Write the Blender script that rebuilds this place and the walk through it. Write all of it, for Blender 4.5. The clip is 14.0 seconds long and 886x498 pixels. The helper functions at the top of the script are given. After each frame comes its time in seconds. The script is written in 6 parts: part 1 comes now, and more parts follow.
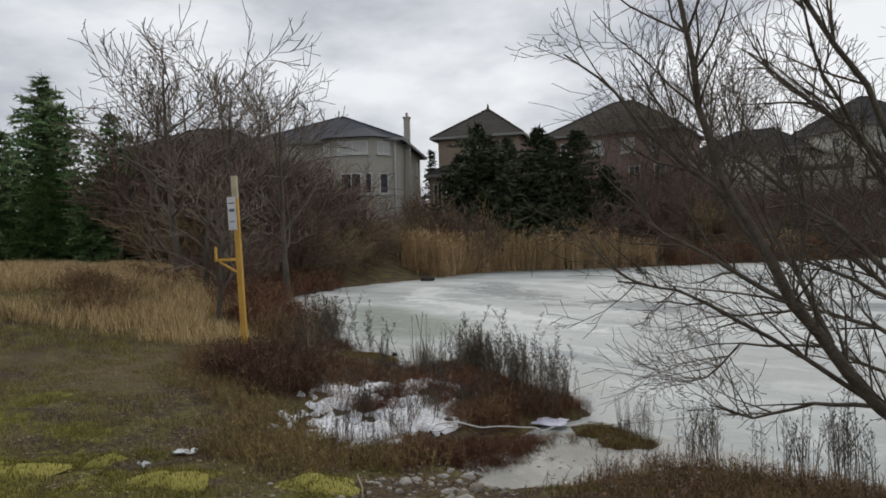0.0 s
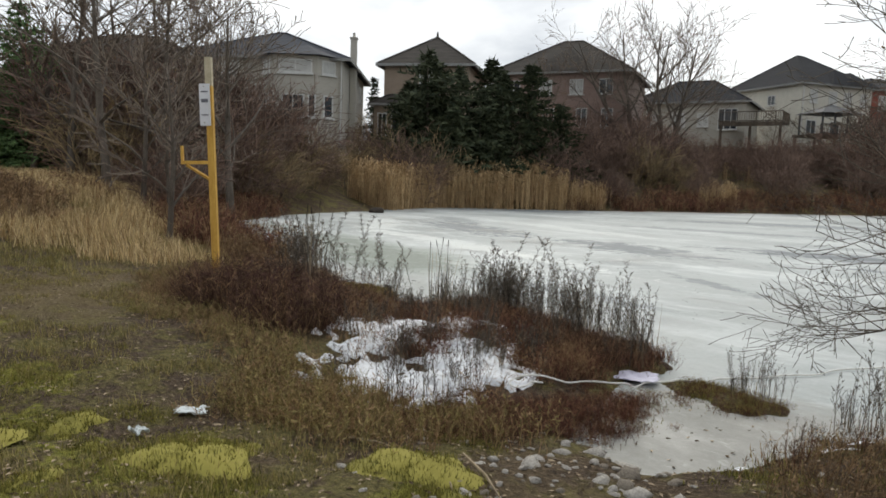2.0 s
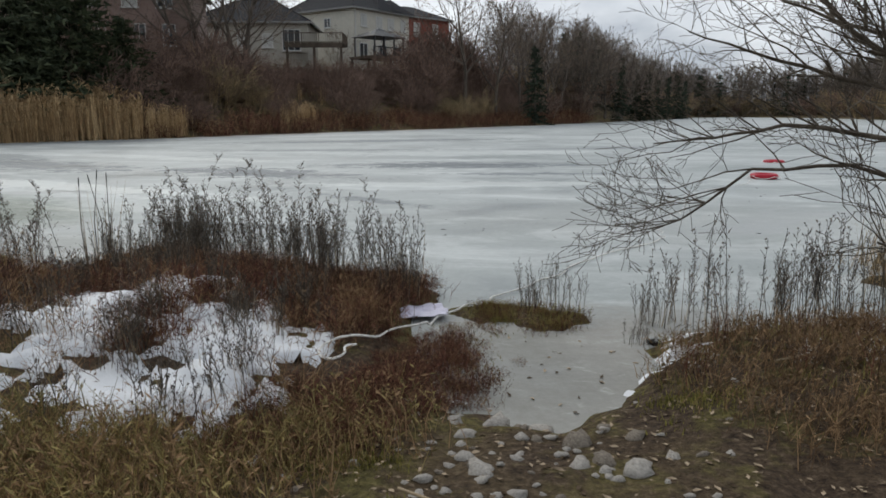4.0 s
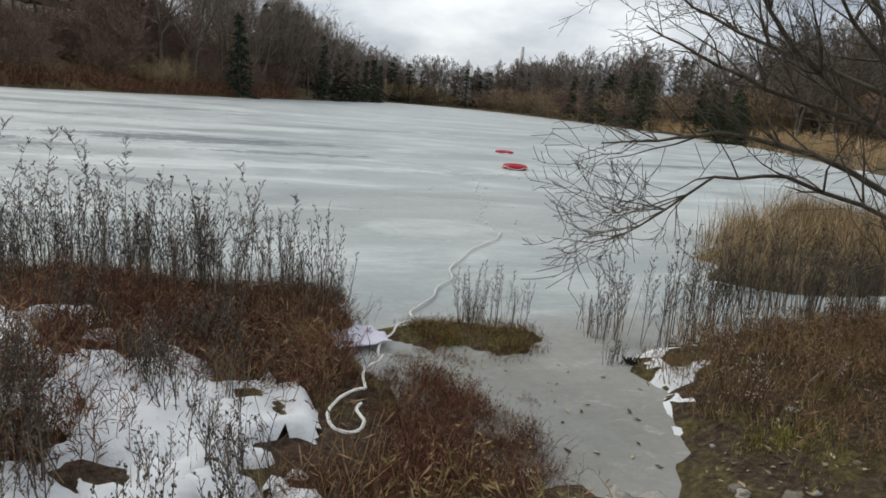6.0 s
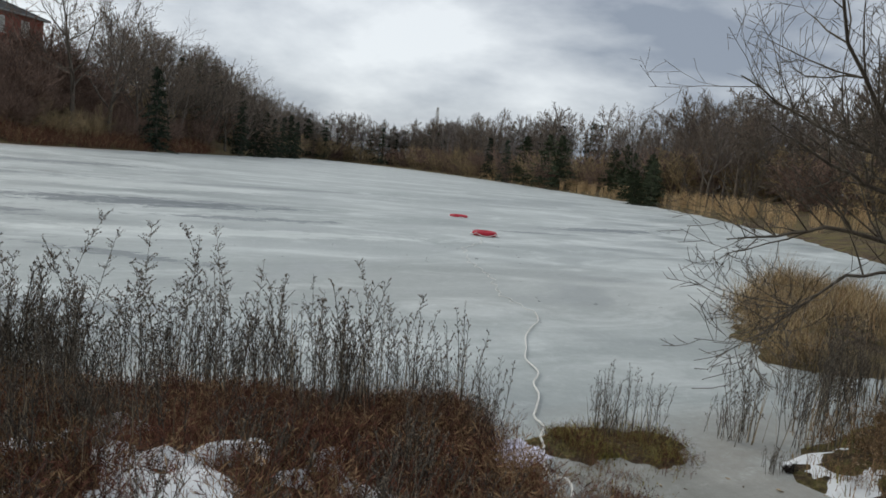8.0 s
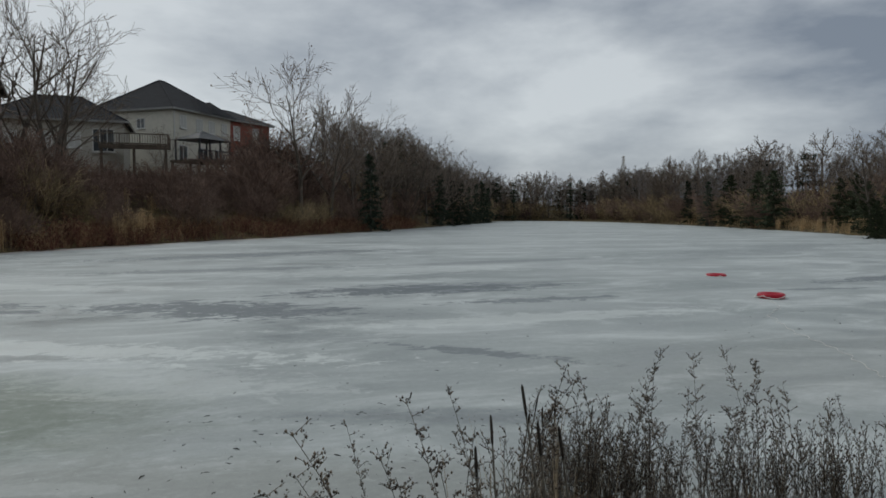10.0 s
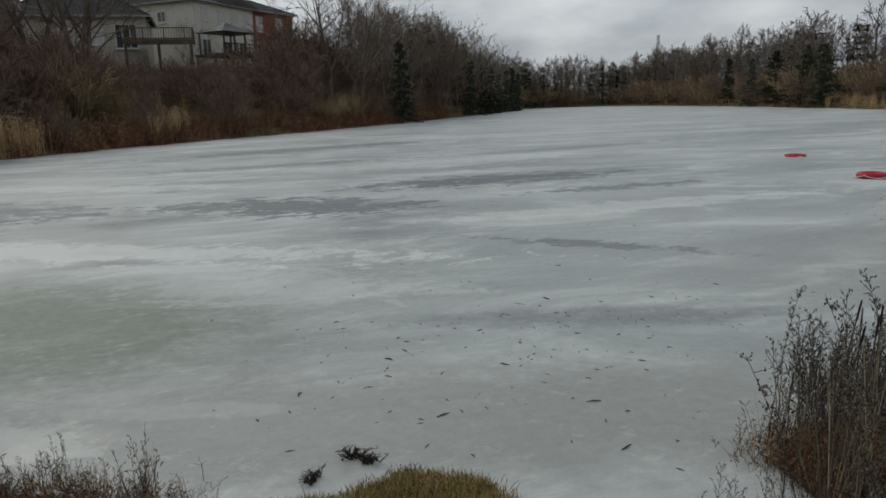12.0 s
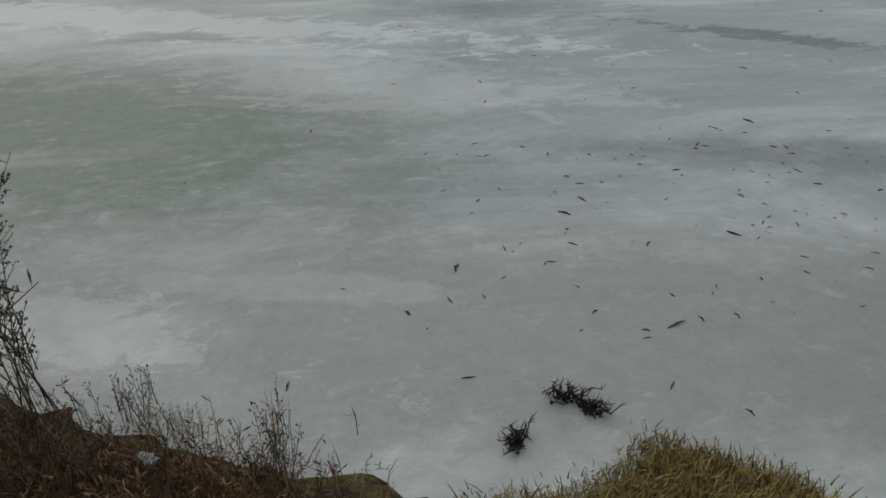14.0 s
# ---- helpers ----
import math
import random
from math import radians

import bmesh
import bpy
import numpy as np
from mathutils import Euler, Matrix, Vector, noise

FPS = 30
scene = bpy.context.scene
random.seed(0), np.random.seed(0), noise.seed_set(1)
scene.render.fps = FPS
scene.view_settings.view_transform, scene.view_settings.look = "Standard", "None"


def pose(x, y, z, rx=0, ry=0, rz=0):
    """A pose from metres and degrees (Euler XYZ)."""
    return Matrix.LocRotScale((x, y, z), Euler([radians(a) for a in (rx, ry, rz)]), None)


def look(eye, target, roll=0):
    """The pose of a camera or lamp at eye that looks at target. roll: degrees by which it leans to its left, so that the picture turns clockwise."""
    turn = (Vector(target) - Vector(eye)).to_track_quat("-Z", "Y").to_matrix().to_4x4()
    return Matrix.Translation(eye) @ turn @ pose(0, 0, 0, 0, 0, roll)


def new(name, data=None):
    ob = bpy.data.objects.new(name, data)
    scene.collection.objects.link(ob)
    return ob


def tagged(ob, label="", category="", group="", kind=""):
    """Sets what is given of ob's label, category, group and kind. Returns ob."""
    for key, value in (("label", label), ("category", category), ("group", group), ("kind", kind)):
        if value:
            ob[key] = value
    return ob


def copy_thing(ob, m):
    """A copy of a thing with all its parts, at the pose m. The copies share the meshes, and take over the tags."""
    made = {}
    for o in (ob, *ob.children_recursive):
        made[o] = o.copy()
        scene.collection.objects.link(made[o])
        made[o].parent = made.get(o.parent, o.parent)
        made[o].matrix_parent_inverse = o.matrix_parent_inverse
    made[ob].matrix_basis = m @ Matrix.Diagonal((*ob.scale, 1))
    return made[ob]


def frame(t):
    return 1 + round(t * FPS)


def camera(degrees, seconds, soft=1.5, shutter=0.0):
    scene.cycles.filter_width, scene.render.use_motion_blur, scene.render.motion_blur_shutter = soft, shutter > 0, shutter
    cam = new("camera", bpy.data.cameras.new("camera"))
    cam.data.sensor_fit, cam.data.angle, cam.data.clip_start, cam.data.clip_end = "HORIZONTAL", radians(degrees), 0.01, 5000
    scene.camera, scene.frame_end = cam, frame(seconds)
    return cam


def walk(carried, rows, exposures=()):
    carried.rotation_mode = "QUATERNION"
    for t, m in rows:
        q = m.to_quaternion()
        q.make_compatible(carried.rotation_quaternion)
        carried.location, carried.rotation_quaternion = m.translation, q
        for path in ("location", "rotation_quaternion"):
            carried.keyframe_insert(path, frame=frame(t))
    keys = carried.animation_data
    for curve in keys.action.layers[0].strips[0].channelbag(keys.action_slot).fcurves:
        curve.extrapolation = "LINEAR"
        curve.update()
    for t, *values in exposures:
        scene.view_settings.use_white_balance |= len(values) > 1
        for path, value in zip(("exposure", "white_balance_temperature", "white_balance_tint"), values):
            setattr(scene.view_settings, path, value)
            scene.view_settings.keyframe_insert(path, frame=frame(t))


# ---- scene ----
cam = camera(64.9, 14.0, soft=1.7)
PATH = [
    (0, (4.083, 0.777, 2.272), (2.697, 2.219, 2.243), -1.4),
    (0.5, (3.576, 0.824, 2.179), (2.134, 2.207, 2.086), -0.2),
    (1, (2.929, 0.975, 2.093), (1.479, 2.33, 1.845), 1.8),
    (1.5, (2.33, 0.998, 1.984), (0.899, 2.374, 1.738), 2.1),
    (2, (1.705, 1.239, 1.896), (0.494, 2.817, 1.693), 1.9),
    (2.5, (1.158, 1.382, 1.846), (0.348, 3.2, 1.652), 2.4),
    (3, (0.603, 1.662, 1.785), (0.177, 3.605, 1.577), 2.8),
    (3.5, (0.134, 1.894, 1.704), (-0.121, 3.849, 1.369), 0.7),
    (6, (-1.974, 3.442, 1.601), (-1.217, 5.246, 1.187), 5.1),
    (6.5, (-2.185, 3.798, 1.576), (-1.254, 5.534, 1.232), 4.5),
    (7, (-2.439, 4.18, 1.561), (-1.392, 5.857, 1.259), 5.2),
    (9.5, (-4.906, 4.682, 2.065), (-4.221, 6.556, 1.936), 3.6),
    (10, (-5.426, 5.106, 2.099), (-4.935, 7.042, 1.997), 0.1),
    (10.5, (-5.662, 5.384, 2.0), (-5.596, 7.382, 1.949), 0.9),
    (11, (-5.991, 5.617, 1.979), (-6.001, 7.615, 1.886), 1.5),
    (11.5, (-6.251, 5.778, 2.014), (-6.073, 7.751, 1.744), -0.8),
    (12, (-6.345, 6.202, 1.99), (-5.939, 8.118, 1.582), -1.8),
    (12.5, (-6.452, 6.641, 1.98), (-5.975, 8.507, 1.441), -1.9),
    (13, (-6.544, 7.164, 2.001), (-5.961, 8.948, 1.309), -0.4),
    (13.5, (-6.588, 7.619, 1.902), (-6.056, 9.33, 1.014), 1.5),
    (14, (-6.837, 7.977, 1.891), (-6.63, 9.687, 0.875), -0.7),
]
EXPOSURE = [(0.0, 0.5, 6700, 10), (0.7, 0.45, 6900, 10), (1.1, 0.5, 7000, 10), (1.6, 1.0, 7000, 10), (2.1, 0.85, 6700, 8), (2.5, 0.45, 6500, 9), (3.0, 0.25, 6500, 9), (3.6, 0.45, 6500, 9),
            (6.0, 0.75, 6650, 8), (7.0, 0.7, 6600, 8), (9.5, 0.1, 6400, 6), (11.0, -0.1, 6400, 6), (12.0, 0.12, 6600, 7), (13.0, 0.2, 6500, 7), (14.0, 0.05, 6600, 8)]
walk(cam, [(t, look(e, g, r)) for t, e, g, r in PATH], EXPOSURE)
SKY, SUN = 1.0, 0.9

# ---------------- light ----------------
world = bpy.data.worlds.new("overcast_sky")
scene.world = world
world.use_nodes = True
wn, wl = world.node_tree.nodes, world.node_tree.links
wn.clear()
w_out = wn.new("ShaderNodeOutputWorld")
w_bg = wn.new("ShaderNodeBackground")
w_sky = wn.new("ShaderNodeTexSky")
w_sky.sky_type = 'NISHITA'
w_sky.sun_disc = False
w_sky.sun_elevation = radians(40)
w_sky.sun_rotation = radians(-28)
w_co = wn.new("ShaderNodeTexCoord")
w_map = wn.new("ShaderNodeMapping")
w_map.inputs["Scale"].default_value = (1.0, 1.0, 2.6)
w_n1 = wn.new("ShaderNodeTexNoise")
w_n1.inputs["Scale"].default_value = 1.9
w_n1.inputs["Detail"].default_value = 7
w_n1.inputs["Roughness"].default_value = 0.54
w_n1.inputs["Distortion"].default_value = 0.12
w_ramp = wn.new("ShaderNodeValToRGB")
w_ramp.color_ramp.elements[0].position = 0.38
w_ramp.color_ramp.elements[0].color = (0.20, 0.225, 0.275, 1)
w_ramp.color_ramp.elements[1].position = 0.61
w_ramp.color_ramp.elements[1].color = (0.60, 0.62, 0.65, 1)
w_mix = wn.new("ShaderNodeMixRGB")
w_mix.inputs[0].default_value = 0.93
w_scale = wn.new("ShaderNodeMixRGB")
w_scale.blend_type = 'MULTIPLY'
w_scale.inputs[0].default_value = 1.0
w_scale.inputs[2].default_value = (0.10, 0.10, 0.10, 1)
wl.new(w_co.outputs["Generated"], w_map.inputs["Vector"])
wl.new(w_map.outputs["Vector"], w_n1.inputs["Vector"])
wl.new(w_n1.outputs["Fac"], w_ramp.inputs["Fac"])
wl.new(w_sky.outputs["Color"], w_scale.inputs[1])
wl.new(w_scale.outputs["Color"], w_mix.inputs[1])
wl.new(w_ramp.outputs["Color"], w_mix.inputs[2])
wl.new(w_mix.outputs["Color"], w_bg.inputs["Color"])
w_bg.inputs["Strength"].default_value = SKY
wl.new(w_bg.outputs["Background"], w_out.inputs["Surface"])

sun_data = bpy.data.lights.new("sun", "SUN")
sun_data.energy = SUN
sun_data.angle = radians(40)
sun_data.color = (1.0, 0.97, 0.92)
sun = new("sun", sun_data)
sun.rotation_euler = (radians(-50), 0, radians(28))

# ---------------- materials ----------------
def material(name, rough=0.85, metal=0.0):
    m = bpy.data.materials.new(name)
    m.use_nodes = True
    b = m.node_tree.nodes["Principled BSDF"]
    b.inputs["Roughness"].default_value = rough
    b.inputs["Metallic"].default_value = metal
    return m, m.node_tree.nodes, m.node_tree.links, b


def noise_fac(nodes, links, scale, detail=4, rough=0.55, stretch=None, coord="Object"):
    co = nodes.new("ShaderNodeTexCoord")
    n = nodes.new("ShaderNodeTexNoise")
    n.inputs["Scale"].default_value = scale
    n.inputs["Detail"].default_value = detail
    n.inputs["Roughness"].default_value = rough
    if stretch:
        mp = nodes.new("ShaderNodeMapping")
        mp.inputs["Scale"].default_value = stretch
        links.new(co.outputs[coord], mp.inputs["Vector"])
        links.new(mp.outputs["Vector"], n.inputs["Vector"])
    else:
        links.new(co.outputs[coord], n.inputs["Vector"])
    return n.outputs["Fac"]


def ramp(nodes, links, fac, stops):
    r = nodes.new("ShaderNodeValToRGB")
    els = r.color_ramp.elements
    while len(els) < len(stops):
        els.new(0.5)
    for e, (p, c) in zip(els, stops):
        e.position = p
        e.color = (*c, 1)
    links.new(fac, r.inputs["Fac"])
    return r.outputs["Color"]


def mixc(nodes, links, fac, a, b, blend='MIX'):
    m = nodes.new("ShaderNodeMixRGB")
    m.blend_type = blend
    for i, v in ((0, fac), (1, a), (2, b)):
        if isinstance(v, (int, float)):
            m.inputs[i].default_value = v
        elif isinstance(v, tuple):
            m.inputs[i].default_value = (*v, 1)
        else:
            links.new(v, m.inputs[i])
    return m.outputs["Color"]


def mathn(nodes, links, op, a, b=0.0, clamp=False):
    m = nodes.new("ShaderNodeMath")
    m.operation = op
    m.use_clamp = clamp
    for i, v in ((0, a), (1, b)):
        if isinstance(v, (int, float)):
            m.inputs[i].default_value = v
        else:
            links.new(v, m.inputs[i])
    return m.outputs[0]


def bump(nodes, links, b, fac, strength, dist=0.02):
    n = nodes.new("ShaderNodeBump")
    n.inputs["Strength"].default_value = strength
    n.inputs["Distance"].default_value = dist
    links.new(fac, n.inputs["Height"])
    links.new(n.outputs["Normal"], b.inputs["Normal"])


def simple(name, c1, c2, scale=6.0, rough=0.85, bump_s=0.25, metal=0.0, stretch=None, island=0.0, k=1.0):
    """Two tones over coarse and fine noise; island: extra change from piece to piece."""
    c1, c2 = tuple(v * k for v in c1), tuple(v * k for v in c2)
    m, n, l, b = material(name, rough, metal)
    f1 = noise_fac(n, l, scale, 5, 0.6, stretch)
    f2 = noise_fac(n, l, scale * 9, 3, 0.6, stretch)
    f = mathn(n, l, 'ADD', mathn(n, l, 'MULTIPLY', f1, 0.65), mathn(n, l, 'MULTIPLY', f2, 0.35))
    if island:
        g = n.new("ShaderNodeNewGeometry")
        f = mathn(n, l, 'ADD', f, mathn(n, l, 'MULTIPLY', mathn(n, l, 'SUBTRACT', g.outputs["Random Per Island"], 0.5), island))
    l.new(ramp(n, l, f, [(0.34, c1), (0.66, c2)]), b.inputs["Base Color"])
    b.inputs["Specular IOR Level"].default_value = 0.25
    if bump_s:
        bump(n, l, b, f2, bump_s)
    return m


M_BARK = simple("bark_grey_brown", (0.045, 0.036, 0.028), (0.13, 0.11, 0.09), 5, 0.9, 0.6, stretch=(1, 1, 0.3), k=1.3)
M_WILLOW = simple("bark_willow", (0.035, 0.028, 0.022), (0.12, 0.10, 0.075), 8, 0.85, 0.6, k=1.5)
M_TWIG = simple("twigs_brown", (0.06, 0.045, 0.036), (0.13, 0.105, 0.082), 1.5, 0.9, 0, island=0.3, k=1.75)
M_TWIG_PALE = simple("twigs_pale_grey", (0.13, 0.11, 0.10), (0.26, 0.23, 0.21), 1.2, 0.9, 0, island=0.3)
M_TWIG_RED = simple("twigs_red_brown", (0.05, 0.034, 0.027), (0.115, 0.076, 0.058), 0.6, 0.9, 0, island=0.5, k=2.35)
M_TWIG_OLIVE = simple("twigs_olive_brown", (0.07, 0.055, 0.032), (0.15, 0.11, 0.06), 0.6, 0.9, 0, island=0.5, k=2.6)
M_NEEDLE = simple("pine_needles", (0.020, 0.036, 0.014), (0.060, 0.095, 0.034), 1.1, 0.8, 0, island=0.4, k=2.7)
M_CEDAR = simple("cedar_foliage", (0.016, 0.022, 0.012), (0.046, 0.054, 0.028), 1.0, 0.85, 0, island=0.4, k=1.7)
M_SPRUCE = simple("spruce_foliage", (0.017, 0.025, 0.016), (0.042, 0.055, 0.034), 0.8, 0.85, 0, island=0.4, k=1.2)
M_LEAF_DRY = simple("dry_leaves", (0.07, 0.045, 0.025), (0.17, 0.11, 0.06), 3, 0.85, 0, island=0.6, k=1.4)
M_UNDER = simple("undergrowth_russet", (0.055, 0.023, 0.016), (0.20, 0.085, 0.055), 1.4, 0.9, 0, island=0.7, k=1.0)
M_UNDER_DARK = simple("undergrowth_dark", (0.040, 0.020, 0.015), (0.13, 0.066, 0.048), 1.4, 0.9, 0, island=0.7)
M_UNDER_TAN = simple("undergrowth_tan", (0.10, 0.062, 0.032), (0.28, 0.18, 0.095), 1.4, 0.9, 0, island=0.7, k=1.35)
M_STALK = simple("weed_stalks_dark", (0.05, 0.043, 0.035), (0.16, 0.14, 0.11), 3, 0.9, 0, island=0.7, k=1.0)
M_STALK_PALE = simple("weed_stalks_pale", (0.14, 0.105, 0.065), (0.30, 0.24, 0.16), 3, 0.9, 0, island=0.6, k=1.3)
M_SEED = simple("weed_seed_heads", (0.06, 0.045, 0.035), (0.20, 0.16, 0.12), 9, 0.95, 0, island=0.8, k=1.0)
M_REED = simple("reeds_golden", (0.26, 0.17, 0.085), (0.50, 0.36, 0.20), 0.8, 0.85, 0, island=0.6, k=1.35)
M_REED_GREEN = simple("mound_grass_straw", (0.18, 0.13, 0.065), (0.39, 0.29, 0.15), 0.9, 0.85, 0, island=0.7, k=1.15)
M_GRASS = simple("short_dry_grass", (0.085, 0.072, 0.028), (0.225, 0.178, 0.072), 0.8, 0.9, 0, island=0.7, k=1.75)
M_GRASS_GREEN = simple("short_green_grass", (0.078, 0.074, 0.024), (0.22, 0.19, 0.062), 1.2, 0.9, 0, island=0.6, k=1.6)
M_HILL = simple("hill_grass_tan", (0.17, 0.125, 0.06), (0.40, 0.31, 0.17), 0.5, 0.9, 0, island=0.6, k=1.9)
M_TUFT = simple("straw_grass", (0.13, 0.105, 0.03), (0.36, 0.30, 0.095), 2.0, 0.9, 0, island=0.7)
M_MOSS = simple("moss_yellow_green", (0.10, 0.095, 0.02), (0.27, 0.24, 0.055), 2.5, 0.95, 0, island=0.7, k=1.0)
M_LITTER = simple("leaf_litter", (0.08, 0.055, 0.033), (0.36, 0.28, 0.19), 2.5, 0.9, 0, island=1.2, k=1.15)
M_PALE_SEED = simple("pale_seed_fluff", (0.30, 0.26, 0.20), (0.55, 0.50, 0.42), 9, 0.95, 0, island=0.8)
M_DIRT = simple("stone_brown", (0.13, 0.11, 0.085), (0.36, 0.31, 0.25), 5, 0.9, 0.6)
M_ROCK = simple("field_stone", (0.27, 0.25, 0.22), (0.60, 0.56, 0.50), 5, 0.85, 0.6)
M_DEBRIS = simple("ice_debris", (0.012, 0.010, 0.009), (0.045, 0.036, 0.028), 5, 0.9, 0, island=0.7)
M_ROPE = simple("white_rope_fibre", (0.70, 0.68, 0.63), (0.88, 0.87, 0.83), 40, 0.9, 0.2)
M_YELLOW = simple("yellow_painted_wood", (0.50, 0.27, 0.05), (0.74, 0.45, 0.10), 4, 0.7, 0.3, stretch=(4, 4, 0.5))
M_YELLOW_TOP = simple("worn_pole_top", (0.42, 0.36, 0.24), (0.62, 0.55, 0.40), 6, 0.8, 0.3)
M_SIGN = simple("sign_panel_white", (0.60, 0.60, 0.62), (0.78, 0.78, 0.80), 3, 0.6, 0)
M_INK = simple("sign_print_grey", (0.10, 0.10, 0.12), (0.20, 0.20, 0.22), 9, 0.7, 0)
M_BUOY = simple("buoy_red_plastic", (0.34, 0.012, 0.024), (0.50, 0.028, 0.05), 5, 0.45, 0.05)
M_CLOTH = simple("pale_lilac_sheet", (0.56, 0.53, 0.66), (0.78, 0.76, 0.84), 6, 0.75, 0.2)
M_TRASH = simple("litter_pale", (0.55, 0.60, 0.60), (0.80, 0.83, 0.82), 14, 0.6, 0.1)
M_FRAME = simple("window_frame_white", (0.52, 0.52, 0.50), (0.66, 0.66, 0.63), 6, 0.6, 0)
M_GUTTER = simple("gutter_grey", (0.22, 0.22, 0.21), (0.30, 0.30, 0.285), 6, 0.6, 0)
M_ROOF_BLUE = simple("shingles_slate", (0.050, 0.056, 0.070), (0.095, 0.105, 0.13), 1.0, 0.9, 0.3, stretch=(1, 1, 5), k=0.6)
M_ROOF_BROWN = simple("shingles_brown", (0.060, 0.052, 0.044), (0.12, 0.105, 0.09), 1.0, 0.9, 0.3, stretch=(1, 1, 5), k=0.6)
M_ROOF_DARK = simple("shingles_charcoal", (0.032, 0.034, 0.040), (0.065, 0.068, 0.08), 1.0, 0.9, 0.3, stretch=(1, 1, 5), k=0.4)
M_STUCCO = simple("wall_pale_stucco", (0.52, 0.50, 0.43), (0.62, 0.59, 0.51), 2, 0.9, 0.1)
M_GAZEBO = simple("gazebo_dark_metal", (0.03, 0.033, 0.036), (0.06, 0.063, 0.07), 3, 0.6, 0)
M_DECK = simple("deck_weathered_wood", (0.09, 0.07, 0.055), (0.20, 0.16, 0.12), 3, 0.85, 0.3, stretch=(1, 1, 0.3), k=0.6)
M_INT = simple("blind_pale", (0.42, 0.42, 0.40), (0.55, 0.55, 0.52), 2, 0.9, 0)


def brick_material(name, c1, c2, mortar):
    m, n, l, b = material(name, 0.9)
    co = n.new("ShaderNodeTexCoord")
    mp = n.new("ShaderNodeMapping")
    mp.inputs["Rotation"].default_value = (radians(90), 0, 0)
    br = n.new("ShaderNodeTexBrick")
    br.inputs["Scale"].default_value = 1.0
    br.inputs["Brick Width"].default_value = 0.22
    br.inputs["Row Height"].default_value = 0.075
    br.inputs["Mortar Size"].default_value = 0.008
    br.inputs["Color1"].default_value = (*c1, 1)
    br.inputs["Color2"].default_value = (*c2, 1)
    br.inputs["Mortar"].default_value = (*mortar, 1)
    l.new(co.outputs["Object"], mp.inputs["Vector"])
    l.new(mp.outputs["Vector"], br.inputs["Vector"])
    big = noise_fac(n, l, 0.7, 4)
    l.new(mixc(n, l, 0.5, br.outputs["Color"], ramp(n, l, big, [(0.3, c1), (0.7, c2)])), b.inputs["Base Color"])
    return m


M_BRICK_BUFF = brick_material("brick_buff", (0.36, 0.34, 0.29), (0.45, 0.425, 0.365), (0.48, 0.46, 0.42))
M_BRICK_TAN = brick_material("brick_tan", (0.27, 0.20, 0.145), (0.34, 0.262, 0.196), (0.34, 0.31, 0.27))
M_BRICK_ROSE = brick_material("brick_rose", (0.25, 0.165, 0.135), (0.31, 0.215, 0.18), (0.30, 0.27, 0.25))
M_BRICK_RED = brick_material("brick_red", (0.208, 0.044, 0.028), (0.288, 0.068, 0.040), (0.264, 0.200, 0.176))


def glass_material():
    m, n, l, b = material("window_glass", 0.06)
    b.inputs["Base Color"].default_value = (0.03, 0.035, 0.04, 1)
    b.inputs["Specular IOR Level"].default_value = 0.7
    bump(n, l, b, noise_fac(n, l, 1.2, 2), 0.02)
    return m


M_GLASS = glass_material()


def snow_material():
    m, n, l, b = material("old_snow", 0.75)
    f = noise_fac(n, l, 3.0, 5)
    g = noise_fac(n, l, 40, 4, 0.7)
    c = ramp(n, l, f, [(0.3, (0.66, 0.68, 0.70)), (0.7, (0.84, 0.85, 0.86))])
    dirt = ramp(n, l, noise_fac(n, l, 22, 6, 0.75), [(0.60, (0, 0, 0)), (0.72, (1, 1, 1))])
    l.new(mixc(n, l, mathn(n, l, 'MULTIPLY', dirt, 0.55), c, (0.16, 0.11, 0.07)), b.inputs["Base Color"])
    bump(n, l, b, g, 0.6, 0.02)
    return m


M_SNOW = snow_material()


def ragged_spot(n, l, x, y, rx, ry, turn, edge, amp, inner, outer):
    """A patch round a place, ragged by noise: 1 inside, 0 outside."""
    co = n.new("ShaderNodeTexCoord")
    mp = n.new("ShaderNodeMapping")
    mp.vector_type = 'TEXTURE'
    mp.inputs["Location"].default_value = (x, y, 0)
    mp.inputs["Rotation"].default_value = (0, 0, radians(turn))
    mp.inputs["Scale"].default_value = (rx, ry, 50)
    l.new(co.outputs["Object"], mp.inputs["Vector"])
    ln = n.new("ShaderNodeVectorMath")
    ln.operation = 'LENGTH'
    l.new(mp.outputs["Vector"], ln.inputs[0])
    v = mathn(n, l, 'ADD', ln.outputs["Value"], mathn(n, l, 'MULTIPLY', mathn(n, l, 'SUBTRACT', edge, 0.5), amp))
    return ramp(n, l, v, [(inner, (1, 1, 1)), (outer, (0, 0, 0))])


MOSS = ((-1.75, 3.05, .42), (-1.25, 3.25, .28), (-0.6, 2.68, .32), (-0.45, 3.95, .24), (-1.95, 3.5, .24), (-2.3, 2.1, .6), (-1.5, 2.3, .36), (-2.8, 2.9, .38), (-3.1, 2.3, .45),
        (-3.6, 3.3, .35), (-4.4, 2.6, .45), (-0.9, 2.0, .3), (-5.2, 3.4, .4), (0.3, 2.4, .2))


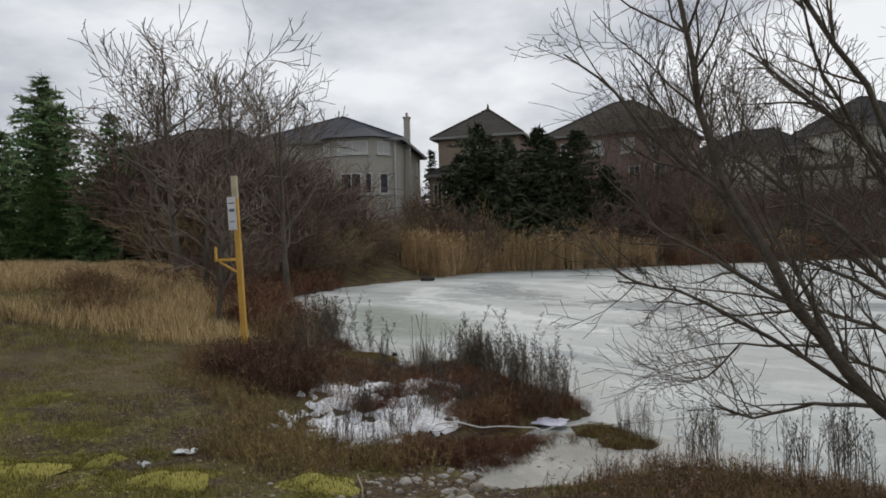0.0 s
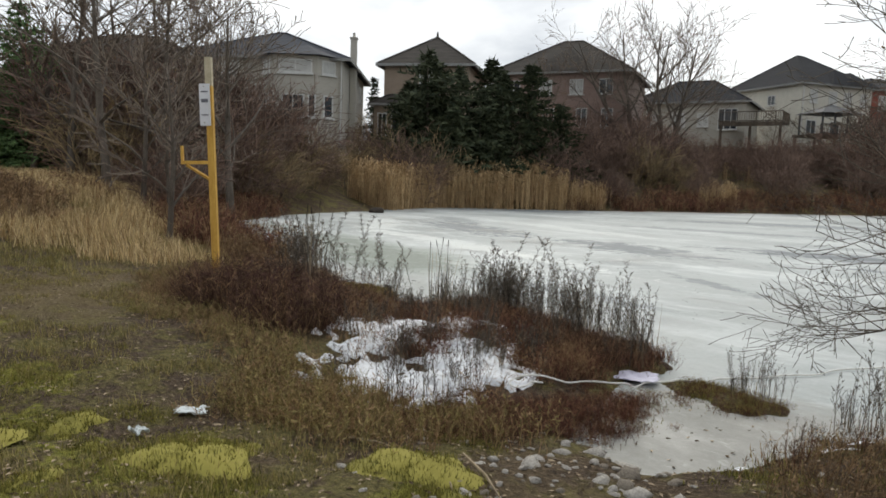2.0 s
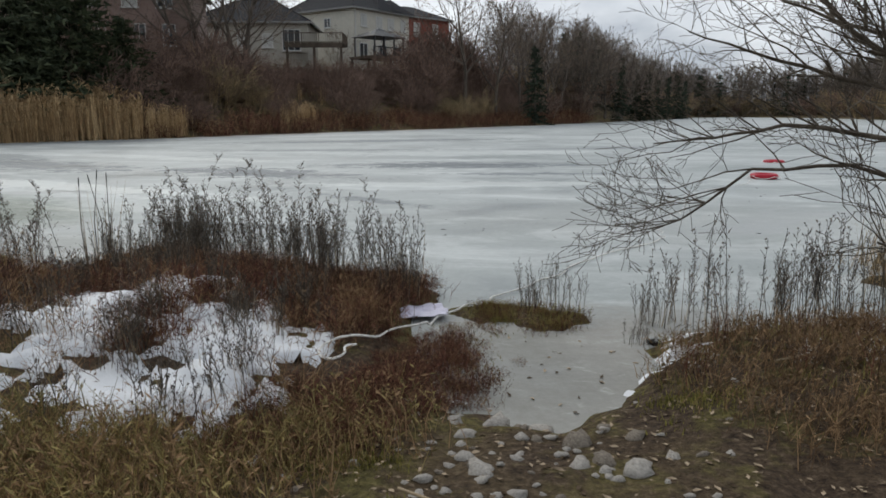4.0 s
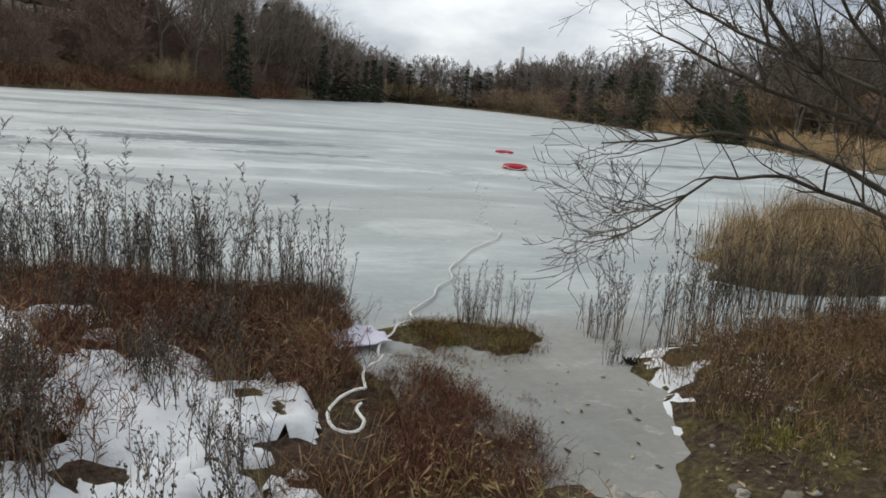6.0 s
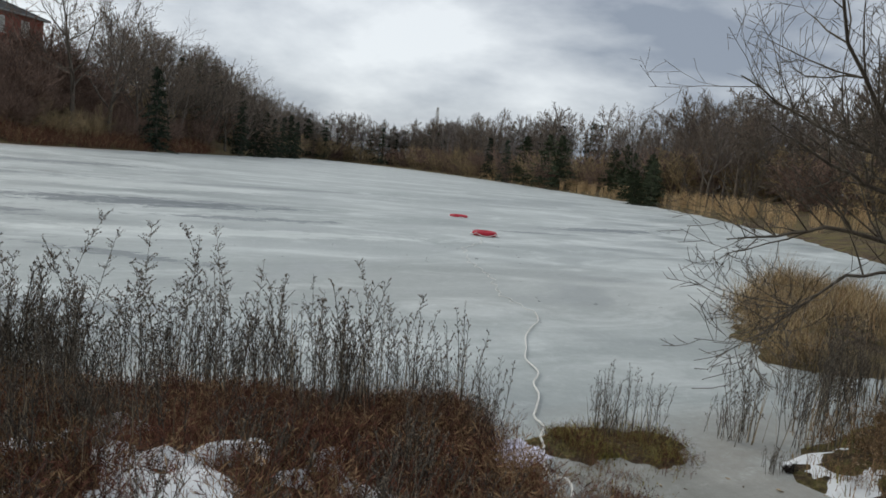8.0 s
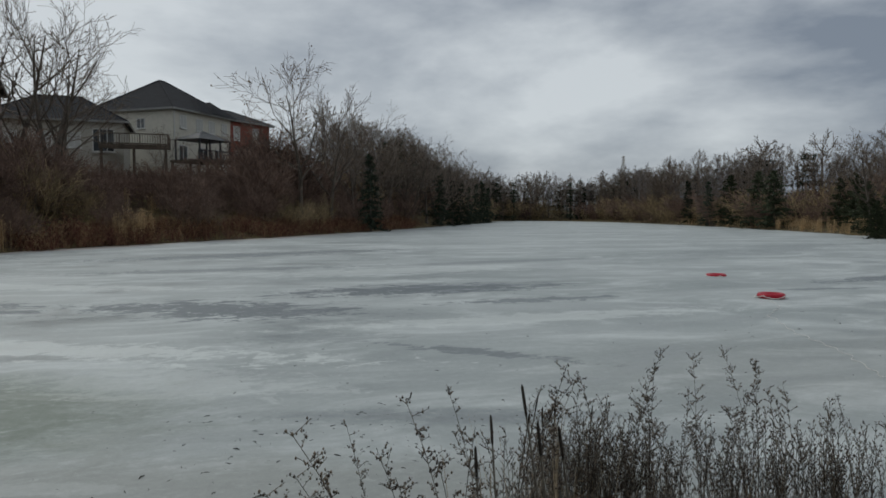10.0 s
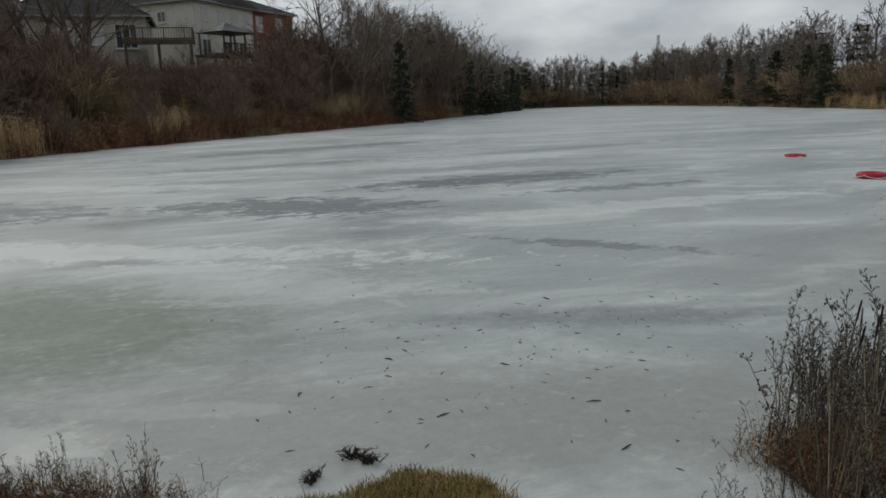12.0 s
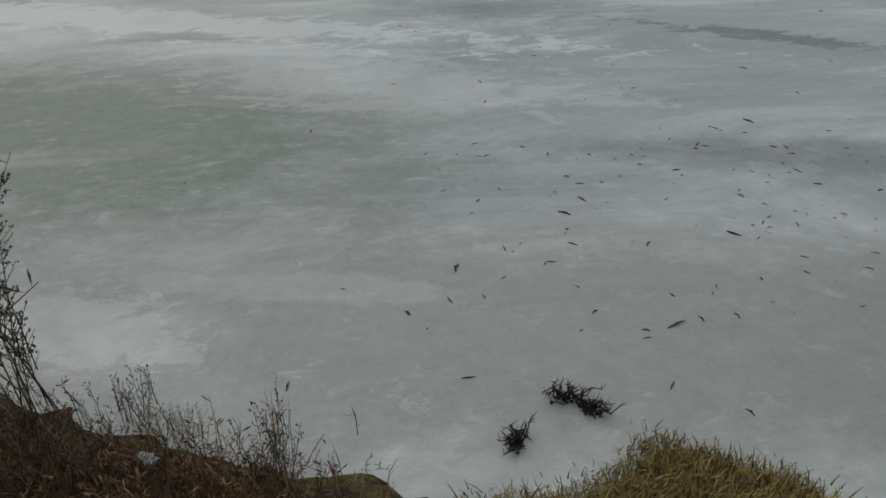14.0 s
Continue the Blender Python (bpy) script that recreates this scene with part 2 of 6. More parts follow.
def ground_material():
    """Damp soil, dead grass and litter, with greener turf away from the shore."""
    m, n, l, b = material("rough_ground", 0.95)
    big = noise_fac(n, l, 0.35, 4, 0.6)
    mid = noise_fac(n, l, 1.7, 6, 0.65)
    clod = noise_fac(n, l, 7, 5, 0.7)
    fine = noise_fac(n, l, 26, 6, 0.7)
    soil = ramp(n, l, fine, [(0.30, (0.022, 0.015, 0.011)), (0.52, (0.098, 0.067, 0.043)), (0.75, (0.246, 0.184, 0.123))])
    turf = ramp(n, l, fine, [(0.30, (0.058, 0.050, 0.018)), (0.55, (0.168, 0.142, 0.052)), (0.78, (0.34, 0.28, 0.115))])
    tan = ramp(n, l, fine, [(0.30, (0.090, 0.065, 0.030)), (0.6, (0.200, 0.150, 0.074)), (0.8, (0.335, 0.257, 0.145))])
    moss = ramp(n, l, fine, [(0.30, (0.10, 0.11, 0.014)), (0.55, (0.26, 0.255, 0.04)), (0.78, (0.42, 0.39, 0.09))])
    c = mixc(n, l, ramp(n, l, mathn(n, l, 'ADD', mathn(n, l, 'MULTIPLY', mid, 0.7), mathn(n, l, 'MULTIPLY', clod, 0.3)), [(0.48, (0, 0, 0)), (0.56, (1, 1, 1))]), soil, turf)
    c = mixc(n, l, ramp(n, l, big, [(0.50, (0, 0, 0)), (0.68, (1, 1, 1))]), c, tan)
    for k, (x, y, r) in enumerate(MOSS):
        s = ragged_spot(n, l, x, y, r * 1.25, r * 0.9, 25 * k, clod, 3.6, 0.45, 1.15)
        c = mixc(n, l, mathn(n, l, 'MULTIPLY', s, 0.85), c, moss)
    l.new(c, b.inputs["Base Color"])
    b.inputs["Specular IOR Level"].default_value = 0.2
    h = mathn(n, l, 'ADD', mathn(n, l, 'ADD', mathn(n, l, 'MULTIPLY', mid, 0.6), mathn(n, l, 'MULTIPLY', clod, 0.8)), fine)
    bump(n, l, b, h, 1.0, 0.06)
    return m


M_GROUND = ground_material()


def ice_material():
    """Cloudy pond ice: pale frost drifts, grey wet streaks drawn out along the pond, and a green cast in places."""
    m, n, l, b = material("pond_ice", 0.42)
    co = n.new("ShaderNodeTexCoord")

    def nz(scale, detail, rough, dist=0.0, stretch=(0.10, 0.34, 1), turn=-12):
        mp = n.new("ShaderNodeMapping")
        mp.inputs["Rotation"].default_value = (0, 0, radians(turn))
        mp.inputs["Scale"].default_value = stretch
        l.new(co.outputs["Object"], mp.inputs["Vector"])
        t = n.new("ShaderNodeTexNoise")
        t.inputs["Scale"].default_value = scale
        t.inputs["Detail"].default_value = detail
        t.inputs["Roughness"].default_value = rough
        t.inputs["Distortion"].default_value = dist
        l.new(mp.outputs["Vector"], t.inputs["Vector"])
        return t.outputs["Fac"]

    def spot(x, y, rx, ry, turn, edge, soft):
        """A drawn-out patch round a place, ragged by noise: 1 inside, 0 outside."""
        mp = n.new("ShaderNodeMapping")
        mp.vector_type = 'TEXTURE'
        mp.inputs["Location"].default_value = (x, y, 0)
        mp.inputs["Rotation"].default_value = (0, 0, radians(turn))
        mp.inputs["Scale"].default_value = (rx, ry, 1)
        l.new(co.outputs["Object"], mp.inputs["Vector"])
        ln = n.new("ShaderNodeVectorMath")
        ln.operation = 'LENGTH'
        l.new(mp.outputs["Vector"], ln.inputs[0])
        v = mathn(n, l, 'ADD', ln.outputs["Value"], mathn(n, l, 'MULTIPLY', mathn(n, l, 'SUBTRACT', edge, 0.5), 1.8 if soft else 6.5))
        return ramp(n, l, v, [(0.45, (1, 1, 1)), (1.2, (0, 0, 0))] if soft else [(0.66, (1, 1, 1)), (0.92, (0, 0, 0))])

    big = nz(0.8, 5, 0.55, 0.6)
    streak = nz(2.3, 10, 0.68, 0.75, (0.15, 0.32, 1), -18)
    rag = nz(3.2, 12, 0.74, 0.5, (0.42, 0.62, 1), -14)
    shred = nz(8.0, 10, 0.8, 0.4, (0.5, 0.8, 1), -14)
    rag = mathn(n, l, 'ADD', mathn(n, l, 'MULTIPLY', rag, 0.62), mathn(n, l, 'MULTIPLY', shred, 0.38))
    fine = noise_fac(n, l, 9, 8, 0.75)
    grit = noise_fac(n, l, 42, 5, 0.7)
    base = ramp(n, l, big, [(0.30, (0.27, 0.30, 0.295)), (0.50, (0.41, 0.44, 0.43)), (0.68, (0.55, 0.58, 0.565))])
    wet = ramp(n, l, streak, [(0.38, (1, 1, 1)), (0.50, (0, 0, 0))])
    c = mixc(n, l, mathn(n, l, 'MULTIPLY', wet, 0.7), base, (0.20, 0.225, 0.22))
    frost = ramp(n, l, streak, [(0.51, (0, 0, 0)), (0.64, (1, 1, 1))])
    c = mixc(n, l, mathn(n, l, 'MULTIPLY', frost, 0.6), c, (0.68, 0.71, 0.695))
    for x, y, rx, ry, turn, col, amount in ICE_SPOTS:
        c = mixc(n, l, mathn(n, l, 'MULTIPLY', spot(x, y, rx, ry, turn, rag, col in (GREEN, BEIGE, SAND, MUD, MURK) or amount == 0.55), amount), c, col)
    c = mixc(n, l, 0.15, c, ramp(n, l, fine, [(0.35, (0.22, 0.24, 0.23)), (0.65, (0.58, 0.60, 0.59))]))
    c = mixc(n, l, 0.05, c, ramp(n, l, grit, [(0.38, (0.20, 0.22, 0.21)), (0.62, (0.62, 0.64, 0.62))]))
    c = mixc(n, l, mathn(n, l, 'MULTIPLY', ramp(n, l, shred, [(0.56, (0, 0, 0)), (0.66, (1, 1, 1))]), 0.22), c, (0.74, 0.76, 0.74))
    l.new(c, b.inputs["Base Color"])
    r = mathn(n, l, 'SUBTRACT', 0.62, mathn(n, l, 'MULTIPLY', wet, 0.30))
    l.new(r, b.inputs["Roughness"])
    b.inputs["Specular IOR Level"].default_value = 0.28
    bump(n, l, b, mathn(n, l, 'ADD', fine, streak), 0.10, 0.02)
    return m


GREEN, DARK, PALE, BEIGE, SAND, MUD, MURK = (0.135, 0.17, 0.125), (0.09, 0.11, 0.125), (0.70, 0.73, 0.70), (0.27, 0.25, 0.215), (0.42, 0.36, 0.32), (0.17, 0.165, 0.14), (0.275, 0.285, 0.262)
ICE_SPOTS = [(-6.4, 20.9, 3.4, 1.5, -22, DARK, 0.95), (-1.2, 23.9, 4.2, 1.4, 6, DARK, 1.0), (1.0, 21.0, 2.6, 0.5, 4, DARK, 0.8), (-13.8, 23.2, 4.8, 1.5, -30, DARK, 0.85),
             (-4.6, 16.9, 1.5, 0.5, -8, DARK, 0.3), (-5.5, 41.7, 9.0, 2.0, 26, DARK, 0.75), (15.0, 23.8, 4.0, 0.7, 12, DARK, 0.8), (-17.5, 27.0, 3.0, 1.2, -40, DARK, 0.6),
             (-3.6, 12.0, 2.4, 0.4, -14, DARK, 0.55), (-2.3, 15.1, 1.6, 0.3, -38, DARK, 0.75), (9.5, 21.4, 1.6, 0.3, 0, DARK, 0.65), (-7.0, 32.0, 6.0, 1.0, 10, DARK, 0.6),
             (-20.0, 40.0, 7.0, 2.0, 35, DARK, 0.65), (-9.2, 13.4, 3.6, 2.3, -24, GREEN, 0.95), (-12.2, 15.0, 4.2, 1.5, -28, GREEN, 0.85), (5.0, 34.0, 7.0, 1.2, 14, DARK, 0.55),
             (-10.2, 17.4, 6.4, 0.75, -22, PALE, 0.75), (-6.6, 14.2, 2.2, 0.8, -20, PALE, 0.35), (-16.8, 21.4, 5.5, 0.9, -50, PALE, 0.75), (-12.0, 27.0, 6.0, 0.8, -20, PALE, 0.5),
             (-17.5, 16.6, 3.0, 1.0, -35, GREEN, 0.5), (0.1, 6.5, 1.5, 2.0, 0, BEIGE, 0.85), (-0.15, 6.5, 0.9, 1.2, 20, MUD, 0.8), (1.2, 7.6, 1.2, 0.6, 0, BEIGE, 0.6), (3.0, 13.0, 6.0, 3.0, 0, BEIGE, 0.2), (0.0, 18.2, 5.0, 0.7, 4, PALE, 0.5),
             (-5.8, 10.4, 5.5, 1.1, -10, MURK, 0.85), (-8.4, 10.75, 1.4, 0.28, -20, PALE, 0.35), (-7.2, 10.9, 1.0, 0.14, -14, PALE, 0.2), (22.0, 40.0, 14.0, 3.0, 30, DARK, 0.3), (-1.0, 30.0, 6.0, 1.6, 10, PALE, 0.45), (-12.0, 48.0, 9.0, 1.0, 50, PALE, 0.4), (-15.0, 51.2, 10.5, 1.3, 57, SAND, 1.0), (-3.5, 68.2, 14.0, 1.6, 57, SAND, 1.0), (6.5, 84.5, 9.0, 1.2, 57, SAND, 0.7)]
M_ICE = ice_material()

# ---------------- mesh tools ----------------
def finish(name, verts, faces, mats, mat_index=None, smooth=False):
    me = bpy.data.meshes.new(name)
    me.from_pydata(verts, [], faces)
    for m in mats:
        me.materials.append(m)
    if mat_index is not None:
        me.polygons.foreach_set("material_index", mat_index)
    if smooth:
        me.polygons.foreach_set("use_smooth", [True] * len(me.polygons))
    me.update()
    return me


class Build:
    """Collects vertices and faces of one mesh."""
    def __init__(self):
        self.v, self.f, self.m = [], [], []

    def face(self, idx, mat=0):
        self.f.append(tuple(idx))
        self.m.append(mat)

    def tube(self, pts, rads, n=3, mat=0, cap=False):
        base = len(self.v)
        up = Vector((0.13, 0.31, 0.94))
        k = len(pts)
        for i in range(k):
            d = (pts[min(i + 1, k - 1)] - pts[max(i - 1, 0)])
            a = d.cross(up)
            if a.length < 1e-6:
                a = Vector((1, 0, 0))
            a.normalize()
            b = d.cross(a).normalized()
            for j in range(n):
                an = 2 * math.pi * j / n
                self.v.append(tuple(pts[i] + (a * math.cos(an) + b * math.sin(an)) * rads[i]))
        for i in range(k - 1):
            for j in range(n):
                j2 = (j + 1) % n
                self.face((base + i * n + j, base + i * n + j2, base + (i + 1) * n + j2, base + (i + 1) * n + j), mat)
        if cap:
            self.face(tuple(base + j for j in range(n))[::-1], mat)
            self.face(tuple(base + (k - 1) * n + j for j in range(n)), mat)

    def blob(self, p, r, mat=0, squash=1.0):
        b = len(self.v)
        for q in ((1, 0, 0), (-0.5, 0.87, 0), (-0.5, -0.87, 0), (0, 0, 1), (0, 0, -1)):
            self.v.append((p[0] + q[0] * r, p[1] + q[1] * r, p[2] + q[2] * r * squash))
        for t in ((0, 1, 3), (1, 2, 3), (2, 0, 3), (1, 0, 4), (2, 1, 4), (0, 2, 4)):
            self.face((b + t[0], b + t[1], b + t[2]), mat)

    def blade(self, p, d, length, width, bend, rng, mat=0, segs=3):
        """A narrow leaf that droops towards its tip."""
        side = d.cross(Vector((0, 0, 1)))
        if side.length < 1e-4:
            side = Vector((1, 0, 0))
        side = (side.normalized() + Vector((rng.uniform(-.4, .4), rng.uniform(-.4, .4), 0))).normalized()
        b = len(self.v)
        q = p.copy()
        dd = d.normalized()
        for i in range(segs + 1):
            w = width * (1 - i / segs) * 0.5 + 0.0006
            self.v.append(tuple(q - side * w))
            self.v.append(tuple(q + side * w))
            q = q + dd * (length / segs)
            dd = (dd + Vector((dd.x * bend, dd.y * bend, -bend * 0.6))).normalized()
        for i in range(segs):
            self.face((b + 2 * i, b + 2 * i + 1, b + 2 * i + 3, b + 2 * i + 2), mat)

    def box(self, x0, y0, z0, x1, y1, z1, mat=0):
        b = len(self.v)
        for z in (z0, z1):
            self.v += [(x0, y0, z), (x1, y0, z), (x1, y1, z), (x0, y1, z)]
        for q in ((0, 3, 2, 1), (4, 5, 6, 7), (0, 1, 5, 4), (1, 2, 6, 5), (2, 3, 7, 6), (3, 0, 4, 7)):
            self.face([b + i for i in q], mat)

    def mesh(self, name, mats, smooth=False):
        return finish(name, self.v, self.f, mats, self.m, smooth)


def put(ob, m):
    ob.matrix_basis = m
    return ob


def part(name, build, mats, parent, label="", smooth=False):
    mats = mats if isinstance(mats, (list, tuple)) else [mats]
    ob = new(name, build.mesh(name, mats, smooth))
    ob.parent = parent
    if label:
        tagged(ob, label)
    return ob


def empty(name):
    e = new(name)
    e.empty_display_size = 0.2
    return e


def arrays(build):
    """Vertices, triangles and material slots of a build, for scatter()."""
    tris, mi = [], []
    for f, m in zip(build.f, build.m):
        for i in range(1, len(f) - 1):
            tris.append((f[0], f[i], f[i + 1]))
            mi.append(m)
    return np.array(build.v, dtype=np.float64), np.array(tris, dtype=np.int64), np.array(mi, dtype=np.int64)


def scatter(name, variants, places, mats, lean=0.0, seed=1):
    """One mesh from many turned and scaled copies. places: (variant, x, y, z, scale)."""
    r = np.random.RandomState(seed)
    vs, fs, ms, off = [], [], [], 0
    for k, x, y, z, s in places:
        v, f, mi = variants[k]
        a = r.rand() * 2 * math.pi
        c, sn = math.cos(a), math.sin(a)
        lx, ly = r.uniform(-lean, lean, 2)
        q = np.empty_like(v)
        q[:, 0] = (v[:, 0] * c - v[:, 1] * sn + v[:, 2] * lx) * s + x
        q[:, 1] = (v[:, 0] * sn + v[:, 1] * c + v[:, 2] * ly) * s + y
        q[:, 2] = v[:, 2] * s + z
        vs.append(q)
        fs.append(f + off)
        ms.append(mi)
        off += len(v)
    v, f, mi = np.concatenate(vs), np.concatenate(fs), np.concatenate(ms)
    me = bpy.data.meshes.new(name)
    me.vertices.add(len(v))
    me.vertices.foreach_set("co", v.ravel())
    me.loops.add(len(f) * 3)
    me.loops.foreach_set("vertex_index", f.ravel())
    me.polygons.add(len(f))
    me.polygons.foreach_set("loop_start", np.arange(0, len(f) * 3, 3))
    me.polygons.foreach_set("material_index", mi)
    for m in mats:
        me.materials.append(m)
    me.update(calc_edges=True)
    me.validate()
    return new(name, me)


# ---------------- the lie of the land ----------------
SHORE = [(-20.2, 16.9), (-18.0, 14.9), (-15.3, 13.5), (-12.6, 12.0), (-10.2, 11.05), (-8.7, 10.45), (-8.0, 10.1),
         (-7.4, 9.85), (-7.15, 9.72), (-7.0, 9.8), (-6.84, 9.72), (-6.7, 9.52), (-6.5, 9.53), (-6.1, 9.54), (-5.84, 9.6), (-5.5, 9.42), (-5.3, 9.0), (-4.7, 8.5), (-4.15, 8.5),
         (-3.98, 8.95), (-3.9, 9.3), (-3.6, 9.45), (-2.9, 9.1), (-2.0, 8.85), (-0.85, 8.45), (-0.7, 8.1), (-0.85, 7.5), (-0.75, 6.7), (-0.55, 5.95), (0.1, 5.6),
         (0.4, 6.0), (0.75, 6.6), (1.1, 7.1), (1.6, 7.25), (2.9, 7.55), (4.5, 7.35), (7.0, 7.0), (11.0, 8.5),
         (18, 14), (29.6, 26.8), (41, 43), (48, 55.4), (54, 70), (63.8, 97), (70, 122), (78, 160), (77, 186), (64, 192),
         (51.5, 179), (33, 138), (20, 110), (7.1, 86), (-5.5, 65.6), (-13.0, 55), (-17.5, 48.5), (-20.0, 42.8),
         (-25.9, 37.4), (-25.4, 31), (-23.7, 28.0), (-23.1, 22.2)]
MOUND = [(3.5, 8.9), (3.9, 8.4), (4.7, 8.1), (6.2, 8.2), (8.5, 10), (10.6, 12.4), (9.4, 13.4), (6.4, 11.6), (4.2, 10.0)]
ISLET = [(-0.50, 7.78), (-0.02, 8.05), (0.50, 7.98), (0.66, 7.65), (0.80, 7.36), (0.42, 7.25), (0.10, 7.18), (-0.15, 7.25), (-0.24, 7.5)]


def poly_dist(x, y, poly):
    """Distance to a closed line, positive outside."""
    d = np.full(np.shape(x), 1e9)
    inside = np.zeros(np.shape(x), dtype=bool)
    n = len(poly)
    for i in range(n):
        ax, ay = poly[i]
        bx, by = poly[(i + 1) % n]
        ex, ey = bx - ax, by - ay
        t = np.clip(((x - ax) * ex + (y - ay) * ey) / (ex * ex + ey * ey), 0, 1)
        d = np.minimum(d, np.hypot(x - ax - t * ex, y - ay - t * ey))
        cross = ((ay > y) != (by > y)) & (x < ex * (y - ay) / (ey if abs(ey) > 1e-9 else 1e-9) + ax)
        inside ^= cross
    return np.where(inside, -d, d)


def value_noise(x, y, seed=0):
    xi, yi = np.floor(x), np.floor(y)
    fx, fy = x - xi, y - yi
    fx, fy = fx * fx * (3 - 2 * fx), fy * fy * (3 - 2 * fy)
    def h(a, b):
        s = np.sin(a * 127.1 + b * 311.7 + seed * 74.7) * 43758.5453
        return s - np.floor(s)
    return ((h(xi, yi) * (1 - fx) + h(xi + 1, yi) * fx) * (1 - fy) + (h(xi, yi + 1) * (1 - fx) + h(xi + 1, yi + 1) * fx) * fy) - 0.5


def smooth(v, a, b):
    t = np.clip((v - a) / (b - a), 0, 1)
    return t * t * (3 - 2 * t)


def land(x, y):
    """Height of the ground."""
    x, y = np.asarray(x, dtype=float), np.asarray(y, dtype=float)
    wob = 0.19 * value_noise(x * 2.3, y * 2.3, 3) + 0.15 * value_noise(x * 6.1, y * 6.1, 4)
    d = poly_dist(x, y, SHORE) + wob
    lip = 0.09 * smooth(d, -0.05, 0.35)
    near = 0.005 + 0.42 * (1 - np.exp(-np.maximum(d, 0) / 3.6)) + 0.012 * np.clip(d, 0, 16)
    near = near - 0.16 * np.exp(-((x + 2.0) ** 2 + (y - 4.6) ** 2) / 3.0)
    near = near + 0.95 * smooth(-x, 7.5, 16) * smooth(-y, -24, -10) * smooth(d, 0.5, 5)
    cap = 4.7 + 2.5 * smooth(y, 52, 90)
    bank = cap * (1 - np.exp(-np.maximum(d - 0.8, 0) * 0.42 / cap)) / 0.93
    right = 0.10 * np.clip(d, 0, 30)
    nw = smooth(y - 0.4 * np.minimum(x + 20, 0), 17, 27) * smooth(-x, -42, -14)
    far_r = smooth(x, 20, 40)
    rise = near * (1 - nw) * (1 - far_r) + bank * nw + right * far_r * (1 - nw)
    rough = (0.05 * value_noise(x * 3.1, y * 3.1, 5) + 0.035 * value_noise(x * 7.3, y * 7.3, 6) + 0.10 * value_noise(x * 0.7, y * 0.7, 8)) * smooth(d, 0.0, 0.8)
    z = np.where(d < 0, np.maximum(d * 0.6, -0.4), lip + rise + rough)
    for poly, top in ((MOUND, 0.10), (ISLET, 0.03)):
        dm = -(poly_dist(x, y, poly) + wob * 1.9)
        z = np.maximum(z, np.where(dm > -0.3, np.minimum(dm * 0.5, top * smooth(dm, 0, 0.5) + 0.02 * (dm > 0)), -0.4))
    return z


def gz(x, y):
    return float(land(np.array([x]), np.array([y]))[0])


def axis(lo, hi, step, out_lo, out_hi, grow):
    core = list(np.arange(lo, hi + 1e-6, step))
    a, s = core[0], step
    left = []
    while a > out_lo:
        s *= grow
        a -= s
        left.append(a)
    b, s = core[-1], step
    right = []
    while b < out_hi:
        s *= grow
        b += s
        right.append(b)
    return np.array(left[::-1] + core + right)


gx = axis(-11, 6.5, 0.11, -900, 900, 1.075)
gy = axis(0.5, 11.5, 0.11, -900, 1100, 1.07)
GX, GY = np.meshgrid(gx, gy)
GZ = land(GX, GY)
nx, ny = len(gx), len(gy)
verts = np.stack([GX.ravel(), GY.ravel(), GZ.ravel()], axis=1)
ii, jj = np.meshgrid(np.arange(nx - 1), np.arange(ny - 1))
a = (jj * nx + ii).ravel()
quads = np.stack([a, a + 1, a + nx + 1, a + nx], axis=1)
ground = new("ground", finish("ground", verts.tolist(), quads.tolist(), [M_GROUND], smooth=True))
tagged(ground, "rough damp ground of soil, dead grass and litter", "ground", kind="structure")

ice_b = Build()
ice_b.v = [(x, y, 0.0) for y in (2, 205) for x in (-40, 95)]
ice_b.face((0, 1, 3, 2))
ice = new("water", ice_b.mesh("water", [M_ICE]))
tagged(ice, "frozen pond of cloudy grey ice with wet streaks", "pond", kind="structure")

# ---------------- houses ----------------
def window(parent, x, y, z, w, h, turn=0.0, blind=False, bars=1):
    """A window in a wall: x, y, z is the middle of its sill in the house's own measure."""
    fr = Build()
    t = 0.09
    for yy in (-0.07, 0.03):
        fr.v += [(-w / 2, yy, 0), (w / 2, yy, 0), (w / 2, yy, h), (-w / 2, yy, h), (-w / 2 + t, yy, t), (w / 2 - t, yy, t), (w / 2 - t, yy, h - t), (-w / 2 + t, yy, h - t)]
    for k in range(4):
        k2 = (k + 1) % 4
        fr.face((k, k2, 4 + k2, 4 + k))
        fr.face((8 + k2, 8 + k, 12 + k, 12 + k2))
        fr.face((k2, k, 8 + k, 8 + k2))
        fr.face((4 + k, 4 + k2, 12 + k2, 12 + k))
    win = part("window", fr, M_FRAME, parent)
    win.matrix_basis = pose(x, y, z, 0, 0, turn)
    pn = Build()
    pn.box(-w / 2 + t, -0.02, t, w / 2 - t, 0.01, h - t)
    part("pane", pn, M_INT if blind else M_GLASS, win)
    for k in range(bars):
        c = -w / 2 + w * (k + 1) / (bars + 1)
        mu = Build()
        mu.box(c - 0.035, -0.06, t, c + 0.035, -0.022, h - t)
        part("mullion", mu, M_FRAME, win)
    sl = Build()
    sl.box(-w / 2 - 0.08, -0.16, -0.10, w / 2 + 0.08, 0.02, -0.003)
    part("sill", sl, M_FRAME, win)
    return win


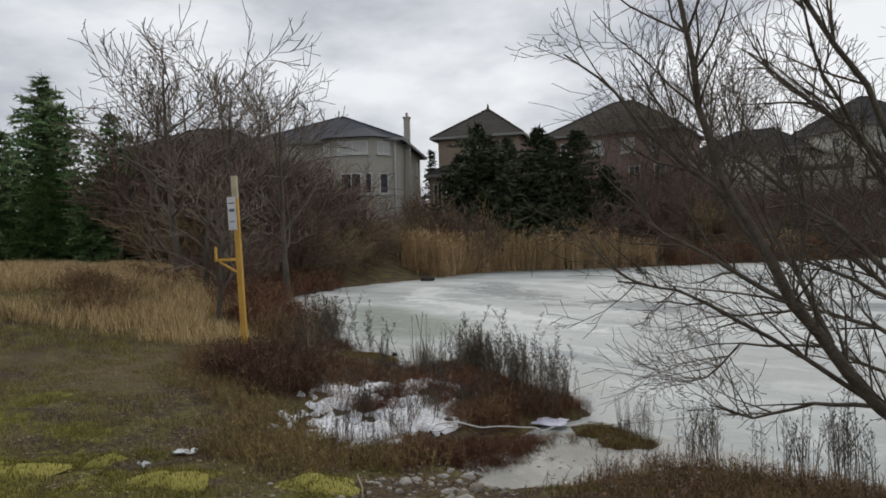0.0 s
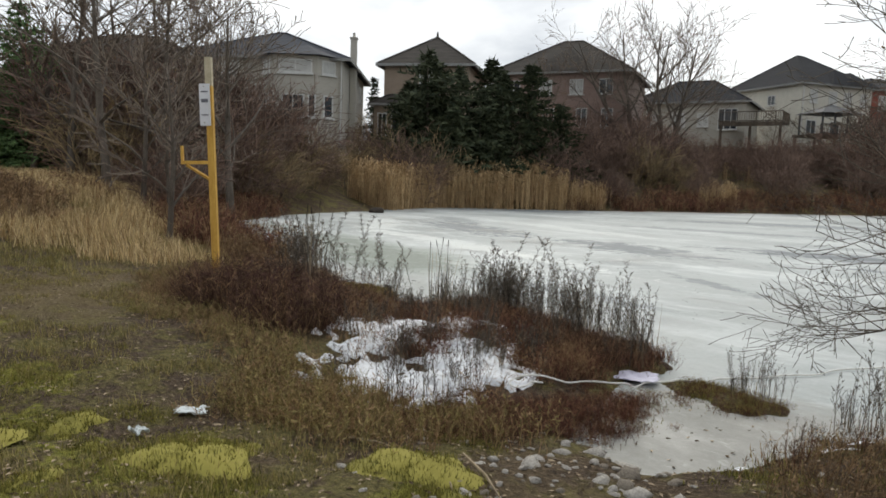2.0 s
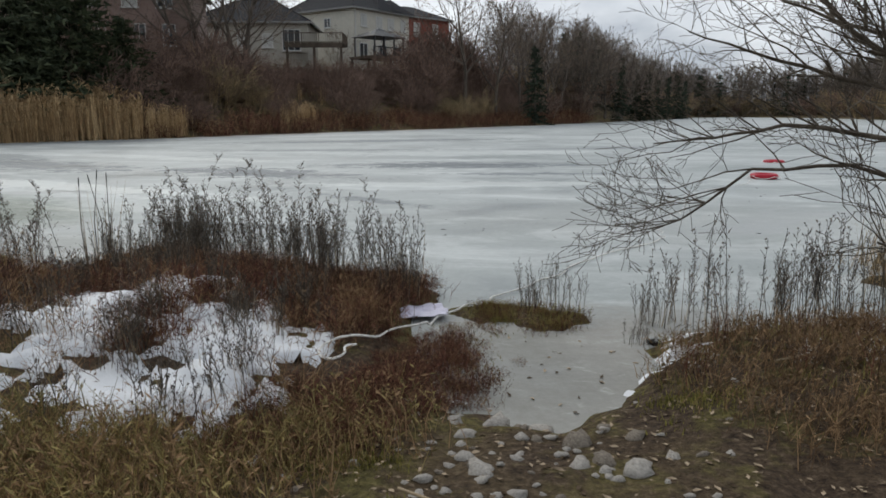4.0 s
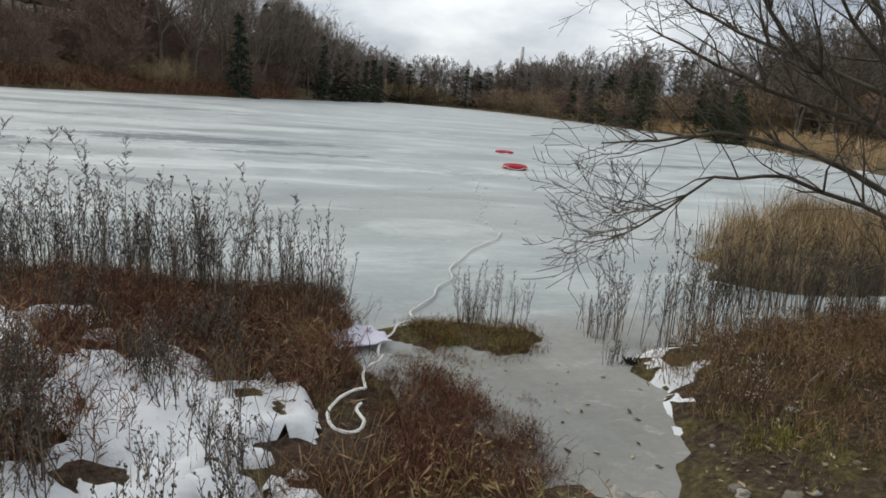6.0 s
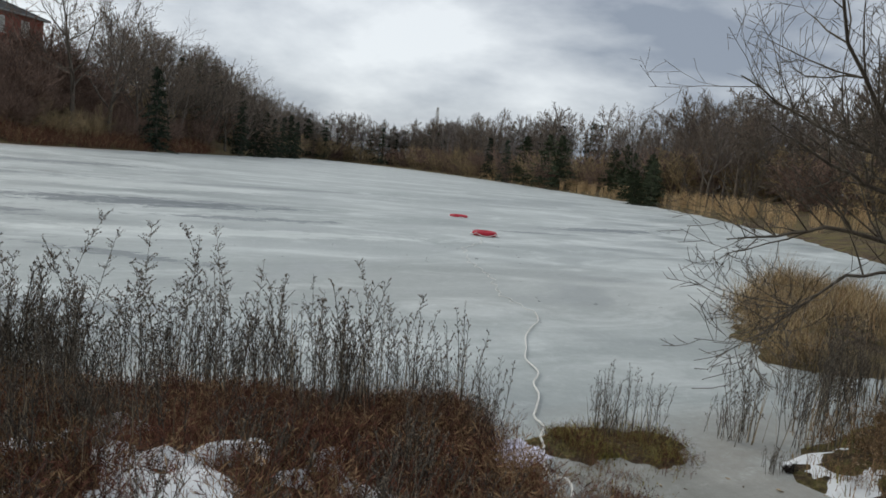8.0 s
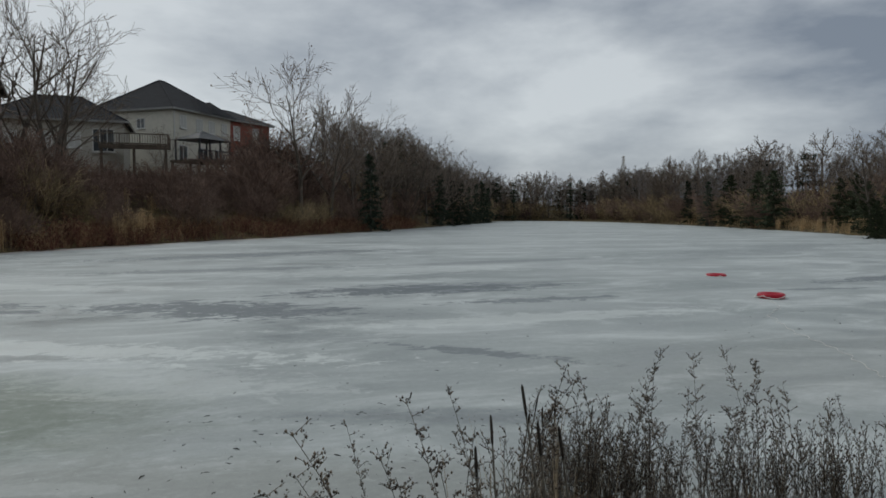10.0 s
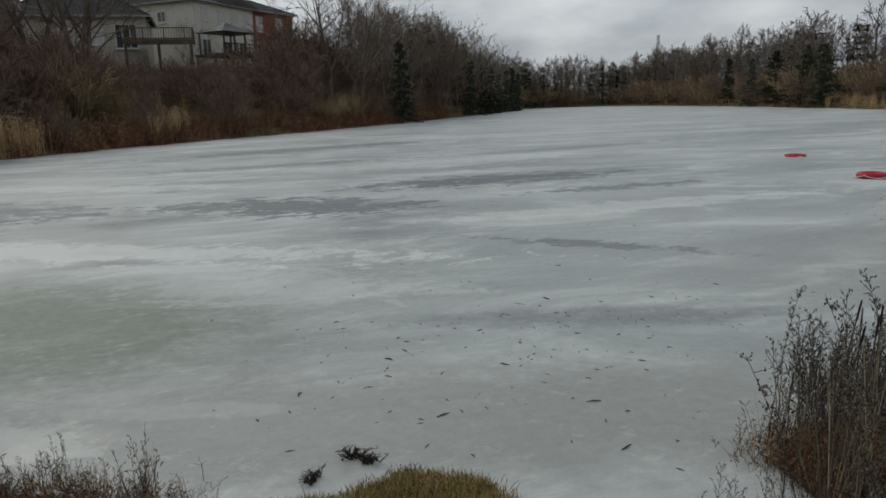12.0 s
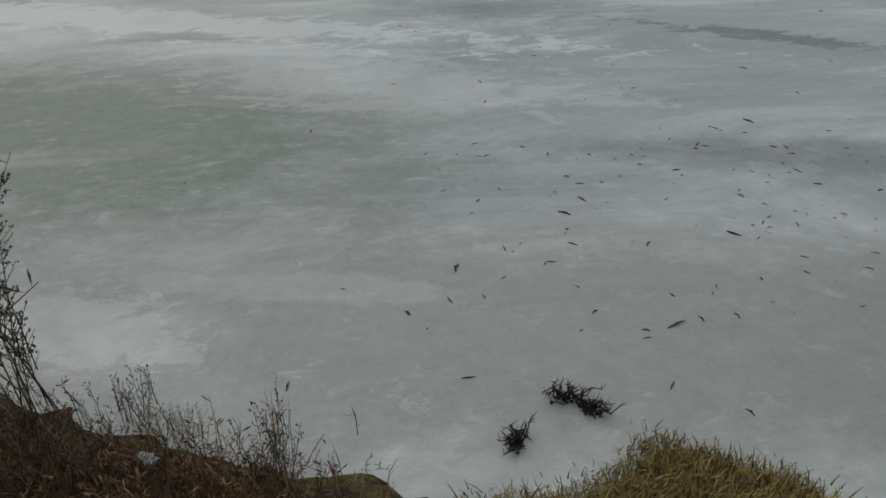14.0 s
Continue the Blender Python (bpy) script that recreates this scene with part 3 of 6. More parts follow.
def hip_roof(parent, x0, y0, x1, y1, z, rise, ridge, mat, over=0.55, along='x'):
    """A hipped roof with eaves, over the rectangle, and its gutter boards."""
    x0, y0, x1, y1 = x0 - over, y0 - over, x1 + over, y1 + over
    cx, cy = (x0 + x1) / 2, (y0 + y1) / 2
    b = Build()
    b.v = [(x0, y0, z), (x1, y0, z), (x1, y1, z), (x0, y1, z)]
    if along == 'x':
        b.v += [(cx - ridge / 2, cy, z + rise), (cx + ridge / 2, cy, z + rise)]
        for f in ((0, 1, 5, 4), (1, 2, 5), (2, 3, 4, 5), (3, 0, 4), (3, 2, 1, 0)):
            b.face(f)
    else:
        b.v += [(cx, cy - ridge / 2, z + rise), (cx, cy + ridge / 2, z + rise)]
        for f in ((0, 1, 4), (1, 2, 5, 4), (2, 3, 5), (3, 0, 4, 5), (3, 2, 1, 0)):
            b.face(f)
    roof = part("roof", b, mat, parent)
    g = Build()
    for q in ((x0 - 0.05, y0 - 0.05, x1 + 0.05, y0 + 0.06), (x0 - 0.05, y1 - 0.06, x1 + 0.05, y1 + 0.05),
              (x0 - 0.05, y0 + 0.06, x0 + 0.06, y1 - 0.06), (x1 - 0.06, y0 + 0.06, x1 + 0.05, y1 - 0.06)):
        g.box(q[0], q[1], z - 0.17, q[2], q[3], z + 0.03)
    part("gutter", g, M_GUTTER, roof)
    caps = Build()
    for e in ((0, 4), (1, 5 if along == 'x' else 4), (2, 5), (3, 4 if along == 'x' else 5), (4, 5)):
        p, q = Vector(b.v[e[0]]), Vector(b.v[e[1]])
        if (p - q).length > 0.05:
            caps.tube([p, q], [0.09, 0.09], 5)
    part("ridge_cap", caps, mat, roof)
    return roof


def walls(parent, x0, y0, x1, y1, z0, z1, mat, name="wall"):
    b = Build()
    b.box(x0, y0, z0, x1, y1, z1)
    return part(name, b, mat, parent)


def chimney(parent, x, y, z0, z1, mat):
    b = Build()
    b.box(x - 0.22, y - 0.22, z0, x + 0.22, y + 0.22, z1)
    c = part("chimney", b, mat, parent)
    k = Build()
    k.box(x - 0.28, y - 0.28, z1, x + 0.28, y + 0.28, z1 + 0.12)
    k.tube([Vector((x, y, z1 + 0.12)), Vector((x, y, z1 + 0.45))], [0.10, 0.10], 8, cap=True)
    part("chimney_cap", k, M_ROCK, c)


def downpipe(parent, x, y, z0, z1):
    b = Build()
    b.tube([Vector((x, y, z0)), Vector((x, y, z1))], [0.06, 0.06], 6, cap=True)
    part("downpipe", b, M_FRAME, parent)


# buff brick house with a chimney and a window bay
h1 = tagged(empty("house"), "buff brick two-storey house with slate hip roof and chimney", "house", "houses by the pond")
H1 = 4.75
walls(h1, -11.0, 0, 0, 12.0, -2.0, H1, M_BRICK_BUFF)
bay = Build()
bay.v = [(-5.6, 0.02, -2), (-4.4, -1.3, -2), (-1.5, -1.3, -2), (-0.3, 0.02, -2), (-5.6, 0.02, H1), (-4.4, -1.3, H1), (-1.5, -1.3, H1), (-0.3, 0.02, H1)]
for f in ((0, 1, 5, 4), (1, 2, 6, 5), (2, 3, 7, 6), (4, 5, 6, 7)):
    bay.face(f)
part("bay", bay, M_BRICK_BUFF, h1)
hip_roof(h1, -11.0, 0, 0, 12.0, H1, 2.75, 0.6, M_ROOF_BLUE)
bay_roof = Build()
bay_roof.v = [(-6.2, 0.1, H1), (-4.6, -1.85, H1), (-1.3, -1.85, H1), (0.3, 0.1, H1), (-2.95, 2.6, H1 + 1.35)]
for f in ((0, 1, 4), (1, 2, 4), (2, 3, 4), (3, 2, 1, 0)):
    bay_roof.face(f)
part("bay_roof", bay_roof, M_ROOF_BLUE, h1)
window(h1, -7.6, -0.01, 3.55, 1.2, 0.95, blind=True)
window(h1, -2.95, -1.31, 3.6, 2.2, 0.9, blind=True)
window(h1, -0.9, -0.64, 3.6, 1.1, 0.9, 47, blind=True)
window(h1, -5.0, -0.64, 3.6, 0.9, 0.9, -47, blind=True)
window(h1, -5.0, -0.64, 0.85, 0.7, 1.45, -47)
window(h1, -3.1, -1.31, 0.75, 1.5, 1.5)
window(h1, -1.85, -1.31, 0.75, 0.55, 1.5, bars=0)
window(h1, -0.9, -0.64, 0.75, 0.8, 1.5, 47, bars=0)
window(h1, -2.95, -1.31, -1.5, 2.0, 1.2, bars=2)
window(h1, 0.01, 5.5, 2.9, 0.8, 1.2, 90)
window(h1, 0.01, 9.5, 2.9, 0.8, 1.2, 90)
window(h1, 0.01, 5.0, -0.6, 0.8, 1.4, 90)
chimney(h1, 0.25, 3.4, -2.0, 6.75, M_BRICK_BUFF)
downpipe(h1, -0.1, -0.12, -2, H1)
balc = Build()
balc.box(-10.8, -1.6, 0.9, -6.4, -0.01, 1.1)
part("balcony", balc, M_FRAME, h1)
put(h1, pose(-33.2, 35.0, 4.85, 0, 0, 37.7))

# tan brick house with a lower side wing
h2 = tagged(empty("house"), "tan brick two-storey house with brown hip roof", "house", "houses by the pond")
walls(h2, -3.5, 0, 3.5, 9.5, -2.5, 6.3, M_BRICK_TAN)
hip_roof(h2, -3.5, 0, 3.5, 9.5, 6.3, 3.0, 1.0, M_ROOF_BROWN, along='y')
fin = Build()
fin.tube([Vector((0, 4.2, 9.2)), Vector((0, 4.2, 9.75))], [0.14, 0.06], 6, cap=True)
part("finial", fin, M_ROOF_BROWN, h2)
walls(h2, -3.9, -1.4, -0.4, -0.01, -2.5, 3.0, M_BRICK_TAN, "bay")
hip_roof(h2, -3.9, -1.4, -0.4, 0.2, 3.0, 0.8, 1.5, M_ROOF_BROWN, 0.35)
window(h2, 0.3, -0.01, 4.3, 1.7, 1.5, blind=True)
window(h2, -3.2, -1.41, 0.3, 0.8, 2.0)
window(h2, -1.7, -1.41, 0.2, 1.5, 2.3)
window(h2, -3.2, -1.41, -1.8, 0.8, 1.2)
window(h2, -1.9, -1.41, -1.8, 1.4, 1.2)
put(h2, pose(-34.8, 45.8, 4.65, 0, 0, 27))

# rose brick house behind the cedars
h3 = tagged(empty("house"), "rose brick house with grey hip roof, half hidden by trees", "house", "houses by the pond")
walls(h3, -6.6, 0, 6.6, 11, -2.5, 6.4, M_BRICK_ROSE)
hip_roof(h3, -6.6, 0, 6.6, 11, 6.4, 3.9, 2.0, M_ROOF_BROWN)
gable = Build()
gable.v = [(-2.6, -0.7, 6.45), (3.4, -0.7, 6.45), (0.4, 2.6, 9.2), (0.4, 4.6, 9.2)]
gable.face((0, 1, 2))
gable.face((0, 2, 3))
gable.face((1, 3, 2))
part("front_hip", gable, M_ROOF_BROWN, h3)
for wx, bl in ((-4.4, False), (-1.2, True), (1.8, True), (4.6, False)):
    window(h3, wx, -0.01, 4.3, 1.3, 1.4, blind=bl)
for wx in (-4.2, -0.8, 2.4, 4.8):
    window(h3, wx, -0.01, 1.2, 1.1, 1.8)
window(h3, -1.6, -0.01, -1.8, 1.2, 1.4)
put(h3, pose(-31.4, 61.6, 5.9, 0, 0, 14))

# pale stucco house with charcoal roof
h4 = tagged(empty("house"), "pale stucco two-storey house with charcoal hip roof", "house", "houses by the pond")
walls(h4, 0, 0, 10.7, 12, -3, 6.7, M_STUCCO)
hip_roof(h4, 0, 0, 10.7, 12, 6.7, 4.3, 1.0, M_ROOF_DARK)
for px in (6.2, 8.8):
    pk = Build()
    pk.v = [(px - 2.4, -0.75, 6.75), (px + 2.4, -0.75, 6.75), (px, 1.6, 8.7), (px, 4.0, 8.7)]
    pk.face((0, 1, 2))
    pk.face((0, 2, 3))
    pk.face((1, 3, 2))
    part("front_hip", pk, M_ROOF_DARK, h4)
for wx, wy, ww in ((1.7, 4.6, 1.1), (4.6, 4.5, 1.2), (6.9, 4.5, 1.2), (9.4, 4.5, 1.0)):
    window(h4, wx, -0.01, wy, ww, 1.5, blind=True)
for wx in (1.6, 5.2, 8.2):
    window(h4, wx, -0.01, 0.6, 1.5, 2.0)
window(h4, 5.0, -0.01, -2.2, 2.0, 1.6)
window(h4, -0.01, 4.5, 4.5, 1.2, 1.2, -90)
downpipe(h4, 0.1, -0.12, -2, 6.7)
put(h4, pose(-15.6, 90.2, 7.35, 0, 0, 57))

# low house with a raised deck
h5 = tagged(empty("house"), "grey brick house with dark low hip roof", "house", "houses by the pond")
walls(h5, -6.5, 0, 6.0, 9, -2, 4.3, M_BRICK_BUFF)
hip_roof(h5, -6.5, 0, 6.0, 9, 4.3, 2.9, 4.0, M_ROOF_DARK)
for wx, ww in ((-4, 1.4), (-1.0, 1.4), (1.6, 1.2)):
    window(h5, wx, -0.01, 1.6, ww, 1.5, blind=True)
window(h5, 4.2, -0.01, 1.25, 2.0, 2.3, bars=2)
put(h5, pose(-25.2, 80.6, 6.9, 0, 0, 6))

# red brick house behind
h6 = tagged(empty("house"), "red brick house with dark roof and pale windows", "house", "houses by the pond")
walls(h6, 0, 0, 8, 9, -3, 6.2, M_BRICK_RED)
hip_roof(h6, 0, 0, 8, 9, 6.2, 2.0, 2.0, M_ROOF_DARK)
for wx in (1.6, 5.2):
    window(h6, wx, -0.01, 3.6, 1.2, 1.9, blind=True)
    window(h6, wx, -0.01, 0.3, 1.2, 1.9)
put(h6, pose(-10.3, 103.5, 8.4, 0, 0, 47))

# house behind the western trees
h0 = tagged(empty("house"), "brown brick house with grey hip roof behind trees", "house", "houses by the pond")
walls(h0, -6, 0, 6, 10, -3, 6.0, M_BRICK_TAN)
hip_roof(h0, -6, 0, 6, 10, 6.0, 2.6, 3.0, M_ROOF_BROWN)
for wx in (-3.5, 0, 3.5):
    window(h0, wx, -0.01, 3.6, 1.3, 1.5, blind=True)
    window(h0, wx, -0.01, 0.4, 1.3, 1.8)
put(h0, pose(-49.5, 28.6, 3.9, 0, 0, 52))


def railing(parent, x0, y0, x1, y1, z, mat, h=1.0):
    """A rail with upright spindles along a line."""
    L = math.hypot(x1 - x0, y1 - y0)
    dx, dy = (x1 - x0) / L, (y1 - y0) / L
    rb = Build()
    for zz in (z + 0.08, z + h):
        rb.tube([Vector((x0, y0, zz)), Vector((x1, y1, zz))], [0.06, 0.06], 4, cap=True)
    n = max(2, int(L / 0.22))
    for i in range(n + 1):
        p = Vector((x0 + dx * L * i / n, y0 + dy * L * i / n, z))
        r = 0.06 if i % 8 == 0 else 0.024
        rb.tube([p, p + Vector((0, 0, h))], [r, r], 4)
    part("railing", rb, mat, parent)


deck = tagged(empty("deck"), "raised weathered timber deck on posts with railing", "deck")
df = Build()
for k in range(18):
    df.box(-3.0 + 0.335 * k, -2.2, 0, -3.0 + 0.335 * k + 0.32, 2.2, 0.10)
part("deck_floor", df, M_DECK, deck)
bm_ = Build()
bm_.box(-3.0, -2.25, -0.32, 3.0, -2.1, -0.004)
part("beam", bm_, M_DECK, deck)
for px in (-2.8, 0, 2.8):
    ps = Build()
    ps.box(px - 0.12, -2.1, -3.2, px + 0.12, -1.86, -0.004)
    part("post", ps, M_DECK, deck)
railing(deck, -3.0, -2.2, 3.0, -2.2, 0.10, M_DECK)
railing(deck, 3.0, -2.2, 3.0, 2.2, 0.10, M_DECK)
put(deck, pose(-17.6, 78.4, 8.45, 0, 0, 4))

gaz = tagged(empty("gazebo"), "dark metal hardtop gazebo on a raised deck", "gazebo")
gf = Build()
gf.box(-2.7, -2.2, -0.25, 2.7, 2.2, 0)
part("deck_floor", gf, M_DECK, gaz)
for px in (-2.5, 0, 2.5):
    for py in (-2.0, 2.0):
        ps = Build()
        ps.box(px - 0.1, py - 0.1, -3.0, px + 0.1, py + 0.1, -0.252)
        part("post", ps, M_DECK, gaz)
for px, py in ((-2.2, -1.8), (-0.75, -1.8), (0.75, -1.8), (2.2, -1.8), (-2.2, 1.8), (2.2, 1.8)):
    ps = Build()
    ps.box(px - 0.07, py - 0.07, 0, px + 0.07, py + 0.07, 2.2)
    part("upright", ps, M_GAZEBO, gaz)
gr = Build()
gr.v = [(-2.6, -2.1, 2.2), (2.6, -2.1, 2.2), (2.6, 2.1, 2.2), (-2.6, 2.1, 2.2), (-0.9, -0.5, 2.95), (0.9, -0.5, 2.95), (0.9, 0.5, 2.95), (-0.9, 0.5, 2.95), (0, 0, 3.3)]
for f in ((0, 1, 5, 4), (1, 2, 6, 5), (2, 3, 7, 6), (3, 0, 4, 7), (4, 5, 8), (5, 6, 8), (6, 7, 8), (7, 4, 8), (3, 2, 1, 0)):
    gr.face(f)
part("canopy", gr, M_GAZEBO, gaz)
railing(gaz, -2.6, -2.1, 2.6, -2.1, 0, M_GAZEBO)
put(gaz, pose(-12.1, 86.9, 7.85, 0, 0, 48))

tent = Build()
tent.v = [(-1.8, -1.3, 0), (1.8, -1.3, 0), (1.8, 1.3, 0), (-1.8, 1.3, 0), (-1.8, -1.3, 0.5), (1.8, -1.3, 0.5), (1.8, 1.3, 0.5), (-1.8, 1.3, 0.5), (-1.4, 0, 0.8), (1.4, 0, 0.8)]
for f in ((0, 1, 5, 4), (1, 2, 6, 5), (2, 3, 7, 6), (3, 0, 4, 7), (4, 5, 9, 8), (5, 6, 9), (6, 7, 8, 9), (7, 4, 8), (3, 2, 1, 0)):
    tent.face(f)
cover = tagged(new("garden_cover", tent.mesh("garden_cover", [M_FRAME])), "white sheet cover over garden furniture by the house", "cover")
put(cover, pose(-5.2, 91.0, gz(-5.2, 91.0) - 0.02, 0, 0, 30))

# ---------------- trees ----------------
def grow(b, p, d, length, r, level, rng, kids, sag=0.0, up=0.12, wander=0.22, mats=(0, 1), min_r=0.006, sides=4, leaf=0.0):
    """One branch and all that springs from it."""
    segs = 4 if level > 1 else 3 if level == 1 else 2
    pts, rads = [p.copy()], [r]
    dd = d.normalized()
    q = p.copy()
    for i in range(segs):
        dd = (dd + Vector((rng.gauss(0, wander), rng.gauss(0, wander), rng.gauss(0, wander) + up - sag * i / segs))).normalized()
        q = q + dd * (length / segs)
        pts.append(q.copy())
        rads.append(max(min_r, r * (1 - 0.72 * (i + 1) / segs)))
    b.tube(pts, rads, sides if level >= 2 else 3, mats[0] if level >= 2 else mats[1])
    if leaf and level == 0:
        for k in range(2):
            if rng.random() < leaf:
                c = pts[-1 - k] + Vector((rng.uniform(-.12, .12), rng.uniform(-.12, .12), rng.uniform(-.12, .12)))
                s = rng.uniform(0.05, 0.12)
                u = Vector((rng.gauss(0, 1), rng.gauss(0, 1), rng.gauss(0, 1))).normalized()
                w = u.orthogonal().normalized()
                i0 = len(b.v)
                b.v += [tuple(c - u * s), tuple(c + w * s * .6), tuple(c + u * s), tuple(c - w * s * .6)]
                b.face((i0, i0 + 1, i0 + 2, i0 + 3), 2)
    if level == 0:
        return
    n = kids[level - 1]
    for k in range(n):
        t = 0.22 + 0.78 * (k + rng.random()) / n
        i = min(segs - 1, int(t * segs))
        f = t * segs - i
        s = pts[i].lerp(pts[i + 1], f)
        ax = (pts[i + 1] - pts[i]).normalized()
        side = Vector((rng.gauss(0, 1), rng.gauss(0, 1), rng.gauss(0, 1)))
        side = (side - ax * side.dot(ax)).normalized()
        an = rng.uniform(0.45, 0.95)
        nd = ax * math.cos(an) + side * math.sin(an)
        rr = (rads[i] * (1 - f) + rads[i + 1] * f) * rng.uniform(0.45, 0.7)
        grow(b, s, nd, length * rng.uniform(0.42, 0.68) * (1.15 - 0.45 * t), max(min_r, rr), level - 1, rng, kids, sag, up, wander, mats, min_r, sides, leaf)


def bare_tree(name, height, seed, mats, kids=(3, 5, 9), leaf=0.0, up=0.10, trunks=1, min_r=0.012, spread=0.25, wide=1.0):
    """A leafless tree with a trunk part and a crown part, standing at the origin."""
    rng = random.Random(seed)
    t, c = Build(), Build()
    for s in range(trunks):
        lean = spread if trunks > 1 else 0.06
        a = 2 * math.pi * (s + rng.random()) / trunks
        d = Vector((math.cos(a) * lean, math.sin(a) * lean, 1)).normalized()
        p = Vector((math.cos(a) * 0.12 * (trunks > 1), math.sin(a) * 0.12 * (trunks > 1), -0.3))
        L = height * rng.uniform(0.72, 0.82)
        R = height * 0.016
        pts, rads = [p], [R * 1.25]
        for i in range(6):
            d = (d + Vector((rng.gauss(0, 0.06), rng.gauss(0, 0.06), 0.05))).normalized()
            pts.append(pts[-1] + d * L / 6)
            rads.append(R * (1 - 0.14 * (i + 1)))
        t.tube(pts, rads, 7)
        n = kids[-1]
        for k in range(n):
            f = 0.22 + 0.78 * (k + rng.random()) / n
            i = min(5, int(f * 6))
            q = pts[i].lerp(pts[i + 1], f * 6 - i)
            an = a + k * 2.4 + rng.uniform(-.5, .5)
            el = rng.uniform(0.5, 1.1)
            nd = Vector((math.cos(an), math.sin(an), el))
            grow(c, q, nd, wide * height * rng.uniform(0.24, 0.40) * (1.2 - 0.55 * f), rads[i] * 0.5, 2, rng, kids, 0.0, up, 0.16, (0, 1), min_r, 4, leaf)
    e = empty(name)
    part("trunk", t, mats[0], e, smooth=True)
    part("crown", c, list(mats), e)
    return e


def bare_shrub(name, height, seed, mats, stems=8, leaf=0.0):
    rng = random.Random(seed)
    e = empty(name)
    for s in range(stems):
        b = Build()
        a = 2 * math.pi * (s + rng.random()) / stems
        lean = rng.uniform(0.12, 0.75)
        d = Vector((math.cos(a) * lean, math.sin(a) * lean, 1))
        p = Vector((math.cos(a) * 0.25, math.sin(a) * 0.25, -0.2))
        grow(b, p, d, height * rng.uniform(0.75, 1.05), 0.022, 2, rng, (6, 11), 0.1, 0.06, 0.13, (0, 1), 0.009, 3, leaf)
        part("stem", b, list(mats), e)
    return e


def conifer(name, height, seed, foliage, spread=0.22, density=1.0, droop=0.25, start=0.06, column=False):
    """An evergreen: trunk part and a crown of many small needle sprays."""
    rng = random.Random(seed)
    t, c = Build(), Build()
    t.tube([Vector((0, 0, -0.3)), Vector((0.03, 0, height * 0.5)), Vector((0, 0.02, height * 0.98))], [height * 0.016, height * 0.010, 0.02], 6)
    levels = int(height * 3.6 * density)
    for k in range(levels):
        f = start + (1 - start) * (k + rng.random() * 0.8) / levels
        z = height * f
        env = (1 - f) ** 0.75 if not column else min(1.0, 2.2 * (1 - f)) * (0.8 + 0.2 * math.sin(f * 9))
        R = height * spread * env * (1 + 0.3 * math.sin(k * 1.7 + seed)) + 0.15
        for s in range(5 if f < 0.8 else 4):
            a = rng.uniform(0, 2 * math.pi)
            L = R * rng.uniform(0.65, 1.15)
            d = Vector((math.cos(a), math.sin(a), rng.uniform(-0.05, 0.25)))
            n = max(3, int(L / 0.26))
            for j in range(n):
                g = (j + 0.6) / n
                q = Vector((0, 0, z)) + d * (L * g) + Vector((0, 0, -droop * L * g * g))
                for m in range(4):
                    u = Vector((rng.gauss(0, 1), rng.gauss(0, 1), rng.gauss(0, 0.5)))
                    u = (u.normalized() + d * 0.7).normalized()
                    w = u.orthogonal().normalized() * rng.uniform(0.05, 0.11)
                    ln = rng.uniform(0.22, 0.50) * (0.7 + height * 0.045)
                    i0 = len(c.v)
                    c.v += [tuple(q - w), tuple(q + w), tuple(q + u * ln)]
                    c.face((i0, i0 + 1, i0 + 2))
    e = empty(name)
    part("trunk", t, M_BARK, e)
    part("crown", c, foliage, e)
    return e


def stand(first, label, category, group, places, seed=3):
    """Sets copies of a thing on the ground. places: (x, y, scale)."""
    rng = random.Random(seed)
    tagged(first, label, category, group)
    for i, (x, y, s) in enumerate(places):
        m = pose(x, y, gz(x, y) - 0.03, rng.uniform(-2, 2), rng.uniform(-2, 2), rng.uniform(0, 360)) @ Matrix.Scale(s, 4)
        if i == 0:
            first.matrix_basis = m
        else:
            c = copy_thing(first, pose(0, 0, 0))
            c.matrix_basis = m


# western group
stand(conifer("pine_tree", 9.5, 11, M_NEEDLE, 0.36, 1.5, 0.10, 0.02, True), "tall green pine tree on the slope", "tree", "pines",
      [(-37.5, 13.2, 1.0), (-40.5, 8.5, 0.95), (-34.0, 10.2, 0.66), (-35.5, 16.0, 0.75), (-33.5, 5.5, 0.8), (-31.0, 13.6, 0.5), (-37.0, 9.6, 0.75), (-40.5, 14.5, 0.9), (-32.2, 11.6, 0.5), (-30.2, 10.6, 0.4), (-33.5, 8.2, 0.6), (-36.0, 6.8, 0.9), (-31.5, 15.6, 0.55), (-29.6, 12.6, 0.42)])
stand(bare_tree("bare_tree", 9.0, 21, (M_BARK, M_TWIG), (5, 5, 11), wide=1.2), "leafless tree with spreading grey-brown branches", "tree", "bare trees",
      [(-20.3, 12.3, 1.12), (-22.5, 15.5, 1.2), (-19.6, 16.4, 1.1), (-27, 16.5, 1.2), (-25.5, 20, 1.05), (-31, 22, 1.1), (-29.5, 19.5, 1.25)])
stand(bare_tree("bare_tree", 8.0, 22, (M_BARK, M_TWIG, M_LEAF_DRY), (4, 5, 9), leaf=0.12), "leafless tree with a few dead leaves", "tree", "bare trees",
      [(-24.5, 13.0, 1.3), (-29.0, 13.5, 1.2), (-28.5, 18.8, 1.2), (-33, 18.0, 1.0), (-23.6, 44.6, 0.9), (-36, 25, 1.0)])
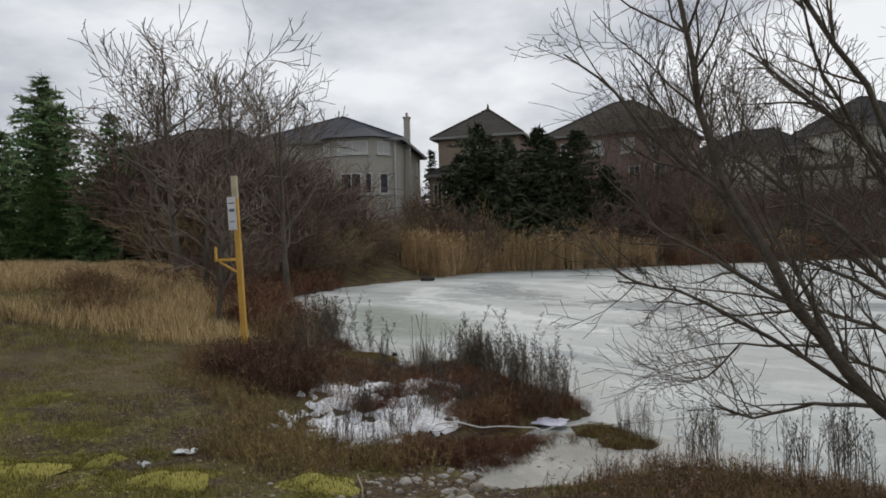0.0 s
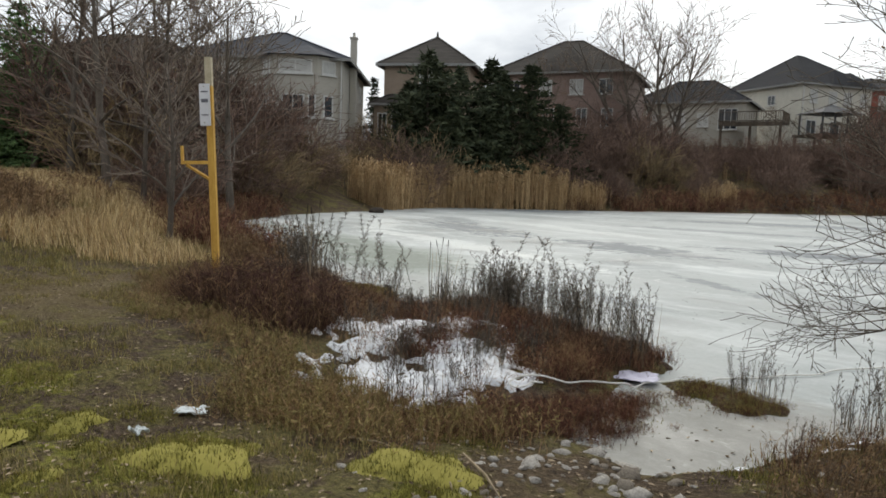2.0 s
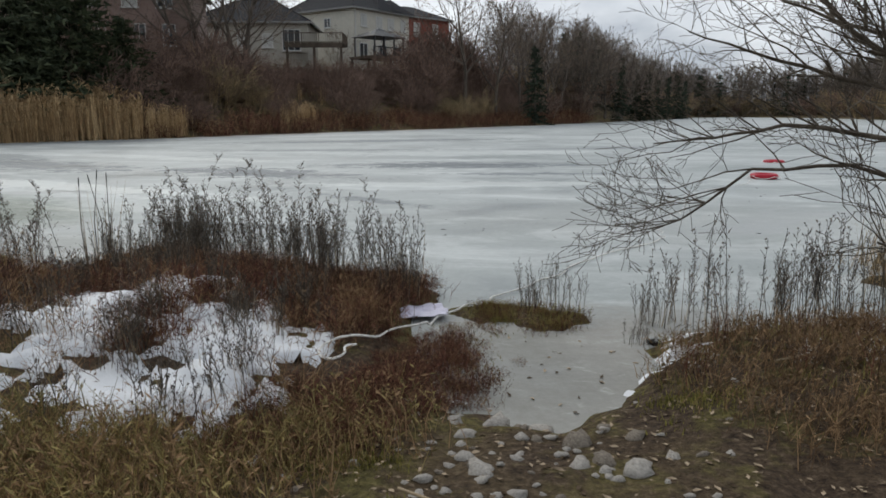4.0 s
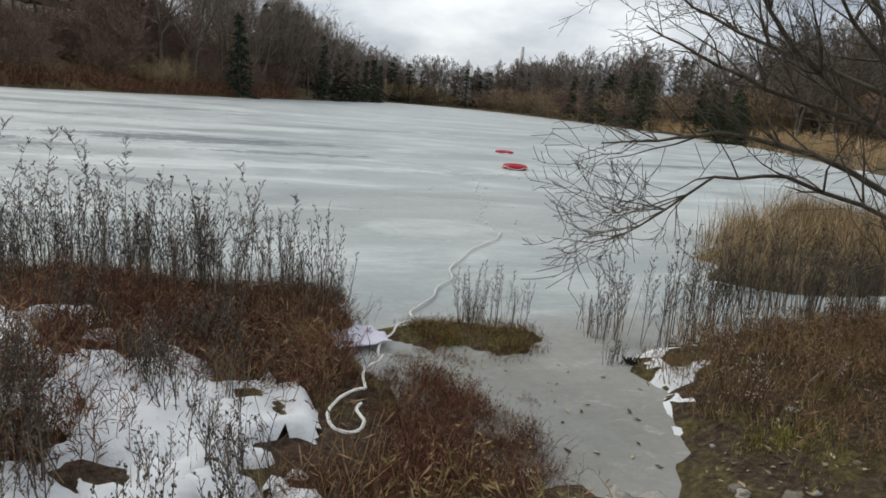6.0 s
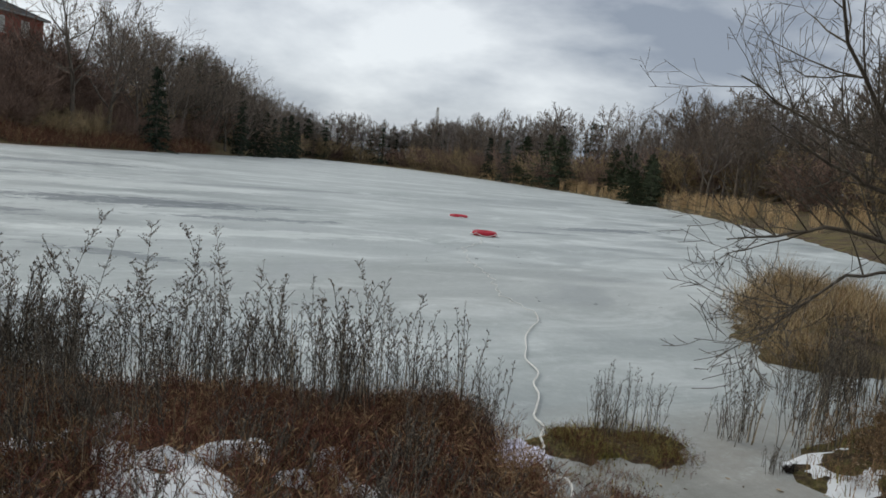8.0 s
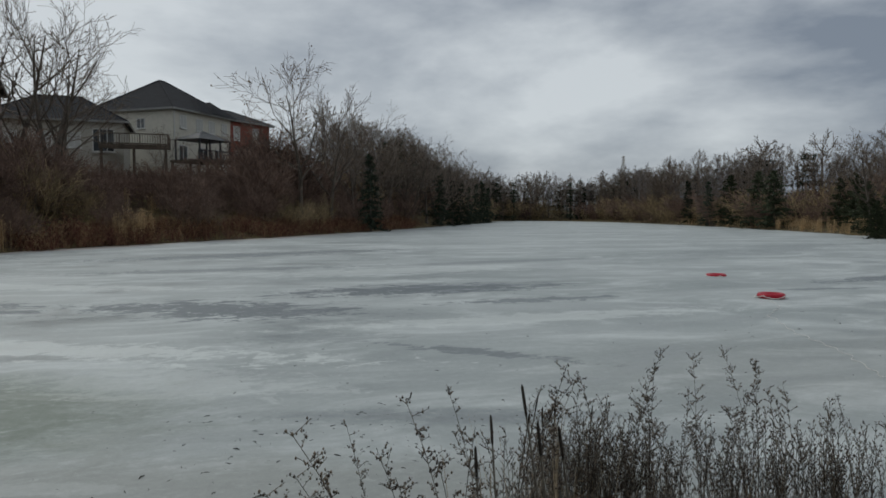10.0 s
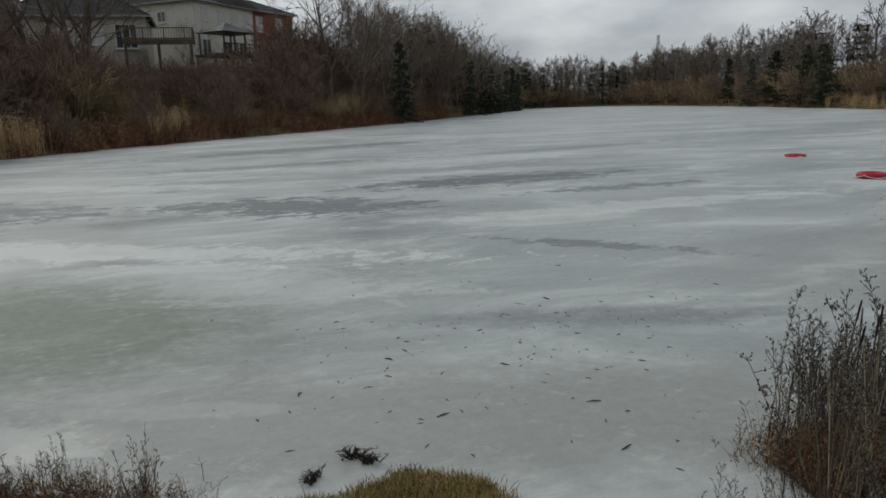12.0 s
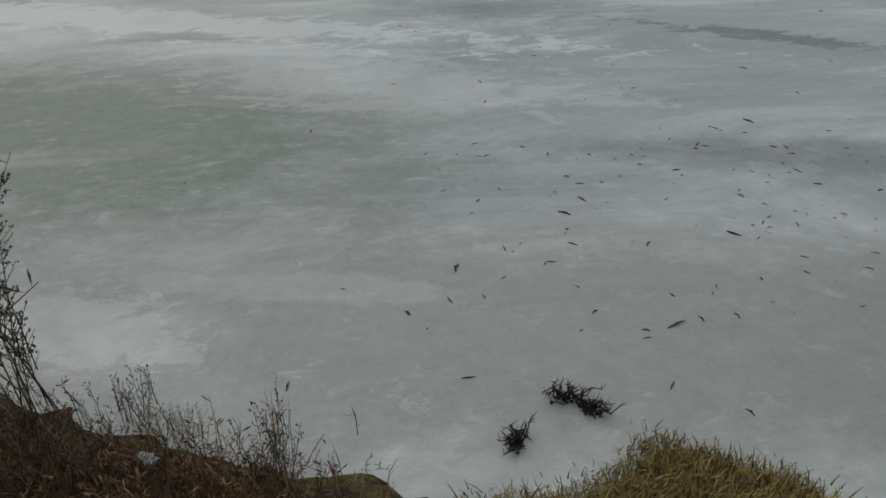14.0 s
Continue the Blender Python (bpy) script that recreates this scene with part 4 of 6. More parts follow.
stand(bare_tree("bare_tree", 4.4, 23, (M_BARK, M_TWIG), (4, 5, 9)), "small leafless tree beside the yellow pole", "tree", "bare trees",
      [(-10.9, 8.78, 0.98), (-14.6, 11.0, 1.0), (-17.0, 11.6, 1.35)])
# northern bank
stand(conifer("cedar_tree", 7.2, 31, M_CEDAR, 0.36, 1.7, 0.05, 0.02, True), "dark green cedar tree behind the reeds", "tree", "cedars",
      [(-28.8, 38.9, 1.3), (-27.6, 40.6, 1.15), (-26.0, 41.2, 1.0), (-25.2, 43.0, 1.12), (-23.8, 44.2, 1.22), (-30.2, 38.2, 0.95), (-22.4, 46.2, 0.85), (-26.8, 43.8, 1.2), (-29.6, 40.4, 1.2), (-27.2, 39.2, 0.8), (-25.0, 41.6, 0.75)])
stand(conifer("spruce_tree", 8.5, 33, M_SPRUCE, 0.20, 0.9, 0.3, 0.03), "dark narrow spruce tree", "tree", "spruces",
      [(6.2, 84.5, 1.05), (-35.5, 52.5, 0.75), (-37.5, 57.5, 0.9), (-39.0, 60.0, 1.0), (-44.5, 50.0, 0.8),
       (21.5, 113.5, 1.0), (25.5, 120.5, 0.95), (29.0, 128.0, 1.0), (32.5, 134.5, 0.9), (36.0, 141.5, 1.0), (40.0, 149.0, 1.1), (44.0, 158.0, 1.0), (66.5, 108.0, 0.9), (71.0, 120.0, 0.95)])
stand(conifer("pine_tree", 6.0, 35, M_CEDAR, 0.30, 1.3, 0.08, 0.03, True), "dark bushy pine tree on the eastern shore", "tree", "eastern pines",
      [(45.0, 53.6, 0.6), (46.4, 52.9, 0.72), (47.8, 54.4, 0.8), (46.6, 55.6, 0.65), (50.6, 57.0, 0.75), (54.5, 64.0, 0.85), (57.0, 68.0, 1.0), (59.6, 73.0, 0.95), (60.0, 84.0, 1.25), (62.0, 90.0, 1.3), (64.5, 99.0, 1.3)])
stand(bare_tree("bare_tree", 12.5, 24, (M_BARK, M_TWIG), (5, 5, 10), trunks=3, spread=0.16, wide=1.1), "tall many-stemmed leafless tree on the bank", "tree", "bare trees",
      [(-23.6, 62.0, 1.25), (-20.6, 62.6, 1.2), (6.0, 95, 1.15), (10.5, 100, 1.1), (15.0, 106, 1.1), (22, 116, 1.1)])
stand(bare_tree("bare_tree", 11.0, 25, (M_BARK, M_TWIG, M_LEAF_DRY), (5, 6, 13), leaf=0.14, wide=1.3), "large rounded leafless tree on the bank", "tree", "bare trees",
      [(-1.8, 81.3, 1.5), (1.6, 83.0, 1.3), (4.6, 88.0, 1.1), (8.6, 93.0, 1.15), (-28.6, 56.0, 0.85), (14, 104, 1.15), (19, 112, 1.15), (26, 122, 1.1), (-14.5, 73, 0.55), (50.2, 49.6, 0.9), (53, 62, 0.9)])

# thickets
shrub_mats = ((M_TWIG_RED, M_TWIG_RED), (M_TWIG, M_TWIG_RED), (M_TWIG_OLIVE, M_TWIG_OLIVE))
rng = random.Random(77)
bands = [[], [], []]


def along(line, count, lo, hi, s0, s1):
    """Random spots beside a line: (x, y, scale)."""
    out = []
    L = [math.hypot(q[0] - p[0], q[1] - p[1]) for p, q in zip(line, line[1:])]
    for _ in range(count):
        u = rng.random() * sum(L)
        k = 0
        while u > L[k]:
            u -= L[k]
            k += 1
        p, q = line[k], line[k + 1]
        tx, ty = (q[0] - p[0]) / L[k], (q[1] - p[1]) / L[k]
        o = rng.uniform(lo, hi)
        out.append((p[0] + tx * u - ty * o, p[1] + ty * u + tx * o, rng.uniform(s0, s1)))
    return out


bank_line = [(-20.5, 42.8), (-17.5, 48.5), (-13.0, 55), (-5.5, 65.6), (7.1, 86), (16, 103)]
for x, y, s in along(bank_line, 100, 1.2, 12, 0.8, 1.5):
    bands[rng.choice((0, 0, 0, 1, 1, 2))].append((x, y, s))
for x, y, s in along([(-11, 58), (-4, 68), (6, 85)], 36, 5, 13, 1.9, 2.8):
    bands[rng.choice((0, 0, 1))].append((x, y, s))
for x, y, s in along([(-22, 47), (-14, 58)], 16, 3, 12, 1.3, 1.9):
    bands[rng.choice((0, 1, 1))].append((x, y, s))
for x, y, s in along([(-23.5, 27.5), (-23.5, 22), (-20, 16.5), (-15, 12.7)], 40, -1.0, -8, 0.6, 1.1):
    if y > 4.4 + (2.3 - x) * 0.42:
        bands[rng.choice((0, 1, 1, 2))].append((x, y, s))
for x, y, s in along([(-25, 33), (-24, 22), (-19.5, 14)], 70, -4, -13, 1.1, 1.75):
    if y > 2.5 + (2.3 - x) * 0.42:
        bands[rng.choice((0, 1, 2, 2))].append((x, y, s if y - 0.5 * (x + 25) < 24 else s * 0.62))
for _ in range(60):
    x, y = rng.uniform(-40, -24), rng.uniform(13, 27)
    if y > 2.8 + (2.3 - x) * 0.40 and y < 2 + (2.3 - x) * 0.78:
        bands[rng.choice((0, 0, 1, 1))].append((x, y, rng.uniform(1.4, 2.0)))
for x, y, s in along([(-27, 33), (-31, 40)], 10, -3, 6, 0.8, 1.4):
    bands[rng.choice((0, 1, 2))].append((x, y, s))


def below_decks(x, y, s):
    """Shrubs in front of the two decks stay low."""
    r, dist = (x + 6) / (y - 5.6), math.hypot(x + 6, y - 5.6)
    if y > 40 and -0.25 < r < -0.015:
        return min(s, (2.5 + 0.052 * dist - gz(x, y)) / 2.7)
    return s


for k in range(3):
    bands[k] = [(x, y, below_decks(x, y, s)) for x, y, s in bands[k] if below_decks(x, y, s) > 0.3]
for k in range(3):
    stand(bare_shrub("bare_shrub", 2.6, 40 + k, shrub_mats[k]), ("red-brown leafless shrub in the bank thicket", "grey-brown leafless shrub in the bank thicket",
          "olive-brown leafless shrub in the bank thicket")[k], "shrub", "bank thicket", bands[k], 5 + k)

# woods round the far end and the eastern shore
wv = []
for k in range(4):
    b = Build()
    r2 = random.Random(60 + k)
    b.tube([Vector((0, 0, -0.3)), Vector((r2.uniform(-.2, .2), 0, 4.5)), Vector((0, r2.uniform(-.3, .3), 8.5))], [0.16, 0.11, 0.03], 4)
    for j in range(14):
        z = 1.3 + 6.6 * j / 14
        a2 = j * 2.4
        grow(b, Vector((0, 0, z)), Vector((math.cos(a2), math.sin(a2), 0.9)), 2.6 * (1.15 - 0.06 * j) + 0.8, 0.05, 2, r2, (4, 5), 0, 0.12, 0.17, (0, 0), 0.024, 3)
    b.m = [k % 2] * len(b.f)
    wv.append(arrays(b))
for k in range(2):
    e = conifer("spruce_tree", 8.0, 70 + k, M_SPRUCE, 0.22, 0.42, 0.25, 0.03)
    b = Build()
    for ch in list(e.children):
        o = len(b.v)
        b.v += [tuple(q.co) for q in ch.data.vertices]
        for pl in ch.data.polygons:
            b.face([o + i for i in pl.vertices], 2)
        bpy.data.objects.remove(ch)
    bpy.data.objects.remove(e)
    wv.append(arrays(b))
wp = []
for x, y, s in along([(14, 100), (33, 138), (51.5, 179), (64, 192), (78, 188)], 110, 3, 16, 0.95, 1.5):
    wp.append((rng.choice((0, 1, 2, 3, 4)), x, y, gz(x, y), s))
for x, y, s in along([(77, 186), (78, 160), (70, 122), (64, 98)], 95, 4, 20, 1.0, 1.5):
    wp.append((rng.choice((0, 1, 2, 3, 3, 1, 5, 4)), x, y, gz(x, y), s))
for x, y, s in along([(66, 102), (57, 72), (49, 52), (38, 36)], 75, 9, 26, 0.9, 1.4):
    wp.append((rng.choice((0, 1, 2, 3, 1, 3)), x, y, gz(x, y), s))
for x, y, s in along([(44, 190), (70, 205)], 26, 4, 14, 1.0, 1.5):
    wp.append((rng.choice((4, 5)), x, y, gz(x, y), s))
for x, y, s in along([(54, 184), (72, 200)], 45, 0, 14, 0.9, 1.4):
    wp.append((rng.choice((0, 1, 2, 3, 4, 5, 4)), x, y, gz(x, y), s))
for x, y, s in along([(76, 197), (96, 178)], 48, -5, 9, 0.9, 1.4):
    wp.append((rng.choice((0, 1, 2, 3, 4, 5, 4)), x, y, gz(x, y), s))
woods = scatter("far_woods", wv, wp, [M_TWIG_PALE, M_TWIG, M_SPRUCE], 0.03, 9)
tagged(woods, "bare woods and spruces round the far end of the pond", "woods", kind="stuff")
sv = []
for k in range(2):
    b = Build()
    r2 = random.Random(90 + k)
    for s in range(10):
        a2 = s * 0.63
        grow(b, Vector((math.cos(a2) * .3, math.sin(a2) * .3, -0.1)), Vector((math.cos(a2) * .5, math.sin(a2) * .5, 1)), 2.2, 0.03, 2, r2, (3, 5), 0.1, 0.06, 0.14, (k, k), 0.018, 3)
    sv.append(arrays(b))
sp = []
for x, y, s in along([(14, 100), (33, 138), (51.5, 179), (64, 192), (78, 188), (78, 160), (70, 122), (62, 96), (56, 74)], 260, 1.2, 12, 0.9, 2.3):
    sp.append((rng.choice((0, 1)), x, y, gz(x, y), s))
for x, y, s in along([(66, 102), (57, 72), (49, 52), (38, 36)], 150, 8, 27, 1.1, 2.3):
    sp.append((rng.choice((0, 1)), x, y, gz(x, y), s))
for x, y, s in along([(52, 183), (72, 198)], 50, 0, 10, 1.2, 2.4):
    sp.append((rng.choice((0, 1)), x, y, gz(x, y), s))
brush = scatter("far_brush", sv, sp, [M_TWIG_RED, M_TWIG_OLIVE], 0.05, 10)
tagged(brush, "brown brush along the far shore", "brush", kind="stuff")

# the lattice mast beyond the woods
mast = Build()
for lx, ly in ((-.9, -.9), (.9, -.9), (.9, .9), (-.9, .9)):
    mast.tube([Vector((lx, ly, 0)), Vector((lx * .25, ly * .25, 17))], [0.09, 0.06], 4)
for k in range(11):
    w0 = 0.9 * (1 - 0.75 * k / 11)
    w1 = 0.9 * (1 - 0.75 * (k + 1) / 11)
    z0, z1 = 17 * k / 11, 17 * (k + 1) / 11
    for sx in (-1, 1):
        mast.tube([Vector((-w0 * sx, -w0, z0)), Vector((w1 * sx, -w1, z1))], [0.05, 0.05], 3)
        mast.tube([Vector((-w0 * sx, w0, z0)), Vector((w1 * sx, w1, z1))], [0.05, 0.05], 3)
mast_ob = tagged(new("lattice_mast", mast.mesh("lattice_mast", [M_ROCK])), "thin grey lattice mast above the far woods", "mast")
put(mast_ob, pose(100, 198, gz(100, 198) - 0.05))

# ---------------- the willow over the near shore ----------------
def willow():
    rng = random.Random(5)
    V = Vector
    e = empty("willow_tree")
    limbs = [
        ([V((3.85, 6.85, gz(3.85, 6.85) - 0.2)), V((3.35, 6.55, 0.62)), V((2.92, 6.25, 1.05)), V((2.52, 5.80, 1.77)), V((2.25, 5.53, 2.47)), V((2.08, 5.38, 3.1)), V((1.98, 5.32, 3.9))], 0.062, 0.016),
        ([V((3.35, 6.55, 0.62)), V((3.3, 6.5, 1.6)), V((3.1, 6.35, 2.6)), V((2.75, 6.0, 3.5)), V((2.4, 5.6, 4.4))], 0.036, 0.012),
        ([V((3.6, 6.75, 0.6)), V((3.2, 6.95, 1.0)), V((2.33, 7.28, 1.28)), V((1.62, 7.25, 1.25)), V((1.2, 7.45, 0.85)), V((0.95, 7.4, 0.78))], 0.022, 0.004),
        ([V((3.3, 6.7, 1.2)), V((2.9, 7.1, 1.7)), V((2.3, 7.4, 2.2)), V((1.75, 7.6, 2.9)), V((1.45, 7.6, 3.5))], 0.028, 0.008),
        ([V((3.5, 6.7, 0.9)), V((3.3, 7.2, 1.9)), V((3.2, 7.6, 2.8)), V((2.9, 8.0, 3.8))], 0.032, 0.010),
        ([V((2.92, 6.25, 1.05)), V((2.3, 6.0, 1.5)), V((1.75, 5.7, 1.85)), V((1.4, 5.45, 1.92))], 0.022, 0.006),
        ([V((2.52, 5.8, 1.77)), V((2.0, 5.7, 2.1)), V((1.6, 5.55, 2.35)), V((1.45, 5.5, 2.7))], 0.020, 0.006),
        ([V((2.92, 6.25, 1.05)), V((2.5, 6.3, 1.0)), V((2.1, 6.2, 0.85)), V((1.85, 6.0, 0.95))], 0.018, 0.006),
        ([V((2.25, 5.53, 2.47)), V((1.85, 5.4, 2.85)), V((1.5, 5.3, 3.3)), V((1.2, 5.1, 3.6))], 0.020, 0.006),
        ([V((3.3, 6.9, 1.1)), V((2.7, 7.4, 1.45)), V((2.0, 7.7, 1.55)), V((1.5, 7.75, 1.45)), V((1.05, 7.82, 1.40))], 0.026, 0.005),
        ([V((2.9, 7.1, 1.7)), V((2.3, 7.6, 1.9)), V((1.7, 7.7, 2.1)), V((1.25, 7.75, 2.25))], 0.022, 0.005),
        ([V((3.3, 6.5, 1.6)), V((2.6, 6.6, 2.3)), V((2.0, 6.6, 2.8)), V((1.5, 6.5, 3.2))], 0.028, 0.007),
        ([V((2.4, 5.7, 2.1)), V((2.0, 5.6, 2.7)), V((1.7, 5.6, 3.2)), V((1.45, 5.6, 3.6))], 0.016, 0.005),
        ([V((2.7, 6.0, 1.5)), V((2.3, 6.2, 2.2)), V((2.0, 6.3, 2.8)), V((1.8, 6.4, 3.4))], 0.022, 0.006),
        ([V((3.2, 6.45, 2.0)), V((2.9, 6.2, 2.8)), V((2.7, 5.9, 3.3)), V((2.6, 5.7, 3.9))], 0.022, 0.007),
        ([V((3.3, 6.8, 1.5)), V((2.6, 7.2, 2.4)), V((2.1, 7.3, 3.1))], 0.022, 0.007),
        ([V((3.1, 6.35, 2.6)), V((2.5, 6.4, 3.2)), V((2.0, 6.5, 3.7))], 0.026, 0.008),
        ([V((3.3, 7.2, 1.9)), V((2.9, 7.9, 2.2)), V((2.4, 8.4, 2.5)), V((1.9, 8.6, 2.75))], 0.024, 0.006),
    ]
    for pts, r0, r1 in limbs:
        n = len(pts)
        fine, rads = [], []
        for i in range(n - 1):
            for k in range(3):
                f = k / 3
                q = pts[i].lerp(pts[i + 1], f)
                w = 0.25 * (pts[i + 1] - pts[i]).length
                fine.append(q + V((rng.gauss(0, .06), rng.gauss(0, .06), rng.gauss(0, .06))) * w * (1 if k else 0.3))
                rads.append(r0 + (r1 - r0) * (i + f) / (n - 1))
        fine.append(pts[-1])
        rads.append(r1)
        c = Build()
        c.tube(fine, rads, 8 if r0 > 0.03 else 6)
        L = sum((b2 - a2).length for a2, b2 in zip(pts, pts[1:]))
        count = int(L * 7.5)
        for k in range(count):
            i = rng.randrange(max(2, len(fine) // 4), len(fine) - 1)
            ax = (fine[i + 1] - fine[i]).normalized()
            side = V((rng.gauss(0, 1), rng.gauss(0, 1), rng.gauss(0, 1) + 0.5))
            side = (side - ax * side.dot(ax)).normalized()
            an = rng.uniform(0.4, 0.9)
            grow(c, fine[i], ax * math.cos(an) + side * math.sin(an), rng.uniform(0.35, 1.0), min(rads[i] * 0.6, 0.010), 2, rng, (3, 4), 0.05, 0.07, 0.16, (0, 0), 0.0022, 4)
        part("trunk" if r0 > 0.06 else "limb", c, M_WILLOW, e, smooth=True)
    tagged(e, "leafless willow with arching dark branches over the shore", "tree")
    return e


willow()

# ---------------- life-ring post ----------------
post = tagged(empty("life_ring_post"), "yellow painted wooden post with ring bracket and sign", "post")
pb = Build()
for a0, a1 in (((-0.045, -0.045, -0.3), (0.045, 0.045, 2.75)),):
    pb.box(*a0, *a1)
part("shaft", pb, M_YELLOW, post)
tp = Build()
tp.box(-0.045, -0.045, 2.752, 0.045, 0.045, 3.15)
part("worn_top", tp, M_YELLOW_TOP, post, "faded pale top of the post")
ar = Build()
ar.box(-0.40, -0.03, 1.66, -0.047, 0.03, 1.71)
ar.box(-0.43, -0.03, 1.66, -0.402, 0.03, 1.92)
ar.tube([Vector((-0.36, 0, 1.65)), Vector((-0.03, 0, 1.44))], [0.024, 0.024], 4, cap=True)
part("bracket", ar, M_YELLOW, post)
sg = Build()
sg.box(-0.125, -0.075, 2.20, 0.02, -0.048, 2.78)
sign = part("sign", sg, M_SIGN, post, "small white notice panel")
for z0, h in ((2.66, 0.02), (2.52, 0.05), (2.34, 0.015)):
    ib = Build()
    ib.box(-0.10, -0.079, z0, -0.005, -0.0752, z0 + h)
    part("print_bar", ib, M_INK, sign)
for z0 in (2.74, 2.24):
    bt = Build()
    bt.tube([Vector((-0.06, -0.0755, z0)), Vector((-0.06, -0.084, z0))], [0.010, 0.010], 6, cap=True)
    part("bolt", bt, M_ROCK, sign)
PX, PY = -7.0, 7.2
put(post, pose(PX, PY, gz(PX, PY), 0.5, -2.0, 40))


# ---------------- rings on the ice ----------------
def ring_buoy(major, minor):
    e = empty("ring_buoy")
    n, k = 40, 12
    body = Build()
    for i in range(n):
        for j in range(k):
            a0, a1 = 2 * math.pi * i / n, 2 * math.pi * j / k
            m = minor * (1.03 if i % 10 in (0, 1) else 1.0)
            r = major + m * math.cos(a1)
            body.v.append((r * math.cos(a0), r * math.sin(a0), minor + m * math.sin(a1) * 0.95))
    for i in range(n):
        for j in range(k):
            i2, j2 = (i + 1) % n, (j + 1) % k
            body.face((i * k + j, i2 * k + j, i2 * k + j2, i * k + j2))
    part("ring", body, M_BUOY, e, smooth=True)
    cord = Build()
    pts = []
    for i in range(81):
        a0 = 2 * math.pi * i / 80
        rr = major + minor * 1.12 + 0.05 * abs(math.sin(2 * a0))
        pts.append(Vector((rr * math.cos(a0), rr * math.sin(a0), 0.02 + minor * (0.9 - 0.75 * abs(math.sin(2 * a0))))))
    cord.tube(pts, [0.008] * 81, 5)
    part("grab_line", cord, M_ROPE, e, "pale grab line round the ring", smooth=True)
    return e


ring = tagged(ring_buoy(0.26, 0.07), "red ring buoy lying on the ice", "ring buoy", "rings on the ice")
put(ring, pose(6.77, 19.87, 0.0, 0, 0, 20))
ring2 = copy_thing(ring, pose(0, 0, 0))
ring2.matrix_basis = pose(9.38, 25.7, -0.06, 0, 0, 75)

# rope from the bank out to the ring
def rope_line(points, r, strands=3, wob=0.0, seed=2):
    """A laid rope through points, two or three strands twisted."""
    rng = random.Random(seed)
    pts = [Vector(p) for p in points]
    fine = []
    n = len(pts)
    for i in range(n - 1):
        p0, p1, p2, p3 = pts[max(i - 1, 0)], pts[i], pts[i + 1], pts[min(i + 2, n - 1)]
        m = max(4, int((p2 - p1).length / 0.022))
        for k in range(m):
            t = k / m
            q = 0.5 * ((2 * p1) + (p2 - p0) * t + (2 * p0 - 5 * p1 + 4 * p2 - p3) * t * t + (3 * p1 - p0 - 3 * p2 + p3) * t ** 3)
            fine.append(q)
    fine.append(pts[-1])
    b = Build()
    for s in range(strands):
        line = []
        for i, q in enumerate(fine):
            d = (fine[min(i + 1, len(fine) - 1)] - fine[max(i - 1, 0)]).normalized()
            a = d.orthogonal().normalized()
            c = d.cross(a)
            ph = i * 0.55 + s * 2 * math.pi / strands
            line.append(q + (a * math.cos(ph) + c * math.sin(ph)) * r * 0.55)
        b.tube(line, [r * 0.6] * len(line), 4)
    return b


def on(x, y, h=0.02):
    return (x, y, max(0.0, gz(x, y)) + h)


rope_pts = [(-1.10, 6.34, .20), (-1.15, 6.24, .22), (-1.14, 6.14, .21), (-1.20, 6.07, .20), (-1.28, 6.10, .21), (-1.29, 6.20, .23), (-1.22, 6.30, .25), (-1.12, 6.40, .24), (-1.04, 6.50, .20),
            (-1.00, 6.62, .16), (-0.96, 6.80, .14), (-0.90, 6.95, .12), (-0.79, 7.08, .10), (-0.72, 7.22, .08), on(-0.70, 7.36), on(-0.64, 7.52, .04), on(-0.50, 7.70), on(-0.42, 7.84),
            on(-0.25, 8.02), on(-0.20, 8.20), on(-0.08, 8.34), on(0.14, 8.60), on(0.28, 8.86), on(0.52, 9.12), on(0.66, 9.5), on(0.92, 9.85), on(1.2, 10.25), on(1.55, 10.62), on(1.85, 10.9), on(2.10, 11.3)]
rope = new("rope", rope_line(rope_pts, 0.0078).mesh("rope", [M_ROPE], True))
tagged(rope, "white twisted rope with a looped end lying on the bank", "rope")
line_pts = [(2.10, 11.3, 0.012), (2.3, 12.4, 0.01), (3.1, 13.9, 0.01), (3.6, 15.4, 0.01), (4.6, 17.3, 0.01), (5.8, 18.4, 0.01), (6.42, 19.6, 0.03)]
thin = Build()
lp = []
for p, q in zip(line_pts, line_pts[1:]):
    for k in range(14):
        v = Vector(p).lerp(Vector(q), k / 14)
        lp.append(v + Vector((0.05 * math.sin(k * 1.3), 0.04 * math.cos(k * 0.9), 0)))
thin.tube(lp, [0.004] * len(lp), 5)
tagged(new("ring_line", thin.mesh("ring_line", [M_ROPE], True)), "thin pale line running over the ice to a ring", "rope")


